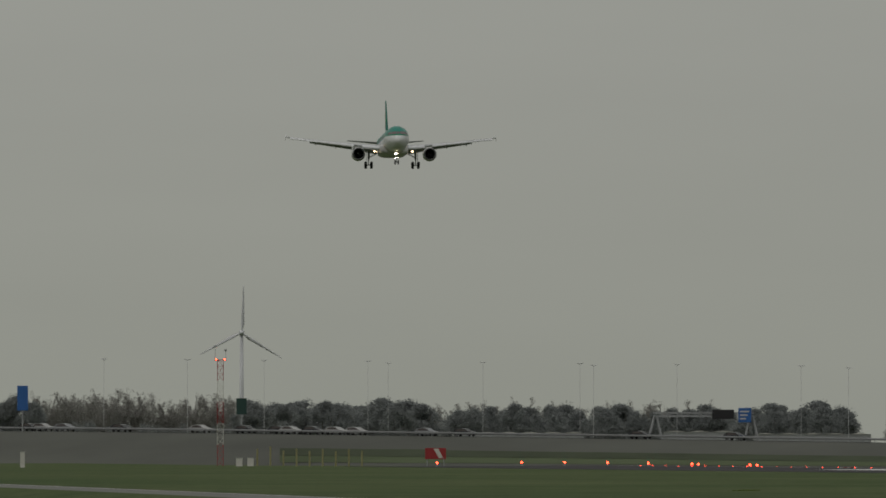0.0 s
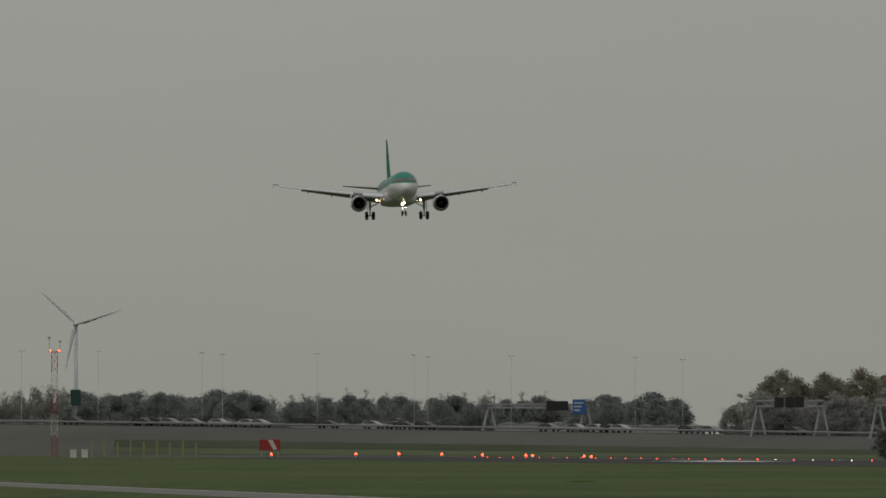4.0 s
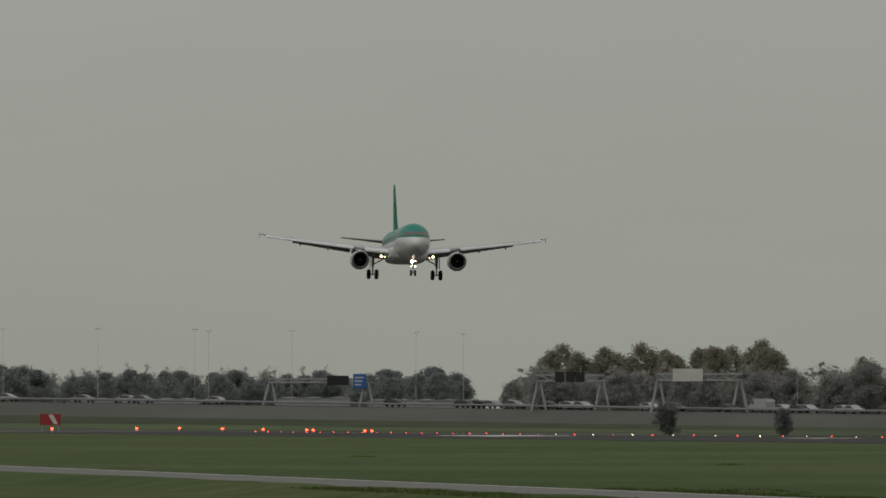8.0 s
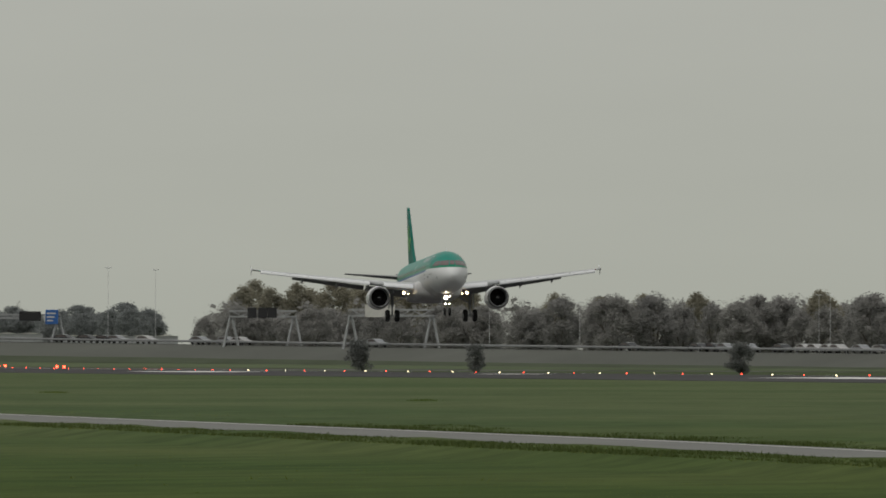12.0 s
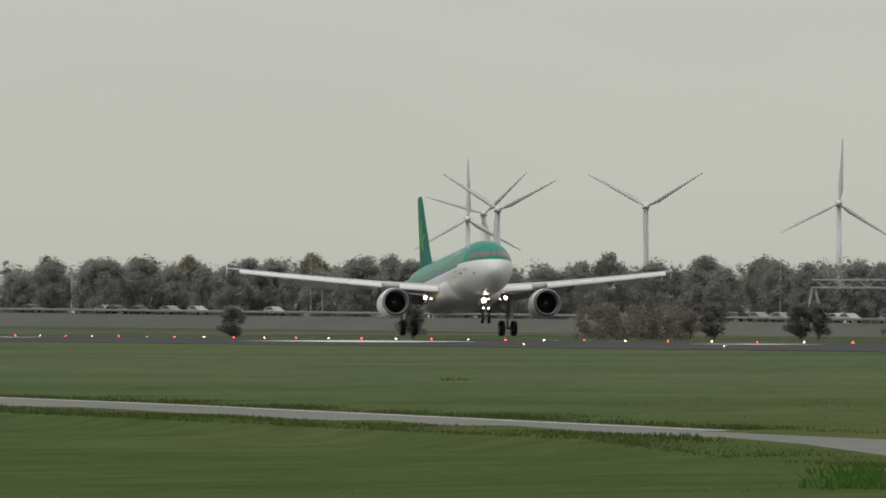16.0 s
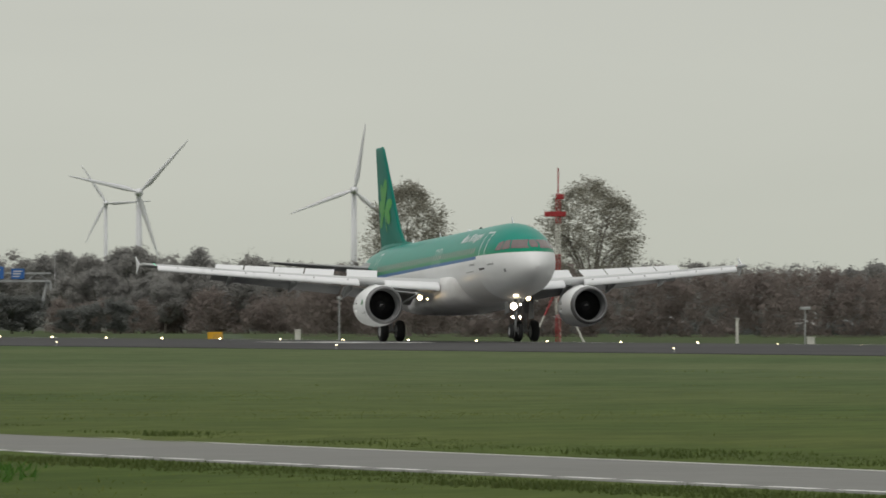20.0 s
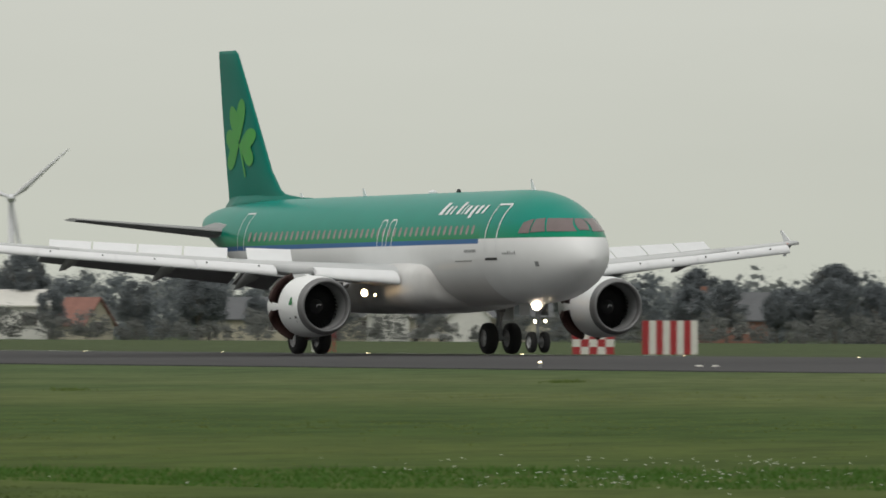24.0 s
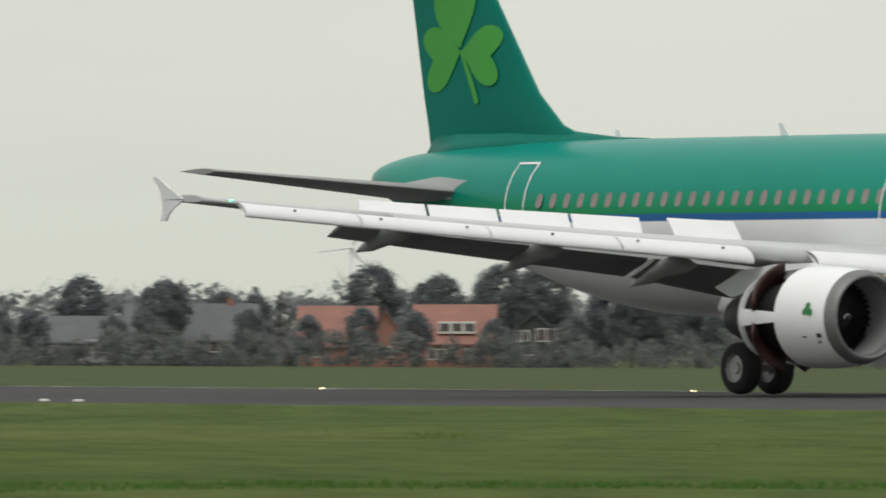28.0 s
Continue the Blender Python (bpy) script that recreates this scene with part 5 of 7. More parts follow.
hw_strip("motorway_bank", [(-46, 0, True), (-18, -2.2, False), (-1.5, -0.05, False), (34, -0.05, False), (60, 0, True)], "bank", -8, 14.8, "sloping brownish grass bank of the motorway", "bank")


def bank_strip(name, o0, o1, mat, a0, a1, label):
    """A strip of other grass lying on the lower slope of the bank."""
    bm = bmesh.new()
    prev = None
    n = int((a1 - a0) / 0.2)
    for i in range(n + 1):
        az = a0 + (a1 - a0) * i / n
        foot, top = hw(az, -46), hw(az, -18, -2.2)
        foot.z = ground_z(foot.x) - 0.1
        row = []
        for o in (o0, o1):
            o += 1.2 * noise.noise((az * 3.0, o * 0.1, 2.0))
            q = foot.lerp(top, (o + 46) / 28)
            row.append(bm.verts.new((q.x, q.y, q.z + 0.05)))
        if prev:
            bm.faces.new((prev[0], prev[1], row[1], row[0]))
        prev = row
    part(name, bm, mat, None, label, True, "structure", "verge")


bank_strip("verge", -41, -32, "verge_green", 4.6, 14.8, "pale mown grass verge below the motorway bank")
bank_strip("ditch_grass", -31.5, -21, "verge_olive", 4.6, 14.8, "dark olive rough grass below the motorway bank")
hw_strip("motorway", [(0, -0.02, False), (0, 0.02, False), (32, 0.02, False), (32, -0.02, False)], "asphalt", -8, 28, "grey asphalt motorway", "road")
for off in (-0.6, 15.8, 32.6):
    rail = hw_strip("crash_barrier", [(off, 0.42, False), (off - 0.1, 0.58, False), (off, 0.78, False), (off + 0.1, 0.58, False), (off, 0.42, False)], "barrier", -8, 14.8, "galvanised steel crash barrier along the motorway", "barrier", "structure")
    bm = bmesh.new()
    for i in range(220):
        p = hw(2.6 + 12 * i / 220, off + 0.12)
        box(bm, (p.x - 0.06, p.y - 0.06, p.z - 0.05), (p.x + 0.06, p.y + 0.06, p.z + 0.6))
    part("barrier_posts", bm, "barrier", rail, "", False, "stuff")


# ---- gantries, signs and lamp masts ----
# mast grey lightened towards the sky, so haze sits in the colour
M["mast_grey"] = material("hazed_mast", (0.66, 0.67, 0.68), 0.6, vary=0.1)
M["sign_blue"] = material("sign_blue", (0.03, 0.13, 0.40), 0.45, vary=0.08, grain=1, large=0.2)
M["sign_green"] = material("sign_dark_green", (0.02, 0.06, 0.05), 0.5, vary=0.1)
M["black"] = material("matt_black", (0.02, 0.02, 0.022), 0.7, vary=0.2)
M["red"] = material("red_paint", (0.33, 0.025, 0.03), 0.5, vary=0.12, grain=2, large=0.4)
M["post_yellow"] = material("post_yellow", (0.30, 0.28, 0.14), 0.7, vary=0.15)
M["offwhite"] = material("off_white_paint", (0.62, 0.61, 0.57), 0.55, vary=0.1, grain=2, large=0.3)
M["yellow"] = material("yellow_paint", (0.62, 0.33, 0.01), 0.5, vary=0.1, grain=3, large=0.5)


def facing(az, d, z):
    """A frame at a place with its X to the right as seen from the viewpoint, Y away."""
    return Matrix.Translation(at(az, d, z)) @ Matrix.Rotation(radians(-az), 4, "Z")


def gantry(az0, az1, off, h, truss, matrix_signs, panels, mat="offwhite"):
    """A motorway gantry on splayed legs with a truss beam."""
    mid = (az0 + az1) / 2
    p = hw(mid, off)
    d = Vector((p.x, p.y)).length
    w = radians(az1 - az0) * d
    g = empty("motorway_gantry", facing(mid, d, p.z), "pale steel motorway gantry with lane signals", "gantry", "motorway gantries")
    for sx in (-1, 1):
        for lean in (-1, 1):
            bm = bmesh.new()
            tube(bm, (sx * (w / 2) + lean * 1.3, 0, -0.3), (sx * (w / 2) + lean * 0.15, 0, h), 0.24, 0.2, 8)
            part("leg", bm, mat, g)
    bm = bmesh.new()
    for z in (h - 0.1, h + truss):
        for y in (-0.4, 0.4):
            box(bm, (-w / 2 - 0.4, y - 0.14, z - 0.14), (w / 2 + 0.4, y + 0.14, z + 0.14))
    k = max(4, int(w / 1.6))
    for i in range(k):
        x0, x1 = -w / 2 + w * i / k, -w / 2 + w * (i + 1) / k
        a, b = (h, h + truss) if i % 2 else (h + truss, h)
        for y in (-0.4, 0.4):
            tube(bm, (x0, y, a), (x1, y, b), 0.08, k=5)
    part("beam", bm, mat, g)
    for x, ww, hh, z in matrix_signs:
        bm = bmesh.new()
        box(bm, (x * w - ww / 2, -0.9, h + z), (x * w + ww / 2, -0.55, h + z + hh), None, 0.05)
        part("lane_signal", bm, "black", g, "dark lane signal box")
    for x, ww, hh, z, m2 in panels:
        bm = bmesh.new()
        box(bm, (x * w - ww / 2, -0.75, h + z), (x * w + ww / 2, -0.6, h + z + hh), None, 0.03)
        pn = part("sign_panel", bm, m2, g, "plain sign panel")
        if m2 == "sign_blue":
            for r in range(3):
                bm = bmesh.new()
                z0 = h + z + hh * (0.2 + 0.25 * r)
                box(bm, (x * w - ww * 0.38, -0.785, z0), (x * w + ww * (0.1 + 0.12 * r), -0.753, z0 + hh * 0.1))
                part("sign_text_bar", bm, "offwhite", pn)
    return g


gantry(6.264, 6.690, 14, 4.4, 0.5, ((0.15, 2.0, 1.7, -0.6), (0.26, 2.0, 1.7, -0.6)), ((0.43, 2.3, 2.6, -1.2, "sign_blue"),), "galv")
gantry(7.455, 7.735, 4, 5.2, 0.9, ((-0.17, 1.6, 1.8, -0.3), (0.0, 1.6, 1.8, -0.3), (0.15, 1.6, 1.8, -0.3)), (), "galv")
gantry(7.985, 8.345, -2, 5.6, 0.95, (), ((-0.14, 5.2, 2.2, -0.35, "offwhite"),), "galv")
gantry(12.29, 12.90, -1, 5.6, 1.1, (), ((0.10, 3.3, 1.9, 0.2, "sign_blue"), (0.28, 2.0, 1.6, 0.2, "sign_blue")), "galv")


def road_sign(az, off, z0, w, h, mat, pole):
    p = hw(az, off)
    d = Vector((p.x, p.y)).length
    g = empty("road_sign", facing(az, d, p.z), "road sign panel on a post beside the motorway", "sign")
    bm = bmesh.new()
    tube(bm, (0, 0.1, -0.2), (0, 0.1, z0 + h * 0.9), 0.14, k=8)
    part("post", bm, "galv", g)
    bm = bmesh.new()
    box(bm, (-w / 2, -0.12, z0), (w / 2, -0.02, z0 + h), None, 0.02)
    part("panel", bm, mat, g)


road_sign(3.46, -1, 3.8, 2.0, 4.6, "sign_blue", 1)
road_sign(4.43, 33, 3.6, 1.9, 3.0, "sign_green", 1)
LAMP_PROTO = empty("lamp_mast", pose(0, -905, -300), "tall thin motorway lamp mast with two arms", "lamp mast", "motorway lamp masts")
bm = bmesh.new()
tube(bm, (0, 0, -0.3), (0, 0, 13.5), 0.04, 0.025, 6)
part("mast", bm, "mast_grey", LAMP_PROTO)
for sx in (-1, 1):
    bm = bmesh.new()
    tube(bm, (0, 0, 13.4), (sx * 0.35, 0, 13.6), 0.04, k=5)
    box(bm, (sx * 0.35 - 0.25, -0.12, 13.55), (sx * 0.35 + 0.25, 0.12, 13.66), None, 0.03)
    part("lamp_arm", bm, "mast_grey", LAMP_PROTO)
for az, off in ((3.82, 16), (4.19, 16), (4.53, 16), (4.99, 16), (5.08, 60), (5.50, 16), (5.93, 16), (5.99, 60), (6.36, 16), (6.91, 16), (7.12, 60)):
    copy_thing(LAMP_PROTO, Matrix.Translation(hw(az, off)))
for az, off, s in ((8.6, 16, 0.6), (9.0, 16, 0.6), (10.06, 34, 0.72), (10.11, 36, 0.72), (10.65, 34, 0.7), (12.14, 16, 0.7), (12.93, 30, 0.72), (13.62, 20, 0.7), (14.4, 10, 0.75), (16.3, 6, 0.7)):
    copy_thing(LAMP_PROTO, Matrix.Translation(hw(az, off)) @ Matrix.Diagonal((1, 1, s, 1)))

# ---- wind turbines ----
M["turbine"] = material("turbine_grey", (0.68, 0.69, 0.72), 0.6, vary=0.03, spec=0.2, grain=0.3, large=0.05)
ROTORS = []


def blade_mesh(R):
    bm = bmesh.new()
    rows = []
    for r, c, t, tw in ((0.02, 0.035, 0.035, 0), (0.08, 0.04, 0.035, 5), (0.2, 0.075, 0.022, 14), (0.45, 0.055, 0.014, 7), (0.75, 0.035, 0.008, 3), (0.97, 0.016, 0.004, 0), (1.0, 0.006, 0.002, 0)):
        ca, sa = math.cos(radians(tw)), math.sin(radians(tw))
        row = []
        for x, y in ((-0.3, 0), (-0.1, 0.5), (0.3, 0.35), (0.7, 0), (0.3, -0.35), (-0.1, -0.5)):
            X, Y = x * c * R, y * t * R
            row.append((X * ca - Y * sa, X * sa + Y * ca, r * R))
        rows.append(row)
    return rings(bm, rows)


def wind_turbine(az, d, hub_el, r_el, phase, t0, rate, turn=0.0):
    """Tower, nacelle and a three-blade rotor that turns clockwise as seen; phase is a blade's lean from upright at t0."""
    hub, R = rise(hub_el, d), r_el * d / 22869.0
    p = at(az, d)
    base = ground_z(p.x)
    g = empty("wind_turbine", Matrix.Translation((p.x, p.y, base)) @ Matrix.Rotation(radians(-az + turn), 4, "Z"), "pale grey three-bladed wind turbine on the horizon", "wind turbine", "wind turbines")
    H = hub - base
    bm = bmesh.new()
    tube(bm, (0, 0, -0.5), (0, 0, H - 0.03 * R), 0.058 * R, 0.036 * R, 16)
    part("tower", bm, "turbine", g, "", True)
    bm = bmesh.new()
    box(bm, (-0.055 * R, -0.10 * R, H - 0.05 * R), (0.055 * R, 0.22 * R, H + 0.055 * R), None, 0.02 * R)
    part("nacelle", bm, "turbine", g)
    rotor = empty("rotor", pose(0, 0, 0), "", "")
    rotor.parent = g
    bm = bmesh.new()
    turned(bm, [(-0.26 * R, 0.004 * R), (-0.23 * R, 0.03 * R), (-0.17 * R, 0.05 * R), (-0.10 * R, 0.055 * R)], 14, "Y", (0, 0, 0), True)
    hubo = part("hub", bm, "turbine", rotor, "", True)
    me = None
    for k in range(3):
        b = part("blade", blade_mesh(R), "turbine", rotor, "", True) if me is None else new("blade", me)
        me = b.data
        b.parent = rotor
        b.matrix_basis = Matrix.Translation((0, -0.16 * R, 0)) @ Matrix.Rotation(radians(120 * k), 4, "Y")
    ROTORS.append((rotor, H, phase, t0, rate))


wind_turbine(4.43, 3900, 215, 84, 2, 0.0, 77.6)
wind_turbine(10.755, 4300, 179, 110, 0, 16.0, 61)
wind_turbine(10.825, 4500, 189, 108, 46, 16.0, 57.5)
wind_turbine(10.888, 4200, 196, 118, 63, 16.0, 66)
wind_turbine(11.545, 4200, 202, 118, -2, 17.0, 59)
wind_turbine(12.40, 4000, 208, 116, -52, 17.0, 65)
wind_turbine(13.155, 4400, 197, 80, 15, 17.0, 64)
wind_turbine(13.302, 4000, 216, 128, -17, 17.0, 60)
wind_turbine(14.255, 4100, 220, 120, 9.5, 20.0, 61)
wind_turbine(17.765, 3800, 209, 136, 29.5, 21.0, 61)
wind_turbine(20.45, 3900, 205, 135, 49, 24.0, 65)
wind_turbine(28.25, 4200, 160, 80, -10, 25.5, 55)
wind_turbine(35.61, 4200, 143, 62, 22, 28.0, 55)


# ---- motorway traffic ----
def car_proto(name, label, body_mat, van=False):
    g = empty(name, pose(0, -910, -300), label, "van" if van else "car", "motorway traffic")
    bm = bmesh.new()
    L, w = (5.6, 0.98) if van else (4.4, 0.88)
    side = [(-L / 2, 0.35), (-L / 2, 1.9), (-L / 2 + 0.2, 2.35), (L / 2 - 1.6, 2.4), (L / 2 - 0.9, 1.5), (L / 2 - 0.1, 1.15), (L / 2, 0.4)] if van else [(-2.2, 0.35), (-2.2, 0.75), (-2.05, 0.95), (-1.4, 1.38), (-0.3, 1.46), (0.5, 1.35), (1.1, 0.95), (2.0, 0.8), (2.2, 0.55), (2.15, 0.33)]
    rings(bm, [[(x, -w, z) for x, z in side], [(x * 0.99, 0, z * 1.01) for x, z in side], [(x, w, z) for x, z in side]])
    part("body", bm, body_mat, g)
    for sy in (-1, 1):
        bm = bmesh.new()
        pane = [(L / 2 - 1.95, 1.5), (L / 2 - 1.75, 2.2), (L / 2 - 1.55, 2.2), (L / 2 - 1.05, 1.5)] if van else [(-1.55, 0.98), (-1.2, 1.3), (-0.3, 1.38), (0.4, 1.28), (0.85, 0.98)]
        bm.faces.new([bm.verts.new((x, sy * (w + 0.012), z)) for x, z in pane])
        part("side_glass", bm, "glass", g)
    for x in (-1.35, 1.35):
        for sy in (-1, 1):
            bm = bmesh.new()
            turned(bm, [(-0.1, 0.02), (-0.1, 0.3), (-0.06, 0.33), (0.06, 0.33), (0.1, 0.3), (0.1, 0.02)], 14, "X", (0, 0, 0), True)
            wl2 = part("wheel", bm, "tyre", g)
            wl2.matrix_basis = pose(x, sy * (w - 0.1), 0.33, 0, 0, 90)
    for sy in (-0.6, 0.6):
        bm = bmesh.new()
        box(bm, (L / 2 - 0.08, sy - 0.13, 0.6), (L / 2 + 0.03, sy + 0.13, 0.74), None, 0.02)
        part("headlamp", bm, "head", g)
    return g


M["head"] = material("headlamp", (0.6, 0.58, 0.54), 0.3, emit=0.3)
M["car_white"] = material("car_white", (0.42, 0.42, 0.42), 0.35, vary=0.05)
M["car_silver"] = material("car_silver", (0.30, 0.31, 0.33), 0.3, 0.5, vary=0.05)
M["car_dark"] = material("car_dark", (0.025, 0.027, 0.032), 0.25, vary=0.1)
M["car_blue"] = material("car_blue", (0.02, 0.05, 0.16), 0.3, vary=0.1)
CARS = {"w": car_proto("white_car", "white hatchback car on the motorway", "car_white"), "s": car_proto("silver_car", "silver-grey car on the motorway", "car_silver"),
        "d": car_proto("dark_car", "dark saloon car on the motorway", "car_dark"), "v": car_proto("white_van", "white delivery van on the motorway", "car_white", True), "b": car_proto("blue_car", "dark blue car on the motorway", "car_blue")}
TRAFFIC = []
# seconds, heading seen then, degrees a second, colour, metres beyond the near edge
for t, az, rate, col, off in (
        (0, 3.55, 0.55, "w", 4), (0, 3.90, 0.52, "d", 7), (0, 4.45, 0.52, "d", 4), (0, 4.60, 0.55, "d", 7), (0, 4.94, 0.45, "w", 7), (0, 5.25, 0.5, "s", 4), (0, 5.42, 0.55, "d", 7), (0, 6.2, 0.55, "d", 4), (0, 6.62, 0.55, "d", 7),
        (8, 7.59, 0.63, "w", 4), (8, 7.50, 0.6, "d", 7), (8, 8.81, 0.57, "w", 4), (8, 7.95, 0.6, "d", 7), (8, 8.29, 0.6, "d", 4), (8, 8.44, -0.55, "v", 22), (8, 6.82, 0.6, "d", 4), (8, 5.62, -0.6, "w", 22), (8, 5.44, 0.5, "s", 7)):
    TRAFFIC.append((t, az, rate, col, off))
for t, az, rate, col, off in (
        (11, 6.40, 0.55, "s", 7), (11, 6.32, 0.5, "d", 4), (11, 9.45, 0.6, "w", 4), (11, 9.05, 0.6, "s", 7), (11, 8.93, 0.6, "d", 4), (14.5, 11.1, 0.6, "d", 7), (14.5, 11.25, 0.6, "s", 4), (14.5, 11.5, 0.6, "d", 7), (14.5, 9.0, 0.6, "w", 4), (14.5, 9.6, 0.6, "s", 7),
        (17, 9.82, 0.62, "d", 4), (17, 9.9, 0.6, "d", 7), (17, 10.18, 0.62, "w", 4), (17, 10.32, 0.6, "s", 7), (5, 6.4, 0.55, "s", 7), (5, 5.8, 0.6, "w", 4), (5, 7.25, 0.6, "w", 7), (5, 7.66, -0.55, "w", 20), (5, 7.75, 0.6, "d", 4), (2.5, 5.9, 0.5, "w", 7), (2.5, 6.1, 0.5, "w", 4)):
    TRAFFIC.append((t, az, rate, col, off))
MOVING = []
for t, az, rate, col, off in TRAFFIC:
    car = copy_thing(CARS[col], pose(0, 0, 0))
    MOVING.append((car, t, az, rate, off))


# ---- runway lamps ----
M["lamp_dim_red"] = material("runway_red_lamp", (1.0, 0.06, 0.03), 0.3, emit=9.0)


def lamp_proto(name, label, mat, r, h, group):
    g = empty(name, pose(0, -915, -300), label, "runway lamp", group)
    bm = bmesh.new()
    turned(bm, [(-0.05, r * 0.9), (h, r * 0.5)], 10, "Z", (0, 0, 0), True)
    part("base", bm, "galv", g)
    bm = bmesh.new()
    turned(bm, [(h, r), (h + r * 0.8, r * 1.05), (h + r * 1.5, r * 0.6), (h + r * 1.7, 0.01)], 12, "Z", (0, 0, 0), True)
    part("lens", bm, mat, g)
    return g


EDGE = lamp_proto("edge_lamp", "lit warm-white runway edge lamp on a short stem", "lamp_warm", 0.029, 0.16, "runway edge lamps")
MIDW = lamp_proto("centre_lamp", "lit white runway centre-line lamp set in the asphalt", "lamp_warm", 0.018, 0.0, "runway centre-line lamps")
FARW = lamp_proto("centre_lamp", "lit white runway centre-line lamp set in the asphalt", "lamp_warm", 0.045, 0.0, "runway centre-line lamps")
MIDR = lamp_proto("red_centre_lamp", "lit red runway centre-line lamp set in the asphalt", "lamp_dim_red", 0.052, 0.0, "runway centre-line lamps")
ENDR = lamp_proto("end_lamp", "lit red runway end lamp on a short stem", "lamp_red", 0.15, 0.35, "runway end lamps")
for i in range(0, 14):
    copy_thing(EDGE, Matrix.Translation((152.0, 781.7 - 60 * i, crown(152.0))))
for k in range(-2, 113):
    y = 1.2 + 15 * k
    red = y > 1394 or (y > 800 and k % 2 == 1)
    copy_thing(MIDR if red else FARW if y > 640 else MIDW, Matrix.Translation((RX, y, crown(RX))))
for x in (163.0, 174.6, 180.5, 186.4, 192.0, 198.0, 198.9, 206.0, 207.0):
    copy_thing(ENDR, Matrix.Translation((x, 1758, crown(x) - 0.02)))


# ---- airfield furniture ----
def striped_board(az, d, w, h, cols, check=False, label="red and white striped antenna screen on the grass"):
    p = at(az, d)
    g = empty("striped_board", facing(az, d, ground_z(p.x)), label, "board", "striped boards")
    n = len(cols)
    for i, c in enumerate(cols):
        rows2 = 3 if check else 1
        for r in range(rows2):
            bm = bmesh.new()
            box(bm, (-w / 2 + w * i / n, -0.05, 0.05 + h * r / rows2), (-w / 2 + w * (i + 1) / n, 0.05, 0.05 + h * (r + 1) / rows2), None, 0.004)
            part("board_panel", bm, "red" if (c == "r") != (check and r % 2 == 1) else "offwhite", g)
    for x in (-w / 2 + 0.15, w / 2 - 0.15):
        bm = bmesh.new()
        box(bm, (x - 0.05, 0.05, -0.1), (x + 0.05, 0.15, h))
        part("stay", bm, "galv", g)
    bm = bmesh.new()
    box(bm, (-w / 2 - 1.0, 0.02, 0.05), (-w / 2 - 0.02, 0.12, h))
    return g, bm


g, bm = striped_board(17.735, 943, 5.0, 2.95, "rwrwrwr")
part("side_screen", bm, "offwhite", g, "narrow-striped side panel")
for k in range(3):
    bm = bmesh.new()
    box(bm, (-3.4 + 0.3 * k, 0.0, 0.05), (-3.3 + 0.3 * k, 0.018, 2.95))
    part("narrow_stripe", bm, "red", g)
g, bm = striped_board(23.37, 744, 3.2, 1.95, "rwrwrwrw")
bm.free()
g, bm = striped_board(23.03, 744, 2.4, 1.3, "rwrwr", True, "low red and white chequered board on the grass")
bm.free()
for az in (6.91, 7.12):
    g, bm = striped_board(az, 1545, 2.0, 0.5, "wrwrw", False, "low red and white marker board beyond the runway")
    bm.free()


def lattice_mast(az, d, h, w, bands, tripod, lamps, label):
    """A lattice mast banded red and white."""
    p = at(az, d)
    g = empty("lattice_mast", facing(az, d, ground_z(p.x)), label, "mast", "lattice masts")
    n = bands
    for i in range(n):
        bm = bmesh.new()
        z0, z1 = h * i / n, h * (i + 1) / n
        for x, y in ((-1, -1), (1, -1), (1, 1), (-1, 1)):
            tube(bm, (x * w / 2, y * w / 2, z0), (x * w / 2, y * w / 2, z1), 0.045 if w > 0.6 else 0.026, k=5)
        k = max(2, int((z1 - z0) / w))
        for j in range(k):
            a, b = z0 + (z1 - z0) * j / k, z0 + (z1 - z0) * (j + 1) / k
            for (x0, y0), (x1, y1) in (((-1, -1), (1, -1)), ((1, -1), (1, 1)), ((1, 1), (-1, 1)), ((-1, 1), (-1, -1))):
                tube(bm, (x0 * w / 2, y0 * w / 2, a), (x1 * w / 2, y1 * w / 2, b), 0.026 if w > 0.6 else 0.02, k=4)
                tube(bm, (x0 * w / 2, y0 * w / 2, b), (x1 * w / 2, y1 * w / 2, b), 0.026 if w > 0.6 else 0.02, k=4)
        part("mast_section", bm, "red" if i % 2 == 0 else "offwhite", g)
    if tripod:
        for x, y in ((-1.9, -0.6), (1.9, -0.6), (0.2, 1.9)):
            for a, b, m2 in ((0.0, 0.5, "offwhite"), (0.5, 1.0, "red")):
                bm = bmesh.new()
                z = 4.2
                tube(bm, (x * (1 - a), y * (1 - a), z * a), (x * (1 - b), y * (1 - b), z * b), 0.06, k=6)
                part("stay", bm, m2, g)
    for x, z in lamps:
        bm = bmesh.new()
        turned(bm, [(z, 0.10), (z + 0.18, 0.11), (z + 0.26, 0.04)], 10, "Z", (x, 0, 0), True)
        part("obstacle_lamp", bm, "lamp_red", g, "lit red obstacle lamp")
    return g


m2 = lattice_mast(4.336, 1840, 15.2, 0.85, 5, False, ((-0.6, 15.1), (0.6, 15.1)), "red and white lattice mast with two red lamps")
for x, h in ((-0.75, 1.75), (0.75, 1.2)):
    bm = bmesh.new()
    tube(bm, (x, 0, 15.0), (x, 0, 15.2 + h), 0.03, k=6)
    box(bm, (x - 0.2, -0.12, 15.2 + h), (x + 0.2, 0.12, 15.45 + h), None, 0.03)
    part("wind_sensor", bm, "strut", m2)
bm = bmesh.new()
box(bm, (-0.85, -0.05, 15.0), (0.85, 0.05, 15.08))
part("lamp_bracket", bm, "red", m2)
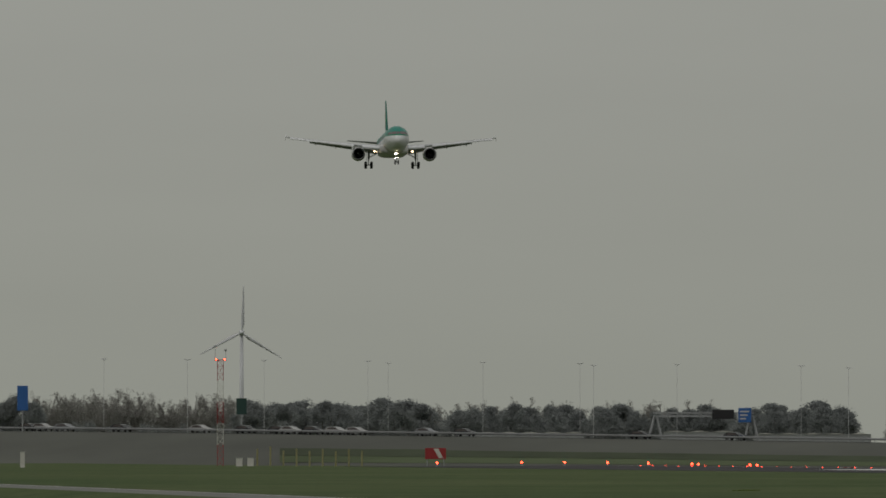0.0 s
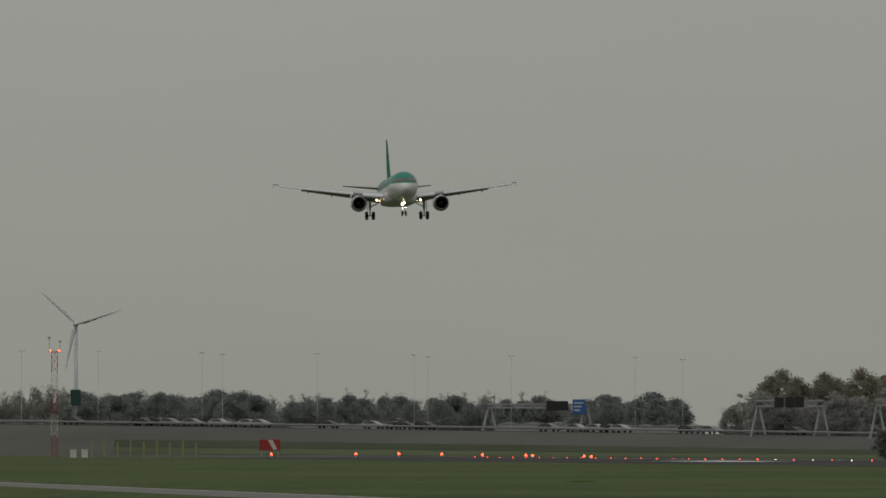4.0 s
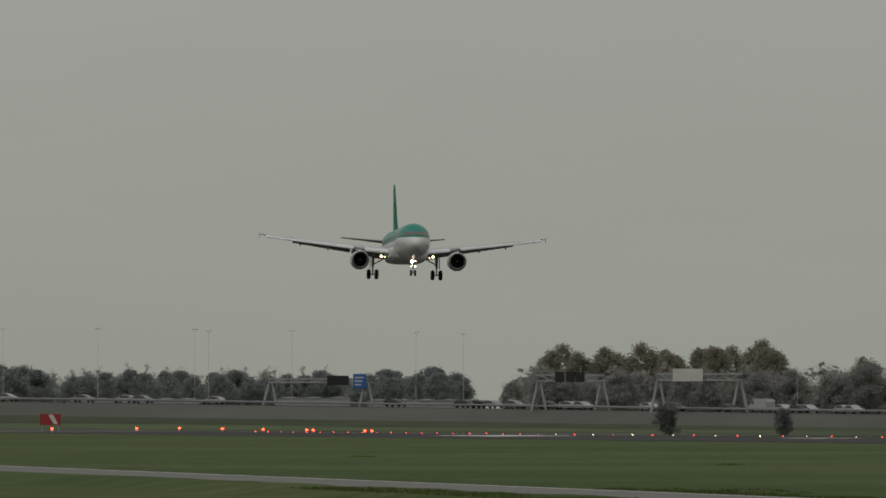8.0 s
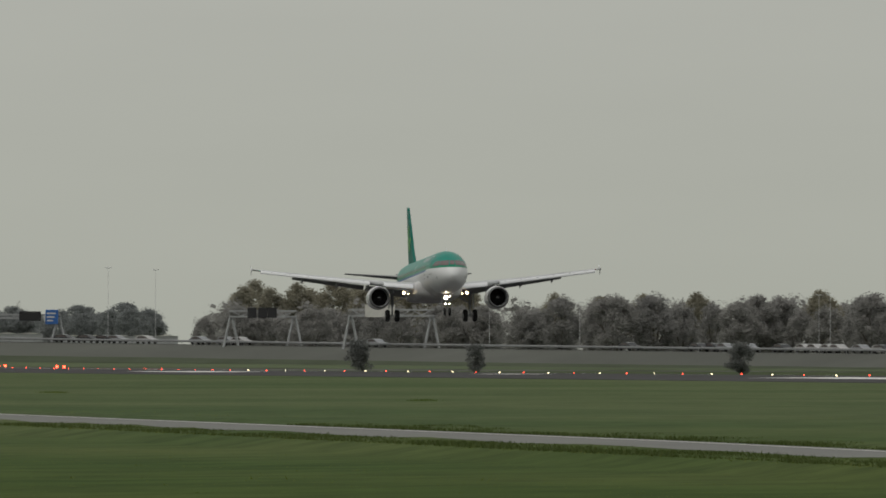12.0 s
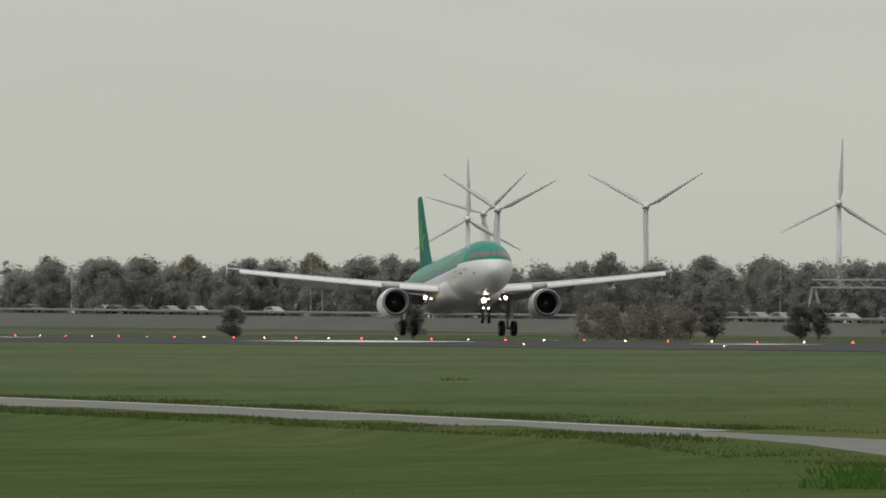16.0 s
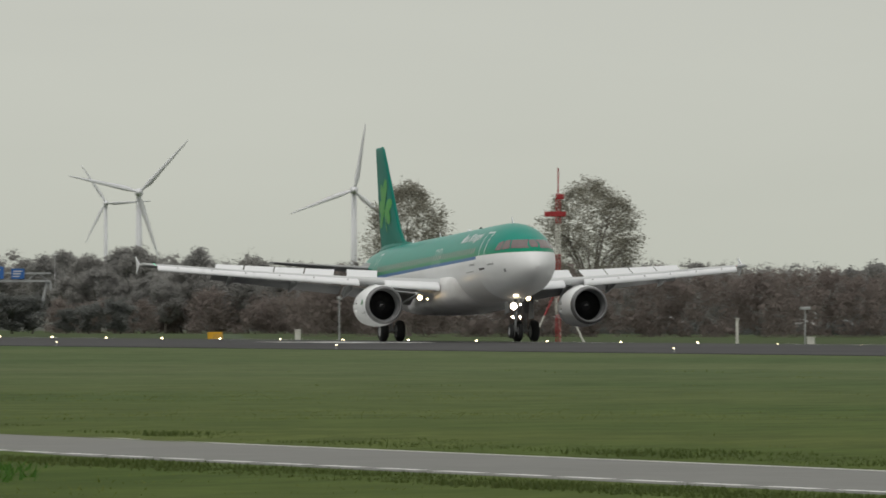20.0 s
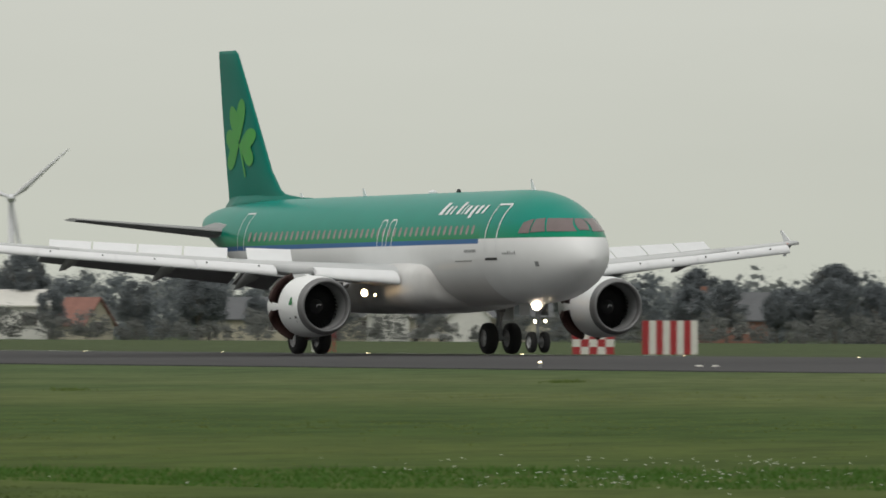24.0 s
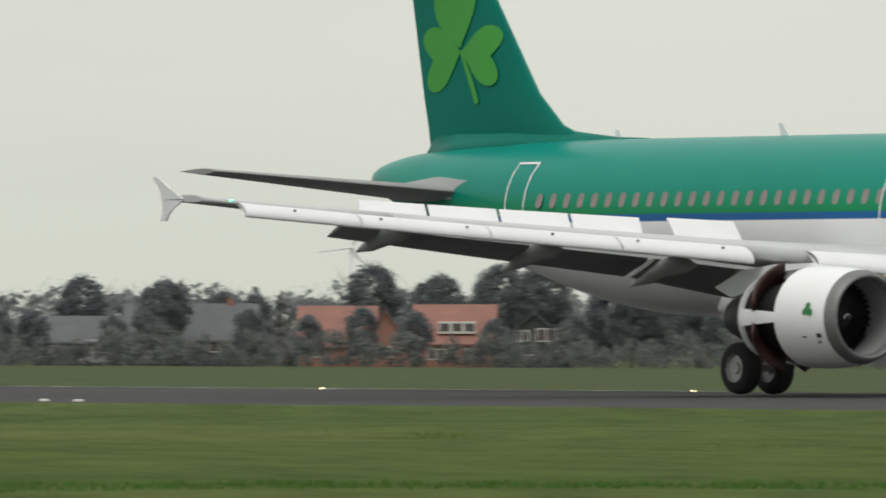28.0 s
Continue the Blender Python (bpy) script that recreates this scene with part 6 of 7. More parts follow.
m3 = lattice_mast(15.16, 900, 10.6, 0.32, 5, True, (), "red and white lattice mast on splayed stays")
for z, x0, x1 in ((9.0, -0.95, 0.55), (10.2, -0.1, 0.4)):
    bm = bmesh.new()
    box(bm, (x0, -0.2, z), (x1, 0.2, z + 0.35), None, 0.03)
    part("antenna_box", bm, "red", m3, "dull red antenna box")
bm = bmesh.new()
tube(bm, (0, 0, 10.6), (0, 0, 12.4), 0.05, k=8)
part("top_pole", bm, "red", m3)
m4 = lattice_mast(21.87, 800, 7.6, 0.42, 5, False, (), "red and white instrument mast with a head of sensors")
bm = bmesh.new()
box(bm, (-0.6, -0.25, 7.6), (0.5, 0.25, 8.5), None, 0.08)
part("sensor_head", bm, "galv", m4)
bm = bmesh.new()
box(bm, (-1.2, -0.3, 0.0), (-0.5, 0.3, 0.9), None, 0.03)
part("junction_box", bm, "offwhite", m4)

# localiser posts and the red board near the far end
for k in range(9):
    p = at(4.50 + 0.058 * k, 1880)
    bm = bmesh.new()
    tube(bm, (0, 0, -0.2), (0, 0, 2.5 + 0.3 * (k % 2)), 0.13, k=8)
    po = part("antenna_post", bm, "post_yellow", None, "pale yellow antenna post in a row", False, "", "post")
    po["group"] = "antenna posts"
    po.location = (p.x, p.y, ground_z(p.x))
p = at(5.29, 1860)
g = empty("arrow_board", facing(5.29, 1860, ground_z(p.x)), "square red board with a white slanted stripe", "board")
bm = bmesh.new()
box(bm, (-1.5, -0.06, 1.35), (1.5, 0.06, 2.95), None, 0.02)
part("panel", bm, "red", g)
bm = bmesh.new()
rings(bm, [[(x, y, z) for x, z in ((-0.3, 2.85), (0.4, 2.85), (1.1, 1.5), (0.5, 1.5))] for y in (-0.09, -0.062)])
part("white_stripe", bm, "offwhite", g)
for x in (-1.2, 1.2):
    bm = bmesh.new()
    tube(bm, (x, 0.1, -0.2), (x, 0.1, 2.4), 0.07, k=6)
    part("leg", bm, "galv", g)
# small cabinets and markers near the masts
for az, d, w, h in ((4.42, 1835, 0.9, 1.1), (4.47, 1835, 0.9, 1.1), (3.46, 1700, 0.6, 2.0), (14.006, 900, 0.4, 0.95), (16.28, 930, 0.55, 0.7), (15.954, 930, 0.2, 2.0)):
    p = at(az, d)
    bm = bmesh.new()
    box(bm, (-w / 2, -w / 2, -0.05), (w / 2, w / 2, h), None, 0.03)
    box(bm, (-w / 2 - 0.04, -w / 2 - 0.04, h + 0.005), (w / 2 + 0.04, w / 2 + 0.04, h + 0.07), None, 0.01)
    c = part("field_cabinet", bm, "offwhite", None, "small off-white equipment cabinet on the grass", False, "", "cabinet")
    c.matrix_world = facing(az, d, ground_z(p.x))
for az, d in ((13.64, 950), (20.04, 860)):
    p = at(az, d)
    bm = bmesh.new()
    box(bm, (-0.55, -0.08, 0.25), (0.55, 0.08, 0.8), None, 0.02)
    for x in (-0.4, 0.4):
        tube(bm, (x, 0, -0.1), (x, 0, 0.3), 0.04, k=6)
    c = part("taxi_sign", bm, "yellow", None, "low yellow airfield direction sign", False, "", "sign")
    c.matrix_world = facing(az, d, ground_z(p.x))

for az, d, h, arms in ((14.19, 900, 3.1, 0), (16.255, 930, 2.7, 1)):
    p = at(az, d)
    g = empty("lamp_post", facing(az, d, ground_z(p.x)), "thin pale airfield post with a small head", "post", "airfield posts")
    bm = bmesh.new()
    tube(bm, (0, 0, -0.1), (0, 0, h), 0.06, 0.05, 8)
    part("pole", bm, "galv", g)
    bm = bmesh.new()
    box(bm, (-0.16 - 0.24 * arms, -0.1, h), (0.16 + 0.24 * arms, 0.1, h + 0.22), None, 0.03)
    part("head", bm, "galv", g)


def site_box(az, d, w, h, dep):
    """A yellow ribbed site container with a rim."""
    p = at(az, d)
    g = empty("site_container", facing(az, d, ground_z(p.x)), "yellow ribbed site container by the barn", "container", "site containers")
    bm = bmesh.new()
    rings(bm, [[(-w / 2 + 0.25, y, 0), (w / 2 - 0.25, y, 0), (w / 2, y, h), (-w / 2, y, h)] for y in (0, dep)])
    part("body", bm, "yellow", g)
    bm = bmesh.new()
    box(bm, (-w / 2 - 0.06, -0.06, h + 0.004), (w / 2 + 0.06, dep + 0.06, h + 0.12), None, 0.02)
    part("rim", bm, "yellow", g)
    for k in range(4):
        bm = bmesh.new()
        x = (k - 1.5) * w / 5
        box(bm, (x - 0.05, -0.07, 0.1), (x + 0.05, -0.004, h - 0.05))
        part("rib", bm, "yellow", g)


site_box(17.167, 1364, 2.1, 1.5, 2.0)
site_box(17.03, 1364, 1.4, 0.9, 1.6)

# ---- village houses ----
M["wall_white"] = material("white_render", (0.66, 0.66, 0.63), 0.8, vary=0.1, grain=2, large=0.2)
M["wall_brick"] = material("red_brick", (0.26, 0.13, 0.095), 0.85, vary=0.25, grain=3, large=0.3)
M["wall_dark"] = material("dark_boarding", (0.045, 0.05, 0.05), 0.8, vary=0.2, grain=3, large=0.3)
M["wall_cream"] = material("cream_render", (0.46, 0.43, 0.34), 0.8, vary=0.12, grain=2, large=0.2)
M["tile_orange"] = material("orange_roof_tiles", (0.26, 0.125, 0.10), 0.75, vary=0.25, grain=4, large=0.5)
M["tile_grey"] = material("grey_roof_tiles", (0.105, 0.11, 0.118), 0.75, vary=0.2, grain=4, large=0.5)
M["tile_red"] = material("dull_red_roof_tiles", (0.24, 0.10, 0.07), 0.8, vary=0.25, grain=4, large=0.5)


def house(az, d, w, dep, eave, ridge, wall, roof, label, gable=False, windows=(), chimney=None, dormer=None, turn=0.0):
    """A house that faces the airfield: eaves side, or gable end if gable is set."""
    p = at(az, d)
    g = empty("house", facing(az, d, ground_z(p.x)) @ Matrix.Rotation(radians(turn), 4, "Z"), label, "house", "village houses")
    bm = bmesh.new()
    if gable:
        prof = [(-w / 2, -0.2), (w / 2, -0.2), (w / 2, eave), (0, ridge - 0.1), (-w / 2, eave)]
        rings(bm, [[(x, y, z) for x, z in prof] for y in (0, dep)])
    else:
        prof = [(0, -0.2), (dep, -0.2), (dep, eave), (dep / 2, ridge - 0.1), (0, eave)]
        rings(bm, [[(x, y, z) for y, z in prof] for x in (-w / 2, w / 2)])
    bmesh.ops.recalc_face_normals(bm, faces=bm.faces[:])
    part("wall", bm, wall, g)
    o = 0.35
    for sg in (-1, 1):
        bm = bmesh.new()
        if gable:
            k = (ridge - eave) / (w / 2)
            a, b = (0, ridge), (sg * (w / 2 + o), eave - o * k)
            rings(bm, [[(x, y, z) for x, z in (a, b, (b[0], b[1] + 0.16), (0, ridge + 0.16))] for y in (-o, dep + o)])
        else:
            k = (ridge - eave) / (dep / 2)
            m0 = dep / 2
            b = m0 + sg * (m0 + o)
            zb = eave - o * k
            rings(bm, [[(x, y, z) for y, z in ((m0, ridge), (b, zb), (b, zb + 0.16), (m0, ridge + 0.16))] for x in (-w / 2 - o, w / 2 + o)])
        bmesh.ops.recalc_face_normals(bm, faces=bm.faces[:])
        part("roof", bm, roof, g)
    for x, z, ww, hh in windows:
        bm = bmesh.new()
        box(bm, (x - ww / 2, -0.06, z), (x + ww / 2, 0.04, z + hh))
        wd = part("window", bm, "offwhite", g, "white-framed window")
        n = max(1, round(ww / 1.0))
        for i in range(n):
            x0 = x - ww / 2 + 0.1 + i * (ww - 0.1) / n
            bm = bmesh.new()
            box(bm, (x0, -0.075, z + 0.1), (x0 + (ww - 0.1) / n - 0.1, -0.062, z + hh - 0.1))
            part("pane", bm, "glass", wd)
    if chimney is not None:
        bm = bmesh.new()
        box(bm, (chimney - 0.35, dep / 2 - 0.3, ridge - 0.6), (chimney + 0.35, dep / 2 + 0.3, ridge + 0.8), None, 0.03)
        part("chimney", bm, "wall_brick", g)
    if dormer:
        x, z, ww, hh = dormer
        bm = bmesh.new()
        box(bm, (x - ww / 2, 0.3, z), (x + ww / 2, dep / 2, z + hh), None, 0.03)
        dm = part("dormer", bm, "offwhite", g, "white flat-roofed dormer")
        for i in range(3):
            bm = bmesh.new()
            box(bm, (x - ww / 2 + 0.15 + i * ww / 3, 0.27, z + 0.25), (x - ww / 2 + (i + 1) * ww / 3 - 0.15, 0.296, z + hh - 0.2))
            part("pane", bm, "glass", dm)
    return g


house(17.13, 1385, 6.2, 9, 2.2, 6.0, "wall_dark", "tile_grey", "dark boarded barn house with white trim", True, ((0, 2.6, 1.2, 1.2), (-1.5, 0.8, 1.0, 1.2)))
house(18.10, 1400, 18, 9, 2.4, 5.0, "wall_dark", "tile_grey", "long low grey-roofed farm shed", False, ((-5, 1.0, 1.0, 1.2), (2, 1.0, 1.0, 1.2)))
house(18.56, 1375, 6.4, 9, 2.6, 5.2, "wall_white", "tile_grey", "white gabled house with a dark door", True, ((0.4, 0.4, 2.6, 2.2),))
house(19.4, 1400, 11, 8, 2.8, 6.0, "wall_brick", "tile_red", "brick farmhouse with a dull red roof", False, ((-3, 1, 1.4, 1.3), (2, 1, 1.4, 1.3)), 2.0)
house(20.44, 1385, 9, 8, 3.6, 5.2, "wall_white", "offwhite", "white house with a pale roof", False, ((-2.6, 1.4, 1.6, 1.3), (2.2, 1.4, 1.8, 1.3), (-2.6, 0.2, 1.6, 0.7)))
house(20.84, 1380, 3.8, 5.5, 1.9, 4.4, "wall_cream", "tile_orange", "small cream house with an orange roof", True, ((0, 0.8, 1.4, 1.2),), None, None, 38)
house(21.5, 1410, 11, 8, 2.4, 4.6, "wall_cream", "tile_grey", "pale long house half hidden by trees", False, ((-4, 1, 1.6, 1.2), (3, 1, 1.6, 1.2)))
house(22.18, 1395, 13, 9, 2.7, 4.6, "wall_cream", "tile_grey", "low cream bungalow with a pale gable", False, ((-3.5, 1.0, 2.0, 1.3), (2.5, 1.0, 2.0, 1.3)))
house(22.12, 1392, 4.6, 2.6, 2.7, 4.7, "wall_white", "offwhite", "white gabled porch of a bungalow", True)
house(22.55, 1395, 14, 9, 2.7, 4.7, "wall_cream", "tile_grey", "low cream bungalow with a pale gable", False, ((-3.5, 1.0, 2.0, 1.3), (2.5, 1.0, 2.0, 1.3)))
house(22.48, 1392, 4.6, 2.6, 2.7, 4.8, "wall_white", "offwhite", "white gabled porch of a bungalow", True)
house(23.6, 1412, 10, 8, 2.6, 5.4, "wall_brick", "tile_grey", "brick house behind garden trees", False, ((-2, 1, 1.6, 1.3), (2, 1, 1.6, 1.3)), -2)
house(24.3, 1400, 8, 8, 2.8, 6.2, "wall_dark", "tile_grey", "dark house behind garden trees", True, ((0, 3.2, 1.4, 1.1),))
house(25.08, 1395, 8.5, 8, 2.6, 5.6, "wall_dark", "tile_grey", "dark-roofed house with white eaves", False, ((-1, 1.2, 1.4, 1.2),))
house(25.40, 1385, 6.2, 8, 3.4, 6.4, "wall_white", "offwhite", "white two-storey house with a pale roof", True, ((-0.5, 3.2, 3.0, 1.1), (1.2, 0.9, 1.4, 1.2)))
house(25.66, 1385, 6.6, 8, 3.4, 6.2, "wall_white", "offwhite", "white two-storey house with a pale roof", True, ((-1.6, 2.2, 1.6, 1.1), (1.4, 2.2, 2.0, 1.1)))
house(26.2, 1400, 9, 8, 3.0, 6.0, "wall_brick", "tile_grey", "brick house half hidden by trees", False, ((-2, 1, 1.6, 1.3), (2, 1, 1.6, 1.3)))
house(26.64, 1380, 2.6, 5, 2.8, 3.6, "wall_white", "offwhite", "small white outbuilding behind the hedge", True)
house(26.92, 1385, 5.4, 7, 2.2, 5.8, "wall_dark", "tile_orange", "dark gabled house with an orange roof", True, ((0, 2.6, 1.2, 1.2),), None, None, 40)
house(27.6, 1400, 10, 8, 3.0, 6.4, "wall_cream", "tile_grey", "cream house behind trees", False, ((-2, 1, 1.6, 1.3), (2, 1, 1.6, 1.3)))
house(28.25, 1395, 12, 8, 3.2, 5.4, "wall_cream", "tile_grey", "low cream house with a grey roof", False, ((-3, 1, 1.6, 1.3), (3, 1, 1.6, 1.3)))
house(28.95, 1390, 15, 8, 5.0, 7.8, "wall_brick", "tile_red", "brick terrace with white windows", False, ((-5.5, 3.4, 3.2, 1.4), (0, 3.4, 3.2, 1.4), (5.5, 3.4, 3.2, 1.4), (-5.5, 0.6, 3.2, 1.6), (0, 0.6, 3.2, 1.6), (5.5, 0.6, 3.2, 1.6)), 3.0)
house(29.55, 1395, 9, 8, 4.6, 7.2, "wall_brick", "tile_grey", "brick house with a grey roof", False, ((-2, 3, 1.6, 1.3), (2, 3, 1.6, 1.3)))
house(29.98, 1385, 5.4, 6, 3.2, 3.9, "wall_brick", "tile_grey", "small red brick building", False, ((-1, 1.2, 1.2, 1.2), (1.2, 1.2, 1.2, 1.2)))
house(30.32, 1390, 8.5, 8, 2.6, 4.8, "wall_cream", "tile_grey", "cream gabled house beside trees", True, ((0, 1.0, 1.6, 1.2),))
house(31.0, 1395, 12, 8, 2.8, 5.4, "wall_white", "tile_grey", "pale house half hidden by trees", False, ((-3, 1, 1.6, 1.3), (3, 1, 1.6, 1.3)))
house(32.2, 1400, 10, 8, 2.8, 5.6, "wall_brick", "tile_grey", "brick house half hidden by trees", False, ((-3, 1, 1.6, 1.3), (3, 1, 1.6, 1.3)))
house(33.5, 1400, 10, 8, 2.8, 5.6, "wall_cream", "tile_red", "cream house half hidden by trees", False, ((-3, 1, 1.6, 1.3), (3, 1, 1.6, 1.3)))
house(34.40, 1390, 9.5, 8, 2.6, 5.2, "wall_dark", "tile_grey", "dark grey-roofed house with white windows", False, ((1.5, 0.8, 1.5, 2.0), (-2.5, 1.4, 1.2, 0.8), (3.6, 1.2, 1.0, 1.0)))
house(34.90, 1390, 14, 9, 2.9, 6.6, "wall_dark", "tile_grey", "long grey-roofed house with pale windows", False, ((-3.5, 1.6, 2.0, 1.0), (0, 1.6, 1.6, 1.0), (3, 1.5, 2.2, 1.2)), 4.2)
house(35.55, 1385, 8.0, 8, 2.4, 6.4, "wall_brick", "tile_orange", "orange-roofed house with side gable", False, ((-2, 1, 1.4, 1.2), (2, 1, 1.4, 1.2)))
house(35.76, 1382, 5.0, 8, 2.4, 6.0, "wall_brick", "tile_orange", "orange-roofed cross wing of a house", True, ((0, 1, 1.4, 1.2),))
house(36.07, 1385, 8.4, 8, 2.7, 6.6, "wall_brick", "tile_orange", "orange-tiled house with a white dormer", False, ((-2, 0.8, 2.0, 1.2), (2, 0.8, 2.0, 1.2)), None, (0.2, 3.6, 4.0, 1.3))
house(36.42, 1383, 8.6, 8, 2.2, 5.8, "wall_dark", "tile_grey", "dark boarded house with white windows", True, ((-1.3, 2.8, 1.7, 1.2), (1.3, 2.8, 2.2, 1.4), (-0.6, 0.8, 1.8, 0.6)))
# parked cars along the village street
for i, (az, col) in enumerate(((16.2, "s"), (16.45, "w"), (18.02, "w"), (18.12, "w"), (18.22, "s"), (18.32, "w"), (22.3, "w"), (22.6, "s"), (25.5, "w"), (28.7, "s"), (29.9, "b"), (34.5, "s"))):
    p = at(az, 1362 if az > 17 else 1840)
    c = copy_thing(CARS[col], Matrix.Translation((p.x, p.y, ground_z(p.x))) @ Matrix.Rotation(radians(-az + (180 if i % 2 else 0)), 4, "Z"))
    tagged(c, {"w": "white hatchback car parked by the hedge", "s": "silver-grey car parked by the hedge", "d": "dark saloon car parked by the hedge", "b": "dark blue car parked by the hedge"}[col], "car", "parked cars")

# office tower and flat-roofed blocks far behind
M["tower_panel"] = material("pale_blue_cladding", (0.45, 0.49, 0.52), 0.6, vary=0.06, grain=0.5, large=0.05)
M["tower_side"] = material("grey_blue_cladding", (0.26, 0.30, 0.34), 0.6, vary=0.06, grain=0.5, large=0.05)
M["tower_glass"] = material("tower_glass", (0.29, 0.33, 0.36), 0.25, vary=0.1, grain=1, large=0.2)
d = 2500
g = empty("office_tower", facing(27.23, d, ground_z(at(27.23, d).x)), "pale blue-grey office tower with hexagonal windows", "building")
bm = bmesh.new()
box(bm, (-11.5, 0, -0.5), (16, 24, 24.6), None, 0.1)
part("wall", bm, "tower_panel", g)
bm = bmesh.new()
box(bm, (-16.2, 4, -0.5), (-11.52, 22, 24.2), None, 0.1)
part("side_wing", bm, "tower_side", g)
bm = bmesh.new()
box(bm, (-3, 6, 24.6), (6, 16, 26.2), None, 0.1)
part("plant_room", bm, "offwhite", g)
hexm = None
for r in range(9):
    for c in range(10):
        bm = bmesh.new()
        if hexm is None:
            rings(bm, [[(0.95 * math.cos(math.pi / 3 * i), y, 0.75 * math.sin(math.pi / 3 * i)) for i in range(6)] for y in (-0.12, 0.02)])
            wn2 = part("window", bm, "tower_glass", g)
            hexm = wn2.data
        else:
            bm.free()
            wn2 = new("window", hexm)
            wn2.parent = g
        wn2.location = (-9.8 + 2.6 * c + (1.3 if r % 2 else 0), 0, 3.2 + 2.3 * r)
for az, w, h in ((28.12, 5, 13.6), (28.95, 26, 12.8), (27.9, 20, 9.5), (26.2, 34, 9.0)):
    g = empty("flat_building", facing(az, 2480, ground_z(at(az, 2480).x)), "distant flat-roofed grey-blue building", "building", "far buildings")
    bm = bmesh.new()
    box(bm, (-w / 2, 0, -0.5), (w / 2, 14, h), None, 0.1)
    part("wall", bm, "tower_side", g)
    bm = bmesh.new()
    box(bm, (-w / 2 - 0.3, -0.3, h + 0.01), (w / 2 + 0.3, 14.3, h + 0.35))
    part("parapet", bm, "tower_panel", g)
# long pale glasshouse roofs behind the motorway
for a0, a1, h in ((5.38, 5.95, 6.2), (6.30, 6.62, 6.6), (6.70, 7.22, 6.2)):
    mid, dd = (a0 + a1) / 2, 2420
    w = radians(a1 - a0) * dd
    g = empty("glasshouse", facing(mid, dd, ground_z(at(mid, dd).x)), "long low pale glasshouse behind the motorway", "glasshouse", "glasshouses")
    bm = bmesh.new()
    box(bm, (-w / 2, 0, -0.3), (w / 2, 20, h), None, 0.05)
    part("wall", bm, "galv", g)
    n = int(w / 4)
    for i in range(n):
        bm = bmesh.new()
        x0, x1 = -w / 2 + w * i / n, -w / 2 + w * (i + 1) / n - 0.1
        rings(bm, [[(x0, y, h + 0.01), (x1, y, h + 0.01), ((x0 + x1) / 2, y, h + 0.22)] for y in (-0.2, 20.2)])
        part("roof_bay", bm, "offwhite", g)

# ---- camera mast, cabinet, bollards and sign near the viewpoint ----
d = 158.5
g = empty("camera_mast", facing(31.90, d, ground_z(83)), "grey steel mast with surveillance cameras and a box", "mast")
bm = bmesh.new()
tube(bm, (0, 0, -0.1), (0, 0, 3.55), 0.062, 0.055, 14)
part("pole", bm, "galv", g, "", True)
for z in (0.95, 1.62, 2.02):
    bm = bmesh.new()
    turned(bm, [(z, 0.068), (z + 0.025, 0.068)], 14, "Z", (0, 0, 0), True)
    part("clamp", bm, "black", g)
bm = bmesh.new()
turned(bm, [(-0.1, 0.105), (0.62, 0.10), (0.655, 0.085)], 16, "Z", (0, 0, 0), True)
part("pole_sleeve", bm, "black", g, "black plastic foot sleeve")
bm = bmesh.new()
box(bm, (-0.09, -0.22, 1.76), (0.60, 0.10, 2.20), None, 0.015)
part("control_box", bm, "offwhite", g, "off-white control box on the mast")
bm = bmesh.new()
box(bm, (-0.095, -0.225, 1.90), (0.12, -0.2215, 2.19))
part("box_door", bm, "offwhite", g)
bm = bmesh.new()
tube(bm, (0.2, -0.05, 1.76), (0.06, 0.0, 1.60), 0.02, k=6)
part("cable", bm, "black", g)
bm = bmesh.new()
tube(bm, (-0.42, 0, 3.62), (0.55, 0, 3.66), 0.028, k=8)
tube(bm, (0, 0, 3.4), (0, 0, 3.72), 0.045, k=10)
part("cross_arm", bm, "galv", g)
for x, z, rz, tilt in ((-0.46, 3.52, 24, -22), (0.30, 3.55, -20, 24), (0.62, 3.68, 4, 3), (-0.16, 3.82, 80, 0)):
    bm = bmesh.new()
    s = 0.7 if x == -0.16 else 1.0
    box(bm, (-0.24 * s, -0.065 * s, -0.065 * s), (0.24 * s, 0.065 * s, 0.065 * s), None, 0.015)
    box(bm, (-0.27 * s, -0.08 * s, 0.068 * s), (0.25 * s, 0.08 * s, 0.085 * s), None, 0.006)
    cm = part("camera_housing", bm, "galv", g, "grey weatherproof camera housing")
    cm.matrix_basis = pose(x, -0.02, z, 0, tilt, rz)
    bm = bmesh.new()
    tube(bm, (x, 0, z - 0.02), (max(-0.4, min(0.5, x * 0.9)), 0, 3.64), 0.018, k=6)
    part("bracket", bm, "galv", g)
# the cabinet
cab = empty("equipment_cabinet", facing(32.10, 157.6, ground_z(83)) @ Matrix.Rotation(radians(-28), 4, "Z"), "weathered off-white equipment cabinet beside the mast", "cabinet")
bm = bmesh.new()
box(bm, (-0.27, -0.27, -0.05), (0.27, 0.27, 1.08), None, 0.012)
part("body", bm, "cab_white", cab)
bm = bmesh.new()
box(bm, (-0.31, -0.31, 1.083), (0.31, 0.31, 1.125), None, 0.01)
part("lid", bm, "galv", cab)
for x in (-0.26, 0.0):
    bm = bmesh.new()
    box(bm, (x + 0.015, -0.284, 0.08), (x + 0.25, -0.2715, 1.04), None, 0.004)
    part("door", bm, "cab_white", cab)
bm = bmesh.new()
box(bm, (-0.02, -0.30, 0.52), (0.012, -0.285, 0.66), None, 0.003)
part("handle", bm, "black", cab)
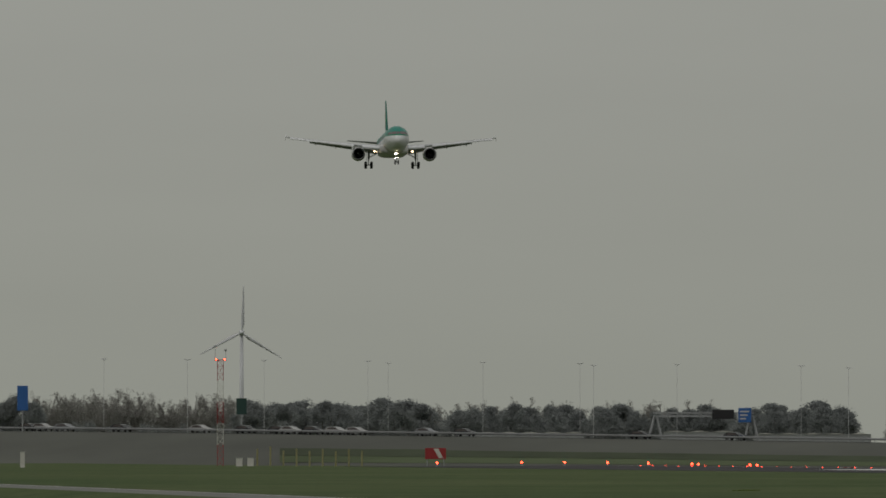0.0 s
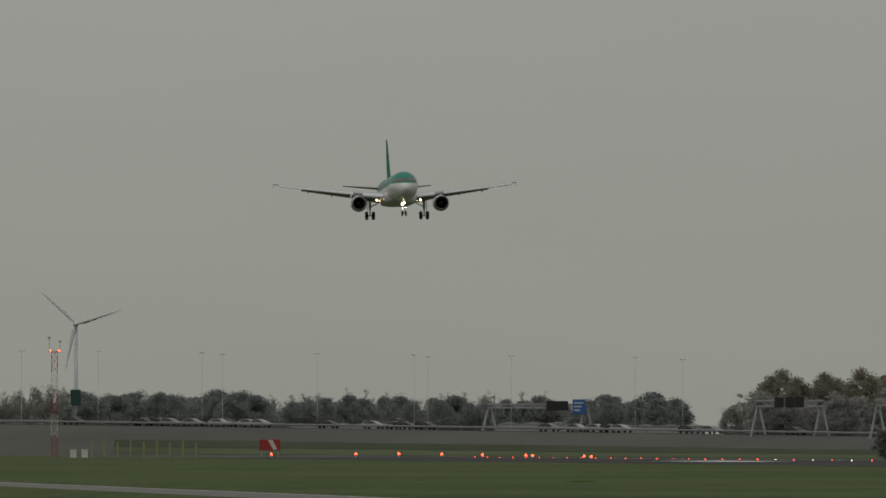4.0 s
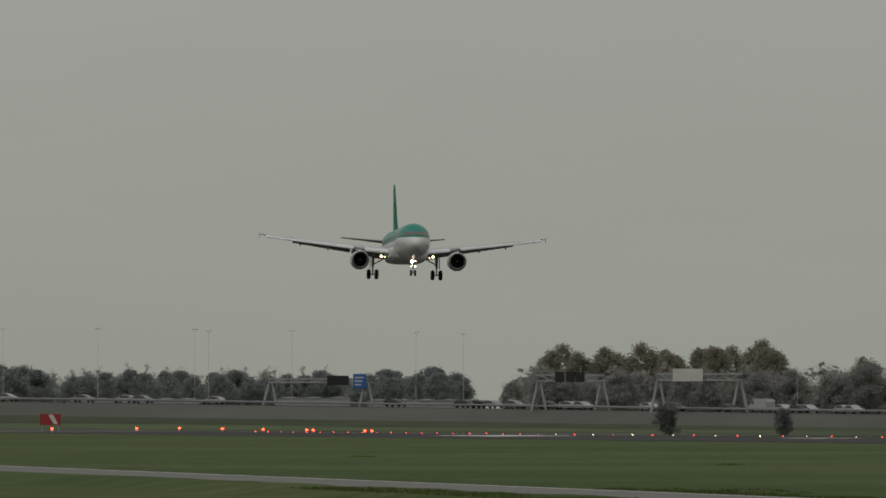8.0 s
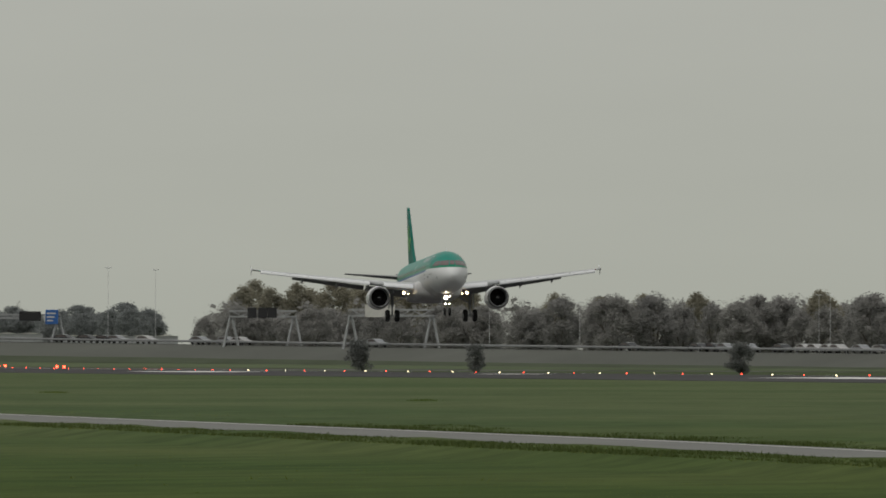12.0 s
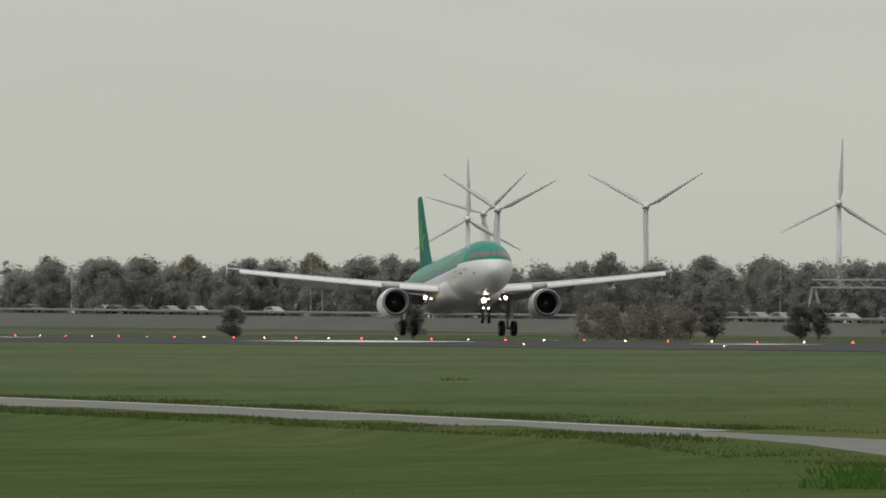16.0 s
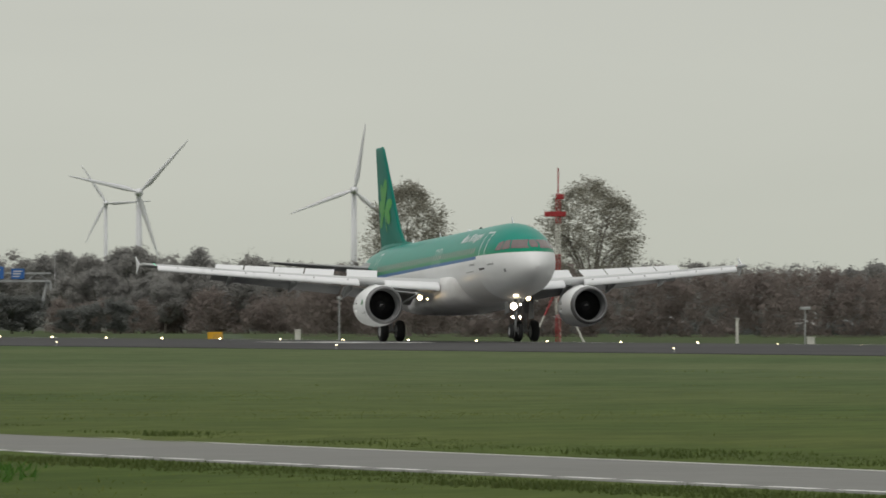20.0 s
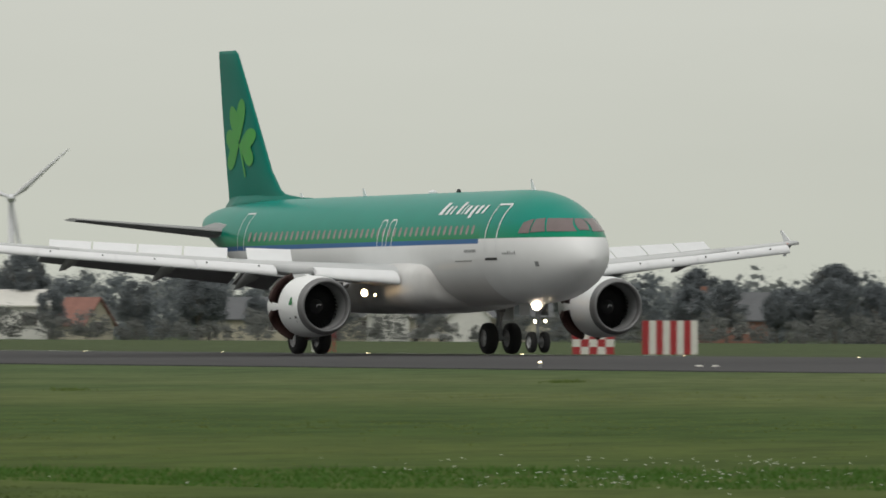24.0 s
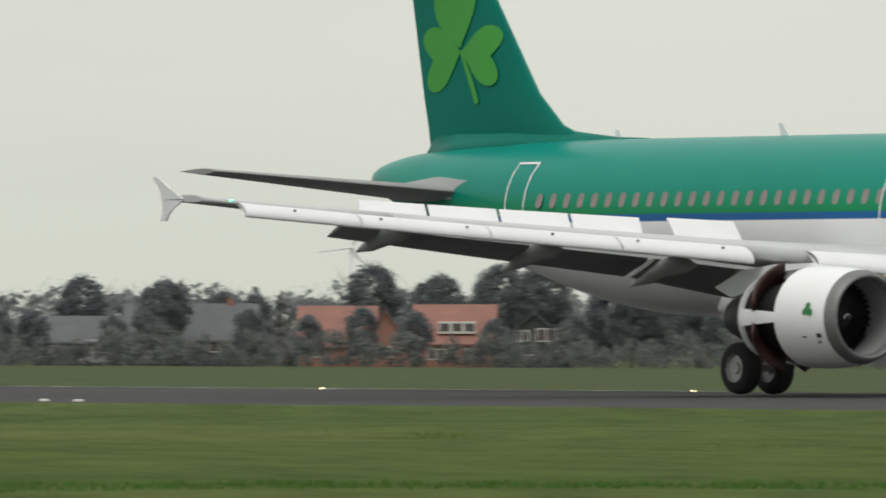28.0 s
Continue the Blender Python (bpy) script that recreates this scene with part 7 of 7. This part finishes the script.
for az, dd in ((31.51, 165), (32.50, 156)):
    b = empty("bollard", facing(az, dd, ground_z(86)), "black plastic bollard with two white bands", "bollard", "bollards")
    bm = bmesh.new()
    turned(bm, [(-0.1, 0.10), (0.60, 0.095), (0.625, 0.08)], 18, "Z", (0, 0, 0), True)
    part("body", bm, "black", b, "", True)
    for z in (0.44, 0.52):
        bm = bmesh.new()
        turned(bm, [(z, 0.101), (z + 0.018, 0.101)], 18, "Z", (0, 0, 0), True)
        part("band", bm, "offwhite", b)
sg = empty("warning_sign", facing(30.04, 246, ground_z(123)), "yellow and red warning sign on a short post", "sign")
bm = bmesh.new()
tube(bm, (0, 0.05, -0.1), (0, 0.05, 0.8), 0.025, k=8)
part("post", bm, "galv", sg)
bm = bmesh.new()
box(bm, (-0.27, -0.02, 0.24), (0.27, 0.02, 0.79), None, 0.01)
yp = part("yellow_panel", bm, "yellow", sg)
bm = bmesh.new()
box(bm, (-0.27, -0.02, 0.793), (0.27, 0.02, 0.93), None, 0.01)
rp = part("red_panel", bm, "red", sg)
for z, w in ((0.68, 0.40), (0.57, 0.44), (0.46, 0.44), (0.35, 0.2)):
    bm = bmesh.new()
    box(bm, (-w / 2, -0.026, z), (w / 2, -0.022, z + 0.035))
    part("text_bar", bm, "bark", yp)
bm = bmesh.new()
box(bm, (-0.12, -0.026, 0.84), (0.12, -0.022, 0.88))
part("text_bar", bm, "offwhite", rp)
for az, dd in ((23.50, 397), (23.57, 396), (34.25, 282), (34.40, 281)):
    bm = bmesh.new()
    p = at(az, dd)
    box(bm, (-0.11, -0.10, -0.02), (0.11, 0.10, 0.05), None, 0.02)
    mk = part("runway_marker", bm, "offwhite", None, "low white marker set in the runway", False, "", "marker")
    mk.matrix_world = facing(az, dd, crown(p.x))


# ---- grass, weeds and flowers ----
def tufts(name, label, az0, az1, d0, d1, n, h0, h1, mat, seed, blades=5, spread=0.12, keep=None, lean=0.5):
    rng = random.Random(seed)
    vs, fs = [], []
    for _ in range(n):
        az = rng.uniform(az0, az1)
        d = math.sqrt(rng.uniform(d0 * d0, d1 * d1))
        p = at(az, d)
        if 35.5 < p.x < 43.6 or (keep and not keep(p)):
            continue
        z = ground_z(p.x)
        if 33 < p.x < 35.9:
            z += 0.02 + 0.18 * max(0, min(1, (p.y - 158) / 10))
        h = rng.uniform(h0, h1)
        for _b in range(blades):
            a = rng.uniform(0, 6.283)
            b = Vector((p.x + rng.gauss(0, spread), p.y + rng.gauss(0, spread), z - 0.02))
            tip = b + Vector((math.cos(a) * h * lean, math.sin(a) * h * lean, h * rng.uniform(0.6, 1.0)))
            sd = Vector((-math.sin(a), math.cos(a), 0)) * (0.10 * h + 0.006)
            i = len(vs)
            vs += [b - sd, b + sd, tip]
            fs.append((i, i + 1, i + 2))
    return tagged(mesh_object(name, vs, fs, mat), label, "grass", "", "stuff")



M["petal"] = material("white_petals", (0.75, 0.75, 0.72), 0.7, vary=0.1)


def patchy(s, lim):
    return lambda p: noise.noise((p.x * s, p.y * s, 3.0)) > lim


tufts("turf", "short mown turf with uneven blades", 4.0, 38.5, 104, 300, 24000, 0.02, 0.05, "turf", 401, 5, 0.18, None, 1.6)
tufts("rough_grass", "rougher clumps of darker grass", 4.0, 38.5, 106, 420, 2600, 0.04, 0.09, "turf", 402, 9, 0.34, patchy(0.05, 0.2), 1.5)
def verge_tufts(label, x0, x1, y0, y1, n, h0, h1, mat, seed):
    """Uneven tufts in a band beside the road."""
    rng = random.Random(seed)
    vs, fs = [], []
    for _ in range(n):
        x, y = rng.uniform(x0, x1), y0 + (y1 - y0) * rng.random() ** 1.5
        swell = 0.75 + 0.5 * noise.noise((x * 0.4, y * 0.12, 6.0))
        z = ground_z(x) - 0.02
        if 33 < x < 35.9:
            z += 0.02 + 0.18 * max(0, min(1, (y - 158) / 10))
        elif x > 41:
            x += road_far(y) - 41.9
        for _b in range(6):
            a, h = rng.uniform(0, 6.283), rng.uniform(h0, h1) * swell
            b = Vector((x + rng.gauss(0, 0.12), y + rng.gauss(0, 0.2), z))
            sd = Vector((-math.sin(a), math.cos(a), 0)) * (0.16 * h + 0.01)
            i = len(vs)
            vs += [b - sd, b + sd, b + Vector((math.cos(a) * h * 0.6, math.sin(a) * h * 0.6, h))]
            fs.append((i, i + 1, i + 2))
    return tagged(mesh_object("verge_grass", vs, fs, mat), label, "grass", "", "stuff")


verge_tufts("uneven grass along the far side of the road", 42.1, 44.0, 105, 330, 6000, 0.06, 0.15, "verge", 403)
verge_tufts("low rough grass along the near side of the road", 33.5, 35.2, 100, 300, 5000, 0.03, 0.10, "verge", 413)
tufts("lush_weeds", "lush green weeds in the foreground", 20.0, 38.5, 100, 146, 16000, 0.04, 0.13, "lush", 404, 8, 0.16, patchy(0.035, -0.05), 0.9)
tufts("tall_weed", "tall thin weed stems", 28.71, 28.82, 161, 167, 14, 0.2, 0.52, "weed", 405, 8, 0.16, None, 0.35)
tufts("tall_weed", "dark clump of dock plants", 25.9, 26.6, 236, 246, 40, 0.06, 0.16, "weed", 406, 8, 0.3)
tufts("tall_weed", "bushy green weeds on the verge", 12.36, 12.72, 134, 150, 62, 0.06, 0.19, "lush", 407, 12, 0.2, None, 0.7)
for k, (az, d0, n) in enumerate(((6.667, 630, 50), (8.3, 520, 26), (10.7, 380, 16), (22.9, 330, 22), (36.0, 210, 14), (20.7, 300, 20))):
    tufts("weed_clump", "dark clump of weeds in the mown grass", az - 0.03, az + 0.03, d0 - 4, d0 + 4, n, 0.05, 0.15, "weed", 420 + k, 9, 0.25)
rng_f = random.Random(9)
vs, fs = [], []
for k in range(560):
    az, d = (rng_f.uniform(20.5, 33.0), rng_f.uniform(104, 150)) if k < 260 else (rng_f.gauss(23.2, 0.55), rng_f.uniform(126, 148)) if k < 470 else (rng_f.gauss(26.5, 0.8), rng_f.uniform(130, 150))
    p = at(az, d)
    if noise.noise((p.x * 0.05, p.y * 0.05, 8.0)) < 0.02 and k < 260 or noise.noise((p.x * 0.3, p.y * 0.2, 4.0)) < -0.1:
        continue
    z = ground_z(p.x) + rng_f.uniform(0.06, 0.16)
    r = rng_f.uniform(0.004, 0.010)
    i = len(vs)
    vs += [Vector((p.x + r * math.cos(k * 1.2566), p.y + 0.4 * r * math.sin(k * 1.2566), z + r * math.sin(k * 1.2566))) for k in range(5)]
    fs.append((i, i + 1, i + 2, i + 3, i + 4))
tagged(mesh_object("white_flowers", vs, fs, "petal"), "small white flowers scattered in the weeds", "flowers", "", "stuff")

# ---- tyre smoke at touchdown: drifting pale blue puffs ----
sm = bpy.data.materials.new("tyre_smoke")
sm.use_nodes = True
n, l = sm.node_tree.nodes, sm.node_tree.links
b = n["Principled BSDF"]
b.inputs["Base Color"].default_value = (0.62, 0.80, 0.92, 1)
b.inputs["Roughness"].default_value = 1.0
b.inputs["Specular IOR Level"].default_value = 0.0
tc, tn, tr_ = n.new("ShaderNodeTexCoord"), n.new("ShaderNodeTexNoise"), n.new("ShaderNodeMapRange")
tn.inputs["Scale"].default_value, tn.inputs["Detail"].default_value = 0.25, 2
tr_.inputs["From Min"].default_value, tr_.inputs["From Max"].default_value = 0.42, 0.75
tr_.inputs["To Min"].default_value, tr_.inputs["To Max"].default_value = 0.022, 0.062
l.new(tc.outputs["Object"], tn.inputs["Vector"])
l.new(tn.outputs["Fac"], tr_.inputs["Value"])
l.new(tr_.outputs[0], b.inputs["Alpha"])
M["smoke"] = sm
PUFFS = []
for k in range(22):
    rng = random.Random(700 + k)
    bm = bmesh.new()
    bmesh.ops.create_icosphere(bm, subdivisions=4, radius=1.0)
    sd, big = Vector((rng.uniform(0, 40), 0, 0)), rng.uniform(0.45, 1.15)
    for v in bm.verts:
        u = v.co.copy()
        f = big * (0.85 + 0.35 * noise.noise(u * 1.3 + sd) + 0.12 * noise.noise(u * 3.6 + sd))
        v.co = Vector((u.x * 1.4 * f, u.y * 6.5 * f, 1.1 + u.z * 1.4 * f))
    ob = part("tyre_smoke", bm, "smoke", None, "thin bluish puff of tyre smoke over the runway", True, "stuff", "smoke")
    PUFFS.append((ob, 17.35 + 0.05 * k, 176.0 if k % 3 else 184.0))

# the patterns that the copies were made from are not part of the place
for src in [*PROTO.values(), LAMP_PROTO, *CARS.values(), EDGE, FARW, MIDW, MIDR, ENDR]:
    for o in (*src.children_recursive, src):
        bpy.data.objects.remove(o)


# ---- what moves ----
FLIGHT = [  # seconds, x, y, z of the main gear, heading, pitch, bank
    (0, 185.34, 2078.4, 47.93, 1.70, 1.77, -0.1), (2.5, 184.75, 1903.3, 39.05, 1.6, 1.45, 0.5), (5, 183.97, 1727.9, 29.70, 1.4, 1.2, 0.73),
    (8, 182.71, 1519.0, 18.51, 2.3, 1.21, -0.92), (11, 181.88, 1308.9, 7.83, 1.33, 1.93, 0.59), (14, 181.05, 1097.0, 1.86, 1.35, 3.55, -0.6),
    (15.0, 181.2, 1027.9, 1.0, 1.4, 4.1, -0.4), (16, 181.36, 958.6, 0.65, 1.43, 4.24, -0.2), (17, 181.2, 888.7, 0.60, 1.4, 3.65, 0.15),
]
FLIGHT += [
    (18, 180.87, 818.8, 0.31, 1.28, 3.48, 0.4), (19, 180.3, 751.3, 0.03, 1.0, 3.05, 0.1), (20, 180.07, 685.4, 0.0, 0.7, 2.52, 0),
    (21, 180.1, 621.7, 0, 0.75, 1.5, 0), (22.4, 180.1, 536.0, 0, 0.3, 0.75, 0), (24, 180.1, 441.4, 0, 0, 0.4, 0), (25, 180.0, 384.3, 0, 0, 0.08, 0),
    (26, 180.1, 330.6, 0, 0.05, 0.08, 0), (27, 179.85, 279.0, 0, -0.1, 0.1, 0), (28, 179.9, 230.25, 0, 0, 0.08, 0),
]
# seconds, degrees by which the wings bend upwards
FLEX = [(0, 2.0), (16.5, 2.0), (18.2, 1.7), (19.2, 0.7), (20, 0.0), (21.5, -0.4), (24.5, -0.6), (26.5, -0.3), (28, -0.1)]


def motions():
    walk(plane, [(t, pose(x, y, z, -p, -r, -h)) for t, x, y, z, h, p, r in FLIGHT])
    for wing, side in WINGS:
        hinge = pose(side * 1.9, 0, 2.62)
        walk(wing, [(t, hinge @ pose(0, 0, 0, 0, -a * side) @ hinge.inverted()) for t, a in FLEX])
    for sp, m in SPOILERS:
        walk(sp, [(t, m @ pose(0, 0, 0, a)) for t, a in ((0, 0), (18.6, 0), (19.2, 12), (20.0, 48), (28, 48))])
    for dr, m in DOORS:
        walk(dr, [(t, m @ pose(-0.0095 * a, 0.010 * a, 0) @ pose(1.10, 0.05, 0) @ pose(0, 0, 0, 0, 0, a) @ pose(-1.10, -0.05, 0)) for t, a in ((0, 0), (20.0, 0), (20.9, 50), (28, 50))])
    for gear, kind in GEARS:
        t0, t1 = (17.6, 18.4) if kind == "main" else (21.6, 23.2)
        walk(gear, [(t, pose(0, 0, z)) for t, z in ((0, -0.35), (t0, -0.35), (t1, 0), (28, 0))])
    for ob, tb, x in PUFFS:
        y0 = 847 - 68.5 * (tb - 17.6) + 6
        ob.matrix_world = pose(x, y0, -4)
        walk(ob, [(0, pose(x, y0, -4)), (tb - 0.05, pose(x, y0, -3.6)), (tb + 0.25, pose(x, y0 - 4, -0.3)), (tb + 0.9, pose(x + 1, y0 - 18, 0.3)), (tb + 1.3, pose(x + 2, y0 - 25, 0.5)), (tb + 1.9, pose(x + 3, y0 - 36, -4)), (28, pose(x + 3, y0 - 36, -4))])
    for rotor, H, phase, t0, rate in ROTORS:
        walk(rotor, [(k * 0.5, pose(0, 0, H, 0, (phase + rate * (k * 0.5 - t0)) % 360, 0)) for k in range(57)])
    for car, t0, az, rate, off in MOVING:
        rows = []
        for k in range(15):
            a = az + rate * (2 * k - t0)
            p, q = hw(a, off, 0.02), hw(a + 0.05 * math.copysign(1, rate), off, 0.02)
            rows.append((2 * k, Matrix.Translation(p) @ pose(0, 0, 0, 0, 0, math.degrees(math.atan2(q.y - p.y, q.x - p.x)))))
        walk(car, rows)


motions()
